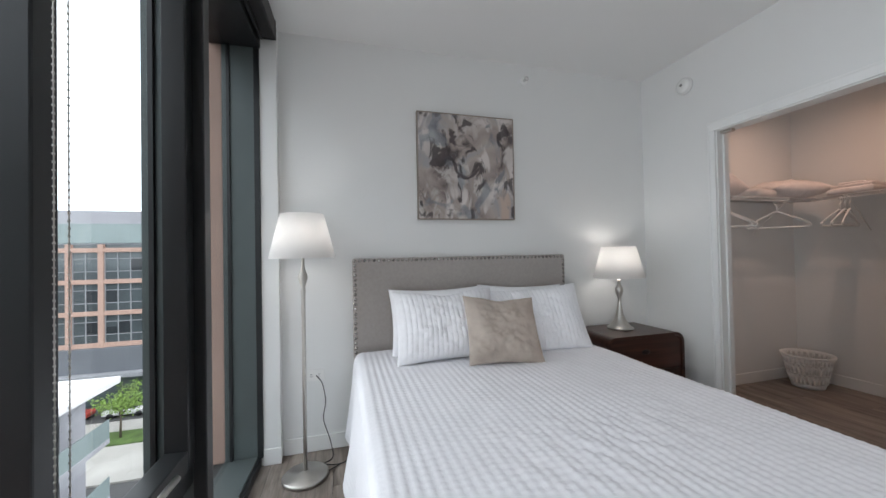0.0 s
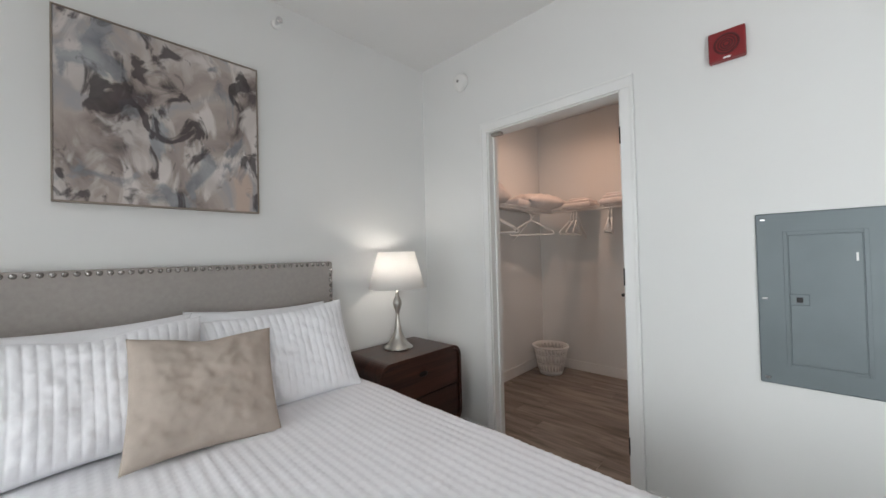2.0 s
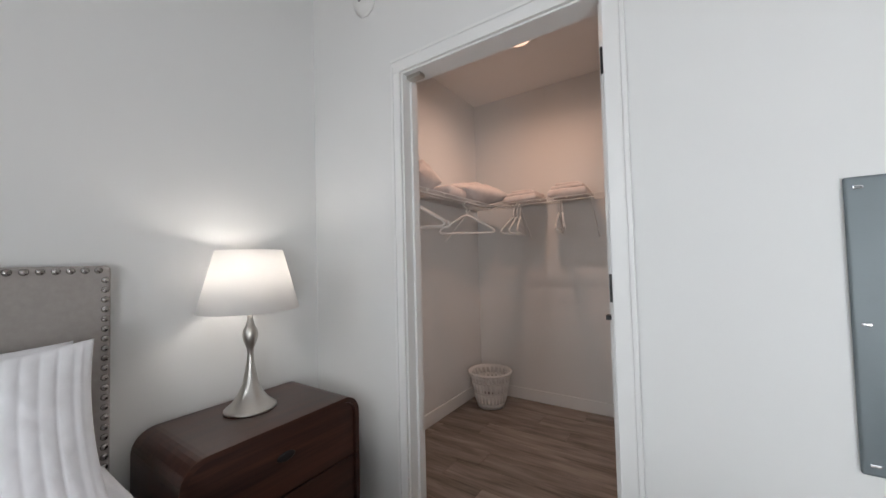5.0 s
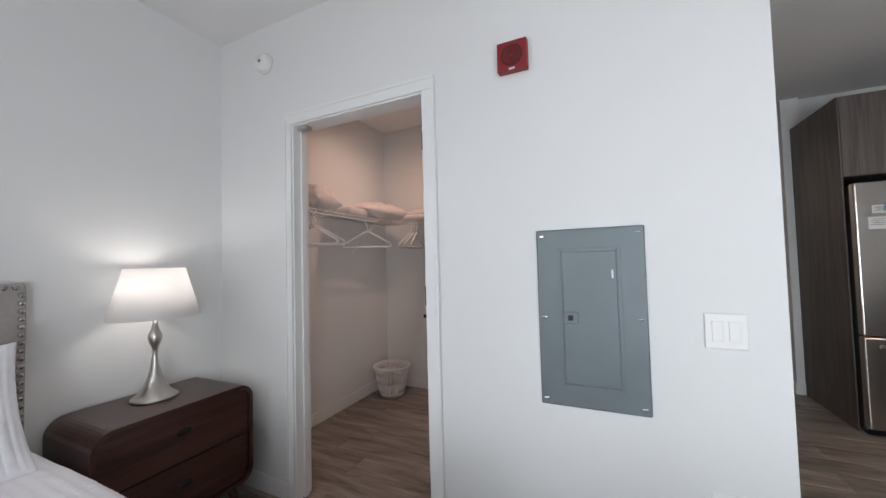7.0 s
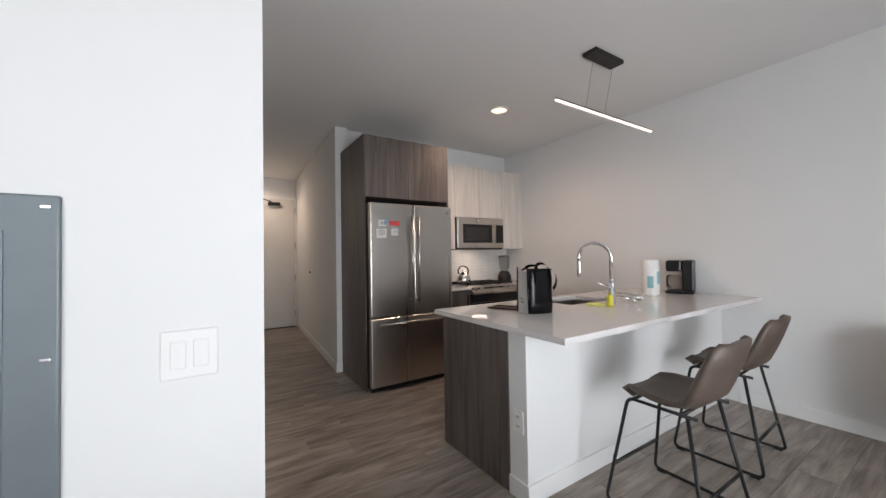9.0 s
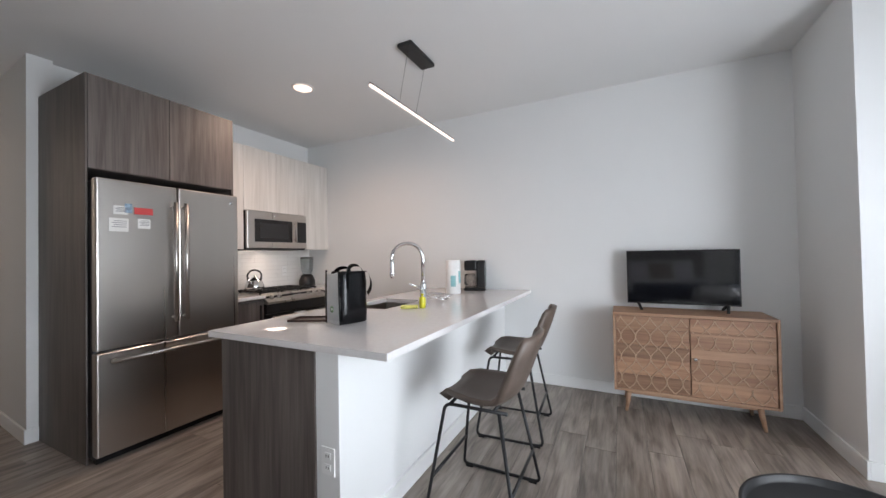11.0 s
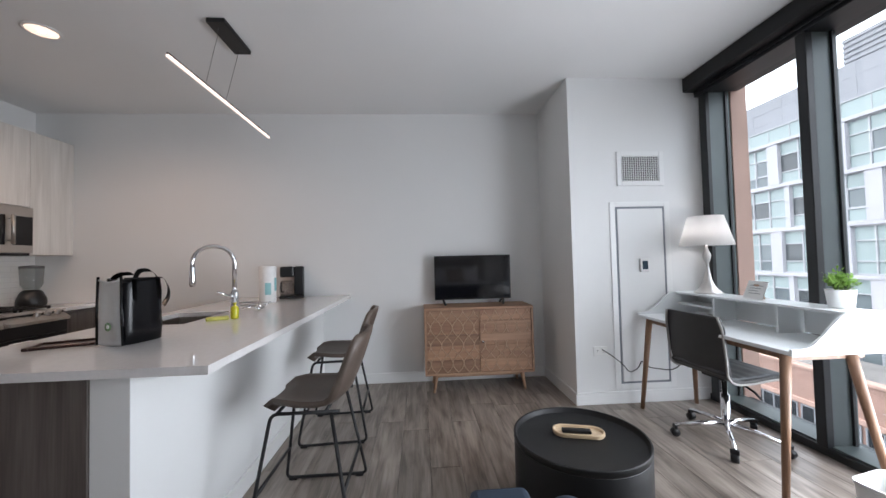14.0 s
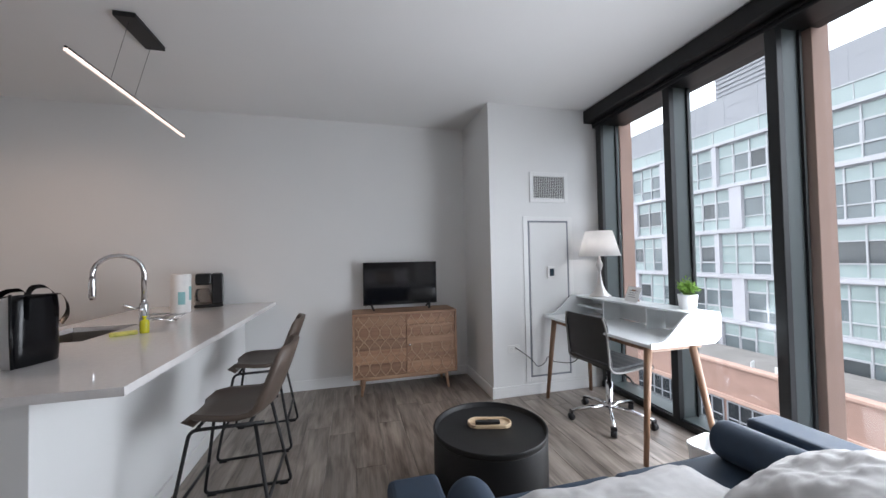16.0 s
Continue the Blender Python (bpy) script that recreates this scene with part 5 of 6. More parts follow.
part("panel", boxes((0.10, 0.68, -0.026, -0.01, 0.22, 0.92)), M_TRIM, lv)
for k in range(26):
    s = part("slat", boxes((0.0, 0.58, -0.004, 0.004, -0.02, 0.02)), M_TRIM, lv)
    s.matrix_basis = pose(0.10, -0.018, 1.08 + k * 0.035, 38, 0, 0)
part("lever", tube(rounded_path([(0.73, -0.035, 0.95), (0.73, -0.085, 0.95), (0.62, -0.085, 0.95)], 0.02), 0.010), M_BLACK, lv, "black door lever")
part("rose", lathe([(0, 0), (0.027, 0), (0.025, 0.01), (0, 0.01)], 20), M_BLACK, lv).matrix_basis = pose(0.73, -0.035, 0.95, 90)
part("casing", boxes((-0.075, -0.012, -0.022, -0.0205, 0, 2.10)), M_TRIM, lv)
part("overhead_stop", boxes((-0.03, 0.06, -0.07, -0.0365, 2.04, 2.085), bevel=0.006), M_BLACK, lv, "black overhead door stop")
kp = part("wall_controller", boxes((-0.035, 0.035, -0.02, 0, -0.06, 0.06), bevel=0.005), M_BLACK)
kp.matrix_basis = pose(3.50, YH - 0.001, 1.08)
tagged(kp, "black wall-mounted control plate in the hall", "wall control")
ds = part("door_stop", lathe([(0, 0), (0.02, 0), (0.016, 0.03), (0, 0.032)], 16), M_BLACK)
ds.matrix_basis = pose(7.4, -0.985, 1.05, -90)
tagged(ds, "small black wall bumper in the hall", "door stop")

# ---------- bar stools ----------
def seat_shell():
    """Bucket seat and back in one swept sheet, front towards +x."""
    prof = [(0.135, 0.530), (0.146, 0.546), (0.136, 0.560), (0.09, 0.563), (0.01, 0.556), (-0.08, 0.553), (-0.15, 0.563), (-0.196, 0.602), (-0.222, 0.66), (-0.250, 0.73), (-0.275, 0.80), (-0.293, 0.855), (-0.298, 0.877)]
    half = [0.115, 0.140, 0.162, 0.196, 0.214, 0.218, 0.222, 0.224, 0.220, 0.210, 0.196, 0.174, 0.142]
    bm = bmesh.new()
    g = []
    n = 18
    for k, ((x, z), hwid) in enumerate(zip(prof, half)):
        row = []
        for i in range(n + 1):
            u = -1 + 2 * i / n
            curl = abs(u) ** 3
            lift = 0.018 * curl if k < 7 else 0.0
            fwd = 0.055 * curl if k >= 7 else 0.055 * curl * max(0, (k - 4)) / 3
            row.append(bm.verts.new((x + fwd, u * hwid, z + lift)))
        g.append(row)
    for a, b in zip(g, g[1:]):
        for i in range(n):
            bm.faces.new((a[i], a[i + 1], b[i + 1], b[i])).smooth = True
    bmesh.ops.recalc_face_normals(bm, faces=bm.faces)
    bmesh.ops.solidify(bm, geom=bm.faces[:], thickness=0.024)
    for f in bm.faces:
        f.smooth = True
    return bm


st = thing("bar_stool", (2.675, -1.685, 0), "brown leather bucket bar stool on black sled legs", "bar stool", 0, "stools at the peninsula")
seat = part("seat_shell", seat_shell(), M_LEATHER, st, "brown leather seat and back")
for sy in (-1, 1):
    part("sled_leg", tube(rounded_path([(-0.165, 0.165 * sy, 0.532), (0.145, 0.165 * sy, 0.532), (0.228, 0.24 * sy, 0.012), (-0.220, 0.24 * sy, 0.012), (-0.125, 0.165 * sy, 0.532)], 0.035), 0.0085, steps=8), M_BLACKMETAL, st)
    for sx in (0.19, -0.18):
        part("foot_pad", boxes((sx - 0.022, sx + 0.022, 0.24 * sy - 0.011, 0.24 * sy + 0.011, 0, 0.012), bevel=0.002), M_BLACK, st)
part("footrest", tube([(0.200, -0.214, 0.19), (0.200, 0.214, 0.19)], 0.0085, steps=8), M_BLACKMETAL, st)
part("rear_stretcher", tube([(-0.188, -0.214, 0.19), (-0.188, 0.214, 0.19)], 0.0085, steps=8), M_BLACKMETAL, st)
for _x in (-0.10, 0.12):
    part("seat_bar", tube([(_x, -0.165, 0.532), (_x, 0.165, 0.532)], 0.008, steps=8), M_BLACKMETAL, st)
copy_thing(st, pose(2.74, -2.52, 0, 0, 0, 3))

# ---------- television wall ----------
sb = thing("sideboard", (1.595, -3.255, 0), "carved light mango wood two-door sideboard", "sideboard")
part("carcass", boxes((-0.505, 0.505, -0.175, 0.17, 0.165, 0.183), (-0.505, 0.505, -0.175, 0.18, 0.757, 0.778), (-0.505, -0.487, -0.175, 0.18, 0.183, 0.757), (0.487, 0.505, -0.175, 0.18, 0.183, 0.757), (-0.487, 0.487, -0.175, -0.16, 0.183, 0.757), bevel=0.003), M_MANGO, sb)
M_MANGO_A = wood("mango_panel", (0.19, 0.095, 0.056), (0.36, 0.215, 0.132), 0.55, 'X', 0.9, per_object=0.30)
M_GROOVE = mat("carved_line", (0.46, 0.315, 0.215), 0.55)


def scallop_mesh(x0, x1, z0, z1):
    """Raised ogee lattice lines over a door, one mesh a line."""
    out = []
    px, pz = 0.100, 0.162
    k0 = int(x0 / px) - 1
    for k in range(k0, int(x1 / px) + 3):
        for sgn in (1, -1):
            pts = []
            m = 46
            for i in range(m + 1):
                z = z0 + (z1 - z0) * i / m
                x = k * px + sgn * px * 0.5 * (0.5 - 0.5 * math.cos(2 * math.pi * (z - z0) / pz)) ** 0.5
                if x0 <= x <= x1:
                    pts.append((x, 0, z))
                elif len(pts) > 1:
                    out.append(tube(pts, 0.0042, steps=4))
                    pts = []
            if len(pts) > 1:
                out.append(tube(pts, 0.0042, steps=4))
    return out


for _x0, _x1 in ((-0.484, -0.003), (0.003, 0.484)):
    door = part("door", boxes((_x0, _x1, 0.150, 0.158, 0.187, 0.753)), M_MANGO, sb)
    for k, (_a, _b) in enumerate(((0.187, 0.30), (0.302, 0.43), (0.432, 0.53), (0.532, 0.655), (0.657, 0.753))):
        part("board", boxes((_x0, _x1, 0.158, 0.168, _a, _b), bevel=0.0015), M_MANGO_A, door)
    for _b in scallop_mesh(_x0 + 0.004, _x1 - 0.004, 0.19, 0.75):
        part("carved_line", _b, M_GROOVE, door).location = (0, 0.170, 0)
for _a, _b in ((0.285, 0.305), (0.468, 0.535), (0.628, 0.648)):
    part("plain_strip", boxes((-0.482, -0.005, 0.158, 0.1755, _a, _b), bevel=0.002), M_MANGO, sb, "plain proud wooden strip")
part("knob", lathe([(0, 0), (0.012, 0), (0.014, 0.008), (0.010, 0.016), (0, 0.018)], 16), M_CHROME, sb, "small pale knob").matrix_basis = pose(-0.03, 0.170, 0.46, -90)
part("leg_rail", boxes((-0.40, 0.40, 0.10, 0.125, 0.135, 0.165), (-0.40, 0.40, -0.14, -0.115, 0.135, 0.165), bevel=0.003), M_MANGO, sb)
for _x in (-0.40, 0.40):
    for _y in (-0.13, 0.115):
        part("leg", tube([(_x, _y, 0.165), (_x * 1.06, _y * 1.15, 0.0)], 0.022, r2=0.011, steps=14), M_MANGO, sb)

tv = thing("television", (1.61, -3.32, 0.779), "flat black television on the sideboard", "television")
part("bezel", boxes((-0.378, 0.378, -0.035, 0.0, 0.045, 0.478), bevel=0.004), M_BLACK, tv)
part("screen", boxes((-0.370, 0.370, 0.0, 0.003, 0.057, 0.470)), M_SCREEN, tv, "glossy dark screen")
part("rear_housing", boxes((-0.26, 0.26, -0.075, -0.035, 0.08, 0.36), bevel=0.012), M_BLACK, tv)
for _x in (-0.30, 0.30):
    part("foot", tube(rounded_path([(_x - math.copysign(0.02, _x), 0.075, 0.005), (_x, -0.005, 0.05), (_x, -0.012, 0.055), (_x - math.copysign(0.02, _x), -0.085, 0.005)], 0.01), 0.011, steps=8), M_BLACK, tv, "splayed plastic foot")

ct2 = thing("coffee_table", (1.345, -1.59, 0), "round matte black drum coffee table", "coffee table")
M_MATTE = mat("matte_black", (0.008, 0.008, 0.0085), 0.5, vary=0.12, scale=5, bump=0.1, bscale=300, spec=0.35)
part("drum", lathe([(0, 0.0), (0.314, 0.0), (0.320, 0.006), (0.321, 0.012), (0.321, 0.296), (0.319, 0.300), (0, 0.300)], 96), M_MATTE, ct2, "smooth black drum wall")
part("tray_top", lathe([(0, 0.3005), (0.3195, 0.3005), (0.3225, 0.304), (0.3235, 0.328), (0.3215, 0.332), (0.313, 0.332), (0.3105, 0.328), (0.308, 0.308), (0.301, 0.3035), (0, 0.3035)], 96), M_MATTE, ct2, "black tray top with raised rim")
ty = thing("wooden_tray", (1.325, -1.645, 0.3045), "small oval light wood catchall tray", "tray", -16)
_ro = [(x, z) for x, z in rounded_outline(-0.128, 0.128, -0.058, 0.058, 0.056)]
_bm = bmesh.new()
_rings = [[_bm.verts.new((x * k, y * k2, z)) for x, y in _ro] for k, k2, z in ((0.98, 0.97, 0), (1, 1, 0.004), (1, 1, 0.018), (0.97, 0.95, 0.021), (0.92, 0.84, 0.018), (0.90, 0.80, 0.009))]
for a, b in zip(_rings, _rings[1:]):
    for i in range(len(a)):
        _bm.faces.new((a[i], a[(i + 1) % len(a)], b[(i + 1) % len(a)], b[i]))
_bm.faces.new(_rings[0][::-1])
_bm.faces.new(_rings[-1])
part("tray_body", _bm, wood("pale_beech", (0.50, 0.36, 0.22), (0.66, 0.51, 0.35), 0.5, 'X', 1.0), ty)
rc = thing("remote_control", (1.338, -1.640, 0.3145), "slim black television remote in the tray", "remote control", -14)
part("shell", boxes((-0.072, 0.072, -0.019, 0.019, 0, 0.016), bevel=0.005), M_BLACK, rc)
for k in range(8):
    for j in (-1, 0, 1):
        part("button", boxes((-0.058 + k * 0.013, -0.051 + k * 0.013, j * 0.010 - 0.003, j * 0.010 + 0.003, 0.016, 0.0175)), mat("button_grey", (0.25, 0.25, 0.26), 0.5) if (k + j) == -1 else bpy.data.materials["mesh_grey"], rc)

# column face: vent, access panel, thermostat
YC = -2.705
vt = thing("wall_vent", (0.250, YC, 1.95), "white metal return air grille on the wall", "vent", 180)
part("frame", boxes((-0.205, -0.165, -0.012, 0, -0.145, 0.145), (0.165, 0.205, -0.012, 0, -0.145, 0.145), (-0.165, 0.165, -0.012, 0, 0.105, 0.145), (-0.165, 0.165, -0.012, 0, -0.145, -0.105), bevel=0.003), M_TRIM, vt)
part("backing", boxes((-0.165, 0.165, -0.0015, -0.0005, -0.105, 0.105)), M_BLACK, vt)
for k in range(14):
    part("slat", boxes((-0.165, 0.165, -0.009, -0.003, -0.100 + k * 0.0152, -0.0965 + k * 0.0152)), M_TRIM, vt)
for k in range(17):
    part("bar", boxes((-0.158 + k * 0.0195, -0.155 + k * 0.0195, -0.0095, -0.0025, -0.105, 0.105)), M_TRIM, vt)
ap = thing("access_panel", (0.27, YC, 0.893), "white flush access door in a grey steel frame", "access panel", 180)
part("outer_frame", boxes((-0.262, -0.215, -0.008, 0, -0.774, 0.774), (0.215, 0.262, -0.008, 0, -0.774, 0.774), (-0.215, 0.215, -0.008, 0, 0.735, 0.774), (-0.215, 0.215, -0.008, 0, -0.774, -0.735), bevel=0.002), M_TRIM, ap)
part("seal", boxes((-0.215, -0.198, -0.005, 0, -0.735, 0.735), (0.198, 0.215, -0.005, 0, -0.735, 0.735), (-0.198, 0.198, -0.005, 0, 0.718, 0.735), (-0.198, 0.198, -0.005, 0, -0.735, -0.718)), mat("grey_seal", (0.22, 0.24, 0.27), 0.5), ap, "grey steel inner edge")
part("door", boxes((-0.197, 0.197, -0.010, 0, -0.717, 0.717), bevel=0.002), M_WALL, ap)
th = thing("thermostat", (0.255, YC + 0.010, 1.135), "white wall thermostat with dark screen", "thermostat", 180)
part("body", boxes((-0.038, 0.038, -0.022, 0, -0.055, 0.055), bevel=0.006), M_WHITE, th)
part("screen", boxes((-0.024, 0.024, -0.0235, -0.022, -0.035, 0.035), bevel=0.001), mat("thermo_screen", (0.03, 0.05, 0.07), 0.15), th, "dark blue screen")
wall_outlet((0.655, YC + 0.001, 0.435), 180)
# ---------- desk ----------
dk = thing("writing_desk", (0.075, -2.05, 0), "white writing desk with raised hutch and walnut legs", "desk")
DX0, DX1, DY0, DY1, DZ = -0.225, 0.275, -0.60, 0.60, 0.735
part("desktop", boxes((DX0, DX1, DY0, DY1, DZ - 0.022, DZ), bevel=0.004), M_DESK, dk, "white desktop")


def desk_side(y0, y1):
    """Side gallery: low at the front, sweeping up to the hutch."""
    out = [(DX1, DZ - 0.022), (DX1, DZ + 0.012)]
    for i in range(13):
        s = i / 12
        out.append((DX1 - 0.06 - 0.26 * s, DZ + 0.012 + 0.165 * (s * s * (3 - 2 * s))))
    out += [(DX0 - 0.02, DZ + 0.178), (DX0 - 0.05, DZ + 0.170), (DX0 - 0.05, DZ + 0.02), (DX0, DZ - 0.022)]
    return prism(out, y0, y1)


for _a, _b in ((DY0 - 0.014, DY0), (DY1, DY1 + 0.014)):
    part("side_gallery", desk_side(_a, _b), M_DESK, dk, "white curved side")
part("hutch_top", boxes((DX0 - 0.045, DX0 + 0.165, DY0, DY1, DZ + 0.160, DZ + 0.175), bevel=0.002), M_DESK, dk)
part("hutch_back", boxes((DX0 - 0.03, DX0 - 0.015, DY0, DY1, DZ, DZ + 0.160)), M_DESK, dk)
for _y in (-0.24, 0.22):
    part("hutch_divider", boxes((DX0 - 0.015, DX0 + 0.155, _y - 0.007, _y + 0.007, DZ, DZ + 0.160)), M_DESK, dk)
part("hutch_shelf", boxes((DX0 - 0.015, DX0 + 0.155, DY0, -0.247, DZ + 0.075, DZ + 0.087)), M_DESK, dk)
part("apron", boxes((DX0 + 0.04, DX1 - 0.05, DY0 + 0.05, DY0 + 0.07, DZ - 0.06, DZ - 0.022), (DX0 + 0.04, DX1 - 0.05, DY1 - 0.07, DY1 - 0.05, DZ - 0.06, DZ - 0.022), (DX1 - 0.07, DX1 - 0.05, DY0 + 0.07, DY1 - 0.07, DZ - 0.06, DZ - 0.022)), M_OAK, dk, "walnut apron")
for _x, _y, fx, fy in ((DX1 - 0.05, DY0 + 0.07, DX1 + 0.035, DY0 + 0.065), (DX1 - 0.05, DY1 - 0.065, DX1 + 0.03, DY1 - 0.025), (DX0 + 0.08, DY0 + 0.05, DX0 + 0.045, DY0 + 0.02), (DX0 + 0.12, DY1 - 0.05, DX0 + 0.0, DY1 + 0.01)):
    part("leg", tube([(_x, _y, DZ - 0.022), (fx, fy, 0.0)], 0.024, r2=0.015, steps=16), M_OAK, dk, "tapered walnut leg")

HZ = DZ + 0.1755
d2 = thing("desk_lamp", (-0.118, -2.475, HZ), "brushed metal table lamp with white shade on the desk", "table lamp")
part("body", lathe(metal_lamp_profile(0.375, 0.095)), mat("satin_metal", (0.62, 0.60, 0.58), 0.38, 0.9, vary=0.05), d2)
lampshade_parts(d2, 0.182, 0.118, 0.37, 0.60)
# bulb glow and point light are added inside the shade only to whiten it
part("light_bulb", lathe([(0.009, 0.375), (0.014, 0.378), (0.014, 0.395), (0.024, 0.42), (0.024, 0.43), (0.014, 0.445), (0, 0.45)], 20), M_BULB, d2, "glowing white bulb")
bulb("desk_shade_fill", (-0.118, -2.475, HZ + 0.49), 0.8, (1.0, 0.97, 0.94), 0.03)
_c = part("lamp_cord", tube(rounded_path([(0.645, -2.692, 0.45), (0.60, -2.66, 0.42), (0.50, -2.64, 0.34), (0.44, -2.65, 0.26), (0.36, -2.65, 0.30), (0.33, -2.66, 0.36), (0.28, -2.65, 0.30), (0.10, -2.60, 0.28), (-0.05, -2.55, 0.45), (-0.14, -2.5, 0.72)], 0.06), 0.004, steps=6), M_BLACK, d2, "black power cord")
_c.matrix_parent_inverse = Matrix.Translation((0.118, 2.475, -HZ))
sg = thing("desk_sign", (-0.105, -2.06, HZ), "small white tented card with printed lines", "sign", 80)
_bm = boxes((-0.085, 0.085, -0.002, 0.002, 0, 0.125), bevel=0.001)
part("card", _bm, M_WHITE, sg).matrix_basis = pose(0, -0.03, 0, -22)
_bm = boxes(*[(-0.055 + 0.01 * (k % 2), 0.055 - 0.012 * (k % 3), -0.0032, -0.0022, 0.09 - 0.018 * k, 0.094 - 0.018 * k) for k in range(4)])
part("print_lines", _bm, bpy.data.materials["print_grey"], sg).matrix_basis = pose(0, -0.03, 0, -22)
part("easel_leg", boxes((-0.02, 0.02, -0.004, 0.004, 0, 0.10)), M_MANGO, sg, "light wood prop").matrix_basis = pose(0, 0.035, 0, 20)

pp = thing("potted_plant", (-0.125, -1.60, HZ), "small leafy green plant in a white pot", "plant")
part("pot", lathe([(0, 0), (0.050, 0), (0.060, 0.095), (0.061, 0.099), (0.055, 0.099), (0.051, 0.088), (0, 0.088)], 32), M_WHITE, pp, "white pot")
M_LEAF = cloth_shade("leaf_green_light", (0.24, 0.40, 0.09), 0.45)
_bm = bmesh.new()
_st = bmesh.new()
rng = random.Random(5)
for k in range(46):
    a, lean = rng.uniform(0, 6.283), rng.uniform(0.05, 1.0)
    h_, r_ = rng.uniform(0.06, 0.115) * (1.12 - 0.45 * lean), 0.085 * lean
    tip = Vector((r_ * math.cos(a), r_ * math.sin(a), 0.09 + h_))
    tube([(0.02 * math.cos(a), 0.02 * math.sin(a), 0.088), tip * 0.55 + Vector((0, 0, 0.045)), tip], 0.0013, _st, 4)
    for j in range(13):
        t = 0.35 + 0.65 * rng.random()
        p = Vector((0.02 * math.cos(a), 0.02 * math.sin(a), 0.088)).lerp(tip, t)
        d = Vector((rng.uniform(-1, 1), rng.uniform(-1, 1), rng.uniform(-0.2, 0.9))).normalized()
        s = d.cross(Vector((0, 0, 1))).normalized()
        ln, wd = rng.uniform(0.016, 0.028), rng.uniform(0.005, 0.009)
        v = [_bm.verts.new(q) for q in (p, p + d * ln * 0.5 + s * wd, p + d * ln, p + d * ln * 0.5 - s * wd)]
        _bm.faces.new(v)
part("foliage", _bm, M_LEAF, pp, "small bright green leaves")
part("stems", _st, M_LEAF, pp)
part("soil", lathe([(0, 0.091), (0.048, 0.091)], 24), mat("soil", (0.04, 0.03, 0.02), 0.95), pp)

# ---------- desk chair ----------
dc = thing("desk_chair", (0.150, -2.062, 0), "grey swivel desk chair on chrome castor base", "office chair", 185)
M_DGREY = mat("chair_shell_grey", (0.040, 0.040, 0.041), 0.55, vary=0.12, scale=10)
M_SEAT = mat("channel_leather", (0.075, 0.080, 0.085), 0.5, vary=0.15, scale=12, bump=0.2, bscale=250)
_prof = [(0.215, 0.435), (0.20, 0.452), (0.12, 0.455), (0.0, 0.445), (-0.10, 0.440), (-0.165, 0.452), (-0.20, 0.49), (-0.215, 0.56), (-0.225, 0.66), (-0.235, 0.76), (-0.246, 0.835)]


def chair_sheet(off, hw_, t, ribs=False, top=11):
    bm = bmesh.new()
    g = []
    n = 20
    fine = []
    src = _prof[:top]
    for (x0, z0), (x1, z1) in zip(src, src[1:]):
        for q in range(6):
            fine.append((x0 + (x1 - x0) * q / 6, z0 + (z1 - z0) * q / 6))
    fine.append(src[-1])
    for k, (x, z) in enumerate(fine):
        row = []
        for i in range(n + 1):
            u = -1 + 2 * i / n
            rib = 0.006 * abs(math.sin(k * math.pi / 4.0)) if ribs else 0
            w = hw_ * (1 if k < len(fine) - 6 else 1 - 0.10 * (k - len(fine) + 6) / 6)
            row.append(bm.verts.new((x + (0.02 * u * u if z > 0.5 else 0) + (off if z > 0.5 else 0), u * w, z + (off + rib if z <= 0.5 else 0))))
        g.append(row)
    for a, b in zip(g, g[1:]):
        for i in range(n):
            bm.faces.new((a[i], a[i + 1], b[i + 1], b[i])).smooth = True
    bmesh.ops.recalc_face_normals(bm, faces=bm.faces)
    bmesh.ops.solidify(bm, geom=bm.faces[:], thickness=t)
    return bm


part("shell", chair_sheet(0, 0.215, 0.014), M_DGREY, dc, "bent grey shell")
for _s in (-1, 1):
    part("shell_edge", tube(rounded_path([(x + (0.02 if z > 0.5 else 0) - (0.007 if z > 0.5 else 0), 0.2155 * _s * (1 if k < 10 else 0.90), z - (0.007 if z <= 0.5 else 0)) for k, (x, z) in enumerate(_prof)], 0.03), 0.0075, steps=8), mat("pale_shell_edge", (0.32, 0.31, 0.30), 0.5), dc, "pale edge of the bent shell")
part("seat_pad", chair_sheet(0.020, 0.195, 0.014, True, 7), M_SEAT, dc, "channelled dark seat pad")
part("gas_lift", lathe([(0.026, 0.09), (0.026, 0.30), (0.016, 0.30), (0.016, 0.43), (0, 0.43)], 20), M_CHROME, dc)
part("seat_plate", boxes((-0.09, 0.09, -0.08, 0.08, 0.41, 0.428), bevel=0.004), M_BLACK, dc)
part("lever", tube([(0.0, -0.08, 0.415), (0.02, -0.18, 0.37), (0.02, -0.22, 0.34)], 0.007), M_BLACK, dc)
for k in range(5):
    a = radians(72 * k + 14)
    c_, s_ = math.cos(a), math.sin(a)
    part("base_arm", tube([(0.02 * c_, 0.02 * s_, 0.105), (0.15 * c_, 0.15 * s_, 0.098), (0.30 * c_, 0.30 * s_, 0.072)], 0.017, r2=0.012), M_CHROME, dc)
    cw = part("castor", lathe([(0, -0.02), (0.024, -0.02), (0.026, -0.012), (0.026, 0.012), (0.024, 0.02), (0, 0.02)], 20), M_BLACK, dc)
    cw.matrix_basis = pose(0.30 * c_, 0.30 * s_, 0.0265, 90, 0, 40 + 60 * k)
    part("castor_fork", boxes((-0.008, 0.008, -0.022, 0.022, 0.05, 0.075), bevel=0.003), M_BLACK, dc).matrix_basis = pose(0.30 * c_, 0.30 * s_, 0, 0, 0, 40 + 60 * k)

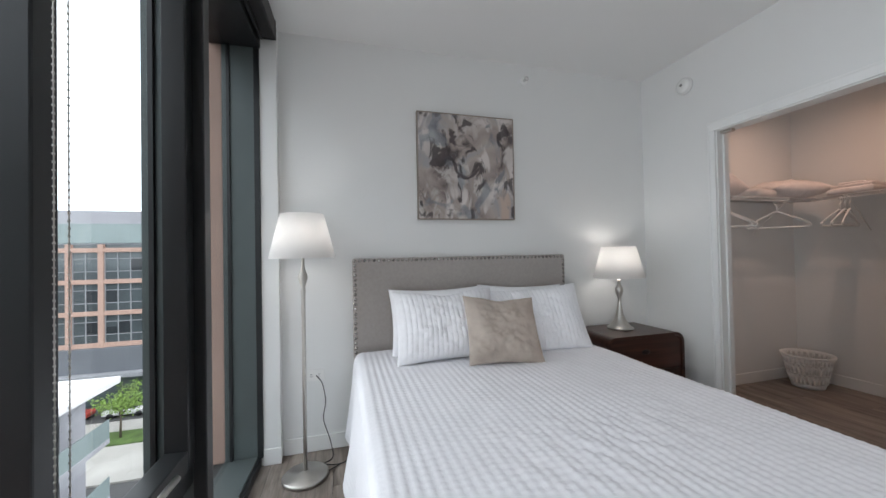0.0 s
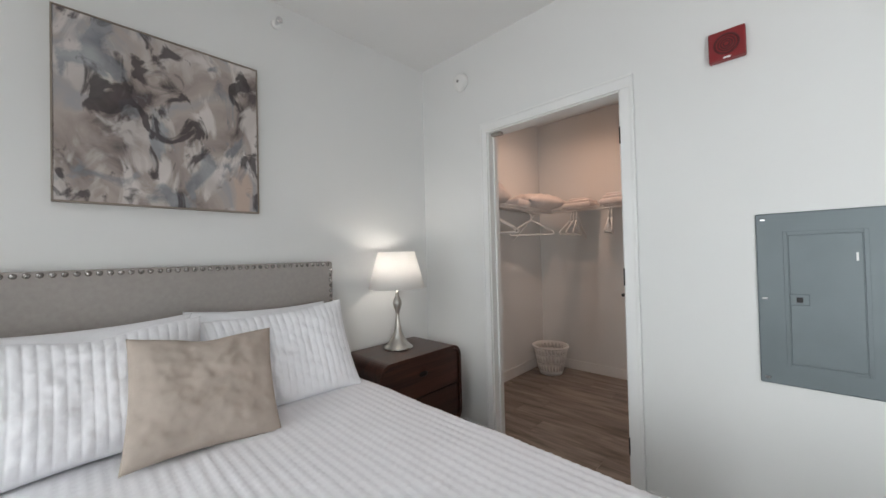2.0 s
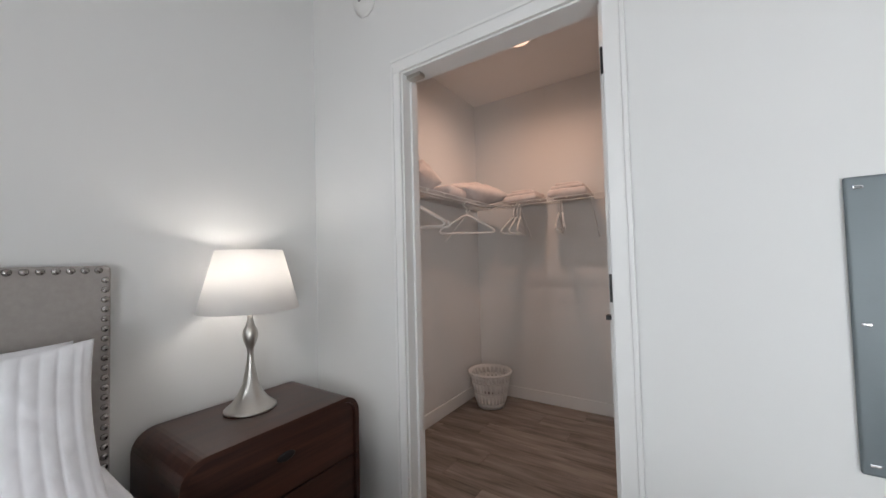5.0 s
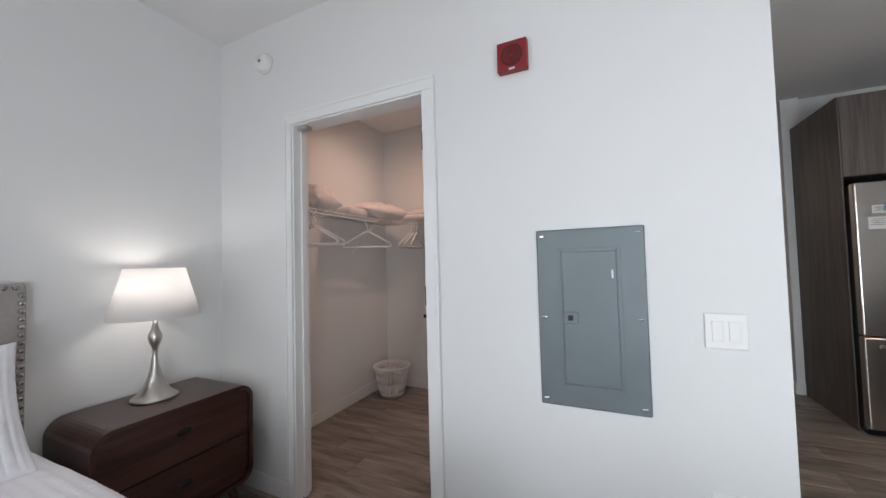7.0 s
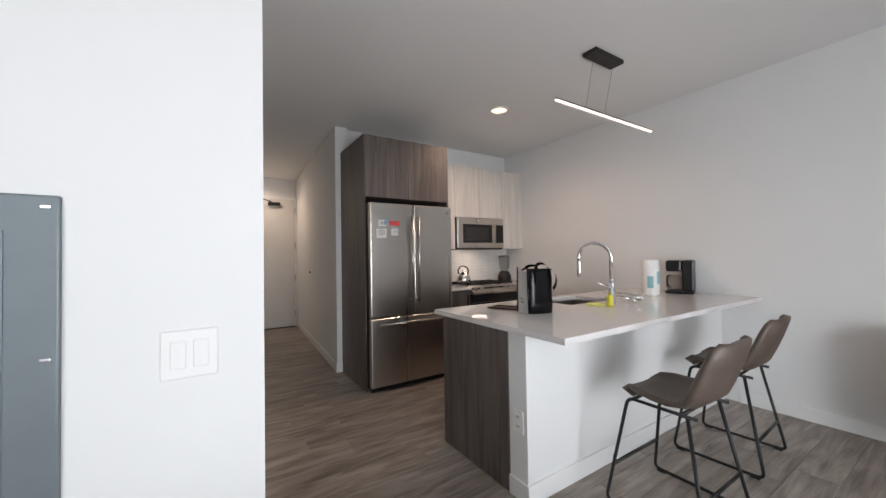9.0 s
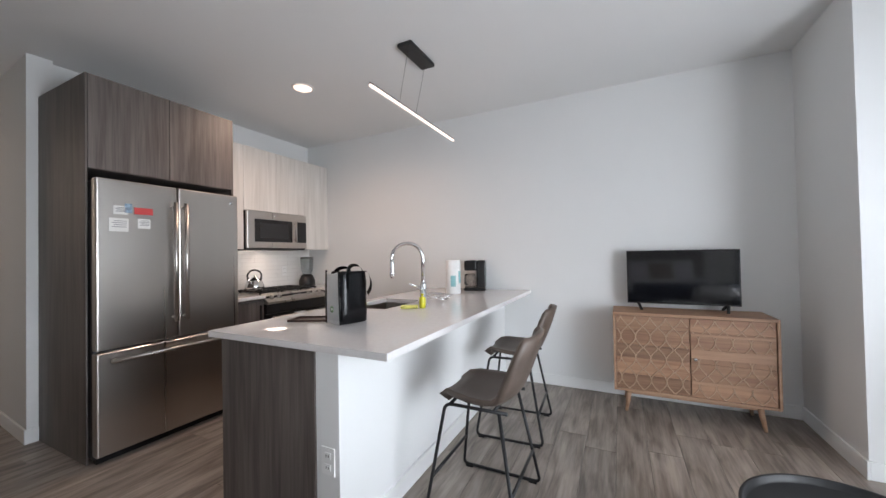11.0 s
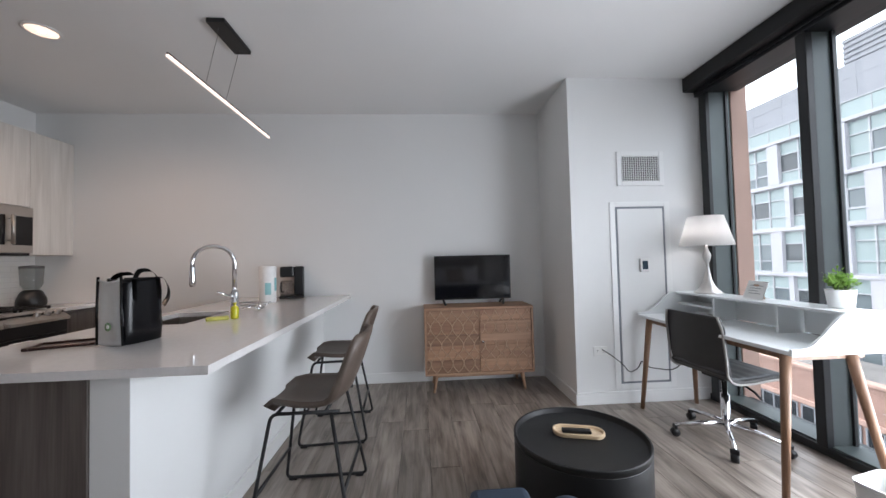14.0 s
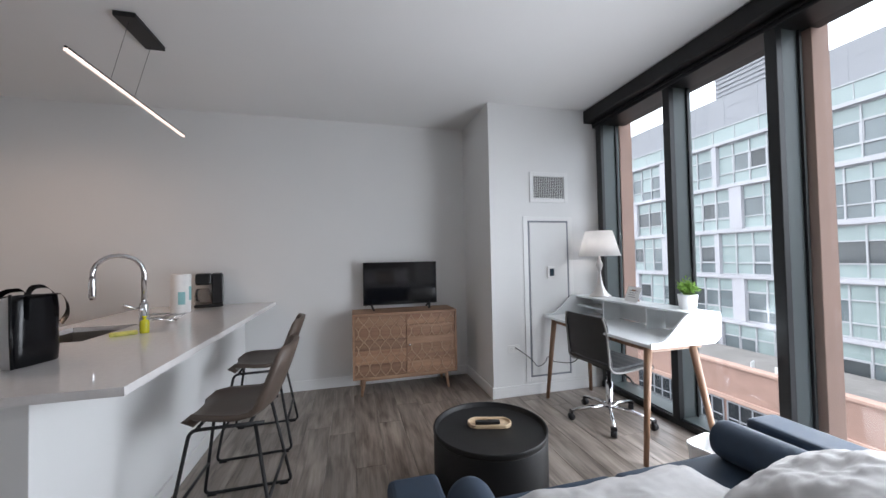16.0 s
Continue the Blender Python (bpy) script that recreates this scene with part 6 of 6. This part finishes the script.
# ---------- sofa ----------
sf = thing("sofa", (1.14, -0.43, 0), "navy blue two-seat sofa with bolsters", "sofa", 180)
part("seat_base", boxes((-0.72, 0.72, -0.38, 0.40, 0.14, 0.32), bevel=0.02, seg=3), M_BLUE, sf)
for _x0, _x1 in ((-0.66, -0.003), (0.003, 0.66)):
    part("seat_cushion", boxes((_x0, _x1, -0.22, 0.43, 0.32, 0.45), bevel=0.035, seg=4), M_BLUE, sf)
part("backrest", boxes((-0.72, 0.72, -0.41, -0.22, 0.14, 0.74), bevel=0.04, seg=4), M_BLUE, sf)
part("armrest", boxes((-0.86, -0.69, -0.41, 0.42, 0.12, 0.572), bevel=0.022, seg=3), M_BLUE, sf)
part("armrest", boxes((0.69, 0.86, -0.41, 0.42, 0.12, 0.572), bevel=0.022, seg=3), M_BLUE, sf)
for _x in (-0.78, 0.78):
    for _y in (-0.33, 0.35):
        part("leg", tube([(_x, _y, 0.12), (_x * 1.02, _y * 1.04, 0)], 0.022, r2=0.014, steps=12), M_OAK, sf)
_bol = lathe([(0, -0.30), (0.05, -0.30), (0.07, -0.285), (0.077, -0.26), (0.077, 0.26), (0.07, 0.285), (0.05, 0.30), (0, 0.30)], 36)
bo = part("bolster", _bol, M_BLUE)
bo.matrix_basis = pose(1.745, -0.50, 0.505, 90, 0, 0)
tagged(bo, "navy cylindrical bolster cushion on the sofa", "bolster", "sofa bolsters")
copy_thing(bo, pose(0.605, -0.53, 0.527, 90, 0, 4))


def throw_sheet(x0, x1, y0, y1, height, seed):
    bm = bmesh.new()
    g = []
    n, m = 60, 50
    for j in range(m + 1):
        row = []
        for i in range(n + 1):
            u, v = i / n, j / m
            x, y = x0 + (x1 - x0) * u, y0 + (y1 - y0) * v
            e = min(1, 8 * min(u, 1 - u)) * min(1, 8 * min(v, 1 - v))
            z = height(u, v) * (0.25 + 0.75 * math.sqrt(max(0, e))) + 0.018 * noise.noise((x * 6, y * 6, seed)) * e + 0.006 * noise.noise((x * 22, y * 22, seed))
            row.append(bm.verts.new((x + 0.03 * noise.noise((u * 4, v * 4, seed + 5)), y + 0.03 * noise.noise((u * 4, v * 4, seed + 9)), max(0.0, z))))
        g.append(row)
    for a, b in zip(g, g[1:]):
        for i in range(n):
            bm.faces.new((a[i], a[i + 1], b[i + 1], b[i])).smooth = True
    bmesh.ops.recalc_face_normals(bm, faces=bm.faces)
    bmesh.ops.solidify(bm, geom=bm.faces[:], thickness=0.012)
    return bm


tw_ = part("throw_blanket", throw_sheet(-0.36, 0.40, -0.30, 0.24, lambda u, v: 0.035 + 0.02 * math.sin(u * 3), 2.0), M_THROW)
tw_.matrix_basis = pose(1.20, -0.49, 0.452)
tagged(tw_, "soft grey throw blanket rumpled over the seat", "blanket")
cushion("sofa_pillow", "large soft grey pillow slumped on the sofa", pose(0.80, -0.34, 0.585, -66, 0, 10), M_THROW, w=0.62, h=0.45, t=0.24, seed=41)
wb = thing("waste_bin", (0.27, -1.13, 0), "small white plastic waste bin beside the sofa", "waste bin", 12)
_bm = bmesh.new()
_ro = rounded_outline(-0.11, 0.11, -0.09, 0.09, 0.04)
_rings = [[_bm.verts.new((x * k, y * k, z)) for x, y in _ro] for k, z in ((0.80, 0), (0.82, 0.006), (1.0, 0.27), (1.04, 0.275), (1.04, 0.29), (0.97, 0.29), (0.80, 0.02))]
for a, b in zip(_rings, _rings[1:]):
    for i in range(len(a)):
        _bm.faces.new((a[i], a[(i + 1) % len(a)], b[(i + 1) % len(a)], b[i]))
_bm.faces.new(_rings[0][::-1])
_bm.faces.new(_rings[-1])
part("bin_body", _bm, M_WHITE, wb)

# ---------- outside ----------
GZ = -16.0
ground = solid("ground", boxes((-900, 900, -900, 900, GZ - 1, GZ)), mat("asphalt", (0.06, 0.06, 0.062), 0.9, vary=0.2, scale=0.2), "grey city ground", "ground")
solid("pavement", boxes((-90, -8, 34, 46.5, GZ, GZ + 0.15)), mat("concrete", (0.36, 0.35, 0.33), 0.9, vary=0.15, scale=0.3), "pale concrete pavement", "pavement")
solid("grass_verge", boxes((-60, -10, 40.5, 43.5, GZ + 0.15, GZ + 0.25)), mat("grass", (0.07, 0.12, 0.03), 0.95, vary=0.4, scale=1.5), "green grass verge", "grass", "stuff")
fin = thing("facade_fins", (-0.215, 0.05, 0), "terracotta facade fins outside the window", "facade", -WIN_A)
for _y in (2.765, 1.24, 0.36, -1.13, -2.66):
    part("fin", boxes((-0.335, -0.197, _y - 0.03, _y + 0.03, -3, 6), bevel=0.004), M_TERRA, fin)
part("slab_edge", boxes((-0.30, 0.0, -3.6, 3.1, -0.30, -0.004)), M_FRAME, fin)
part("slab_edge", boxes((-0.30, 0.0, -3.6, 3.1, H + 0.002, H + 0.3)), M_FRAME, fin)

M_WPANEL = mat("white_cladding", (0.34, 0.34, 0.37), 0.6, vary=0.05, scale=0.4)
M_GREYCLAD = mat("grey_cladding", (0.27, 0.28, 0.30), 0.6, vary=0.06, scale=0.5)
M_FGLASS = mat("facade_glass", (0.075, 0.092, 0.10), 0.06, vary=0.3, scale=0.15)
M_TGLASS = mat("pale_spandrel", (0.23, 0.285, 0.285), 0.18, vary=0.12, scale=0.25)
M_FDARK = mat("facade_dark_glass", (0.03, 0.035, 0.04), 0.05, vary=0.3, scale=0.2)
M_ALU = mat("facade_aluminium", (0.32, 0.33, 0.35), 0.45, 0.3)

ob_ = thing("office_building", (-28.5, -22, GZ), "white panelled office building with glass bays", "building")
TOPZ = 10.7 - GZ
part("wall", boxes((-14, -0.35, -34, 20, 0, TOPZ + 1.2)), M_GREYCLAD, ob_, "grey core wall")
part("roof", boxes((-14, -1.6, -34, 20, TOPZ + 1.2, TOPZ + 4.4)), M_GREYCLAD, ob_, "grey parapet screen")
part("roof_rail", boxes(*[(-2.0, -1.92, -34 + 1.5 * k, -33.94 + 1.5 * k, TOPZ + 4.4, TOPZ + 5.9) for k in range(14)], *[(-2.0, -1.94, -34, -13, TOPZ + 4.75 + 0.36 * k, TOPZ + 4.83 + 0.36 * k) for k in range(4)]), M_ALU, ob_, "rooftop rail")
part("louvre_screen", boxes((-5, -2.6, -3, 1.5, TOPZ + 4.4, TOPZ + 6.8), *[(-2.6, -2.5, -3, 1.5, TOPZ + 4.5 + 0.4 * k, TOPZ + 4.72 + 0.4 * k) for k in range(6)]), M_GREYCLAD, ob_)
FH, BAY = 3.75, 5.4
M_OPANEL = mat("office_white_panel", (0.43, 0.43, 0.46), 0.55, vary=0.05, scale=0.4)
M_OFRAME = mat("office_window_frame", (0.42, 0.43, 0.45), 0.45, 0.2)
M_OPALE = mat("office_frosted_pane", (0.30, 0.37, 0.365), 0.25, vary=0.12, scale=0.3)
M_OCLEAR = mat("office_clear_pane", (0.15, 0.18, 0.19), 0.07, vary=0.3, scale=0.2)
M_ODARK = mat("office_dark_pane", (0.075, 0.085, 0.09), 0.05, vary=0.3, scale=0.2)
part("parapet_glass", boxes((-0.28, -0.22, -34, 20, TOPZ + 0.02, TOPZ + 1.15)), M_OPALE, ob_, "pale glass parapet")
part("parapet_joints", boxes(*[(-0.215, -0.18, -34 + 1.8 * k, -33.95 + 1.8 * k, TOPZ, TOPZ + 1.15) for k in range(30)], (-0.24, -0.14, -34, 20, TOPZ + 1.15, TOPZ + 1.22)), M_OFRAME, ob_)
part("screen_joints", boxes(*[(-1.599, -1.58, -34 + 2.7 * k, -33.96 + 2.7 * k, TOPZ + 1.2, TOPZ + 4.4) for k in range(20)], (-1.599, -1.58, -34, 20, TOPZ + 2.28, TOPZ + 2.32), (-1.599, -1.58, -34, 20, TOPZ + 3.34, TOPZ + 3.38)), M_ALU, ob_)
for fl_ in range(7):
    z0 = TOPZ - FH * (fl_ + 1)
    part("slab_band", boxes((-0.35, 0.10, -34, 20, z0 + FH - 0.30, z0 + FH - 0.03), bevel=0.02), M_OPANEL, ob_, "white slab band")
    part("shadow_joint", boxes((-0.35, -0.02, -34, 20, z0 + FH - 0.03, z0 + FH)), M_ALU, ob_)
    for b in range(10):
        y0 = -34 + BAY * b + (0.0 if fl_ % 2 == 0 else 1.35)
        pw = 0.95 if (b + fl_) % 2 else 0.40
        part("pier", boxes((-0.35, 0.05, y0, y0 + pw, z0, z0 + FH - 0.30), bevel=0.01), M_OPANEL, ob_)
        ya, yb = y0 + pw, y0 + BAY
        win = part("window", boxes((-0.34, -0.25, ya, yb, z0, z0 + FH - 0.30)), M_OPALE, ob_)
        n_ = 4 if pw < 0.6 else 3
        step = (yb - ya) / n_
        bm = bmesh.new()
        for k in range(n_ + 1):
            box(bm, -0.25, -0.13, ya + step * k - 0.045, ya + step * k + 0.045, z0, z0 + FH - 0.30)
        for zz in (0.05, 0.95, 2.40, FH - 0.34):
            box(bm, -0.25, -0.14, ya, yb, z0 + zz - 0.04, z0 + zz + 0.04)
        part("frame", bm, M_OFRAME, win)
        rq = random.Random(fl_ * 31 + b)
        for k in range(n_):
            if rq.random() < 0.72:
                pa, pb = ya + step * k + 0.05, ya + step * (k + 1) - 0.05
                part("pane", boxes((-0.25, -0.235, pa, pb, z0 + 0.99, z0 + 2.36)), M_OCLEAR if rq.random() < 0.62 else M_ODARK, win)
                if rq.random() < 0.55:
                    part("sash", boxes((-0.234, -0.16, pa, pa + 0.06, z0 + 0.99, z0 + 2.36), (-0.234, -0.16, pb - 0.06, pb, z0 + 0.99, z0 + 2.36), (-0.234, -0.16, pa + 0.06, pb - 0.06, z0 + 0.99, z0 + 1.05), (-0.234, -0.16, pa + 0.06, pb - 0.06, z0 + 2.30, z0 + 2.36)), M_OFRAME, win)
            if rq.random() < 0.4:
                part("pane", boxes((-0.25, -0.238, ya + step * k + 0.05, ya + step * (k + 1) - 0.05, z0 + 0.09, z0 + 0.91)), M_OCLEAR, win)

br = thing("brick_annex", (-20, -18, GZ), "low terracotta brick building with roof terrace", "building")
M_BRICKFAR = mat("brick_far", (0.33, 0.21, 0.17), 0.85, vary=0.12, scale=1.5)
part("wall", boxes((-8, 0, -30, 24, 0, 9.5)), M_BRICKFAR, br)
part("roof", boxes((-8, -0.4, -30, 24, 9.5, 9.56)), mat("roof_paver", (0.22, 0.21, 0.20), 0.9, vary=0.15, scale=1.0), br, "grey terrace paving")
part("parapet", boxes((-0.4, 0.0, -30, 24, 9.5, 10.38)), M_BRICKFAR, br)
part("coping", boxes((-0.5, 0.1, -30.2, 24.2, 10.38, 10.55), bevel=0.03), M_TERRA, br, "pale terracotta coping")
part("floor_band", boxes((0.0, 0.12, -30, 24, 8.35, 8.62), bevel=0.02), M_TERRA, br)
for k in range(17):
    w_ = part("window", boxes((-0.05, 0.04, -29 + 3.05 * k, -26.2 + 3.05 * k, 5.3, 8.3)), M_FDARK, br)
    part("frame", boxes(*[(0.04, 0.10, -29 + 3.05 * k + 0.7 * j - 0.03, -29 + 3.05 * k + 0.7 * j + 0.03, 5.3, 8.3) for j in range(5)], *[(0.04, 0.10, -29 + 3.05 * k, -26.2 + 3.05 * k, z - 0.03, z + 0.03) for z in (5.33, 6.3, 7.3, 8.27)]), M_GREYCLAD, w_)
tc_ = thing("terrace_chair", (-21.8, -16.6, GZ + 9.56), "white outdoor chair on the roof terrace", "chair", 20, "terrace chairs")
M_OUTWHITE = mat("outdoor_white", (0.70, 0.70, 0.70), 0.6)
part("seat", boxes((-0.28, 0.28, -0.26, 0.26, 0.40, 0.47), bevel=0.02), M_OUTWHITE, tc_)
part("backrest", boxes((-0.28, 0.28, 0.22, 0.28, 0.47, 0.95), bevel=0.02), M_OUTWHITE, tc_)
for _x in (-0.25, 0.25):
    for _y in (-0.23, 0.24):
        part("leg", tube([(_x, _y, 0.40), (_x * 1.1, _y * 1.1, 0)], 0.025, steps=8), M_OUTWHITE, tc_)
for _m in (pose(-21.6, -15.0, GZ + 9.56, 0, 0, 70), pose(-22.2, -13.8, GZ + 9.56, 0, 0, -40)):
    copy_thing(tc_, _m)

tb = thing("terracotta_building", (-38, 52, GZ), "terracotta framed office building across the street", "building")
part("wall", boxes((-30, 24, 0.4, 20, 0, 19.2)), M_FGLASS, tb, "dark glass wall")
part("penthouse", boxes((-30, 24, 2.0, 18, 19.2, 23.4)), M_WPANEL, tb, "white penthouse")
part("penthouse_glass", boxes((-30, 14, 1.9, 2.0, 19.4, 21.8)), M_TGLASS, tb)
COLS = sorted([7.53 - 7.6 * k for k in range(-2, 5)] + [10.65 - 7.6 * k for k in range(-2, 6)])
for k in range(4):
    part("floor_band", boxes((-30, 24, 0.0, 0.4, 7.25 + 3.75 * k - 0.26, 7.25 + 3.75 * k + 0.26), bevel=0.02), M_TERRA, tb)
for a, b in zip(COLS, COLS[1:]):
    for k in range(3):
        z0, z1 = 7.51 + 3.75 * k, 10.74 + 3.75 * k
        win = part("window", boxes((a + 0.3, b - 0.3, 0.25, 0.39, z0, z1)), M_FGLASS, tb)
        m = 2 if b - a < 4 else 3
        bm = bmesh.new()
        for q in range(m + 1):
            xx = a + 0.34 + (b - a - 0.68) * q / m
            box(bm, xx - 0.05, xx + 0.05, 0.16, 0.25, z0, z1)
        box(bm, a + 0.3, b - 0.3, 0.17, 0.25, z0 + 0.9, z0 + 1.0)
        box(bm, a + 0.3, b - 0.3, 0.17, 0.25, z1 - 0.8, z1 - 0.72)
        part("frame", bm, M_GREYCLAD, win)
        rq = random.Random(int(a * 10) + k * 7)
        for q in range(m):
            xa, xb = a + 0.39 + (b - a - 0.68) * q / m, a + 0.29 + (b - a - 0.68) * (q + 1) / m
            part("pane", boxes((xa, xb, 0.22, 0.25, z0 + 1.0, z1 - (0.8 if rq.random() < 0.6 else 1.4))), M_FGLASS if rq.random() < 0.7 else M_FDARK, win)
for x in COLS:
    part("column", boxes((x - 0.27, x + 0.27, -0.06, 0.4, 3.0, 19.2), bevel=0.02), M_TERRA, tb)
part("lower_wall", boxes((-30, 24, -0.3, 0.4, 3.6, 6.95), bevel=0.05), mat("slate_cladding", (0.13, 0.14, 0.16), 0.6, vary=0.1, scale=0.5), tb, "slate grey lower wall")
part("canopy", boxes((-30, 24, -1.5, -0.3, 3.6, 4.1), bevel=0.05), M_GREYCLAD, tb)

wbd = thing("white_apartment_block", (-13.2, 16, GZ), "low white apartment block with glass balconies", "building")
part("wall", boxes((-16, 0, -6, 8.3, 0, 10.4)), M_WPANEL, wbd)
part("roof", boxes((-16.4, 1.4, -6.4, 8.7, 10.4, 10.75), bevel=0.04), mat("white_roof", (0.75, 0.75, 0.76), 0.7), wbd)
for k in range(3):
    bq = part("balcony", boxes((0, 1.5, -5 + 0.5, 7.5, 1.6 + 3 * k, 1.85 + 3 * k), bevel=0.02), M_WPANEL, wbd)
    part("balustrade", boxes((1.44, 1.48, -4.5, 7.5, 1.85 + 3 * k, 2.85 + 3 * k)), M_TGLASS, bq)
    for j in range(4):
        part("window", boxes((-0.02, 0.04, -4.6 + 3 * j, -2.6 + 3 * j, 1.9 + 3 * k, 4.1 + 3 * k)), M_FDARK, wbd)


def tree(place, seed, height):
    rg_ = random.Random(seed)
    o = thing("street_tree", place, "young street tree in fresh green leaf", "tree", 0, "street trees")
    bm = tube([(0, 0, 0), (0.03, 0.02, height * 0.3), (0.0, 0.05, height * 0.6)], 0.11, r2=0.06, steps=8)
    lf = bmesh.new()
    for k in range(16):
        a, z0 = rg_.uniform(0, 6.28), height * rg_.uniform(0.35, 0.6)
        tip = Vector((math.cos(a) * height * rg_.uniform(0.15, 0.42), math.sin(a) * height * rg_.uniform(0.15, 0.42), z0 + height * rg_.uniform(0.1, 0.4)))
        tube([(0, 0.04, z0), Vector((0, 0.04, z0)).lerp(tip, 0.5) + Vector((0, 0, 0.1)), tip], 0.04, bm, 5, 0.012)
        for j in range(95):
            p = Vector((0, 0, z0)).lerp(tip, rg_.uniform(0.35, 1.08)) + Vector((rg_.gauss(0, 0.32), rg_.gauss(0, 0.32), rg_.gauss(0, 0.26)))
            d = Vector((rg_.uniform(-1, 1), rg_.uniform(-1, 1), rg_.uniform(-1, 1))).normalized()
            e = d.orthogonal().normalized()
            s = rg_.uniform(0.06, 0.14)
            lf.faces.new([lf.verts.new(q) for q in (p - d * s, p + e * s * 0.6, p + d * s, p - e * s * 0.6)])
    part("trunk", bm, mat("bark", (0.10, 0.08, 0.06), 0.9), o)
    part("crown", lf, mat("spring_leaf", (0.16, 0.26, 0.05), 0.7, vary=0.3, scale=2), o, "fresh yellow-green leaves")
    return o


tree((-20.5, 42, GZ + 0.2), 3, 5.6)
tree((-27, 43, GZ + 0.2), 4, 5.0)


def parked_car(place, rz, colour):
    o = thing("parked_car", place, "parked car on the street below", "car", rz, "parked cars")
    bm = boxes((-2.1, 2.1, -0.85, 0.85, 0.3, 0.85), bevel=0.15)
    part("body", bm, mat("car_paint", colour, 0.25), o)
    part("cabin", boxes((-1.2, 1.0, -0.75, 0.75, 0.8, 1.4), bevel=0.22), M_FDARK, o)
    for x in (-1.3, 1.3):
        for y in (-0.8, 0.8):
            part("wheel", lathe([(0, -0.1), (0.32, -0.1), (0.32, 0.1), (0, 0.1)], 16), M_BLACK, o).matrix_basis = pose(x, y, 0.32, 90)


parked_car((-23, 48.5, GZ), 2, (0.6, 0.6, 0.62))
parked_car((-17.5, 49, GZ), 0, (0.05, 0.05, 0.06))
parked_car((-28.5, 48.6, GZ), 0, (0.35, 0.06, 0.05))

# ---------- floor planks and wall tiles ----------
def plank_mesh(x0, x1, y0, y1):
    c = 0.0015
    v = [(x0, y0, -0.012), (x1, y0, -0.012), (x1, y1, -0.012), (x0, y1, -0.012), (x0, y0, -c), (x1, y0, -c), (x1, y1, -c), (x0, y1, -c),
         (x0 + c, y0 + c, 0), (x1 - c, y0 + c, 0), (x1 - c, y1 - c, 0), (x0 + c, y1 - c, 0)]
    f = [(0, 1, 5, 4), (1, 2, 6, 5), (2, 3, 7, 6), (3, 0, 4, 7), (4, 5, 9, 8), (5, 6, 10, 9), (6, 7, 11, 10), (7, 4, 8, 11), (8, 9, 10, 11)]
    me = bpy.data.meshes.new("plank")
    me.from_pydata(v, [], f)
    me.materials.append(M_FLOOR)
    return me


rp = random.Random(8)
PW, PL = 0.182, 1.22
for r in range(51):
    x0 = -0.46 + r * PW
    lo, hi = (YS, YN) if x0 < 4.68 else (YS, YH) if x0 < XK - 0.1 else (-1.1, YH)
    y = lo - rp.uniform(0.1, 1.1)
    while y < hi:
        a, b = max(lo, y), min(hi, y + PL)
        if b - a > 0.02 and x0 < 8.9:
            o = new("plank", plank_mesh(-PW / 2 + 0.0006, PW / 2 - 0.0006, -(b - a) / 2 + 0.0006, (b - a) / 2 - 0.0006))
            o.location = (x0 + PW / 2, (a + b) / 2, 0)
            o.parent = floor
        y += PL

bs = thing("backsplash", (XK, 0, 0), "glossy white stacked tile backsplash", "backsplash")
bs["kind"] = "structure"
part("grout", boxes((-0.004, -0.001, YS + 0.003, -1.894, 0.892, 1.348)), mat("grout", (0.55, 0.54, 0.53), 0.9), bs)
M_TILE = mat("white_tile", (0.78, 0.77, 0.75), 0.12, vary=0.02, per_object=0.02)
for r in range(10):
    for c in range(6):
        y1 = -1.896 - c * 0.302 - (0.151 if r % 2 else 0)
        y0 = max(YS + 0.004, y1 - 0.3005)
        if y1 - y0 < 0.03:
            continue
        part("tile", boxes((-0.010, -0.004, y0, y1, 0.875 + r * 0.0473, 0.9208 + r * 0.0473), bevel=0.0012, seg=1), M_TILE, bs)
wall_outlet((XK - 0.011, -3.05, 1.09), -90, "white duplex outlet on the tiled backsplash", 0)
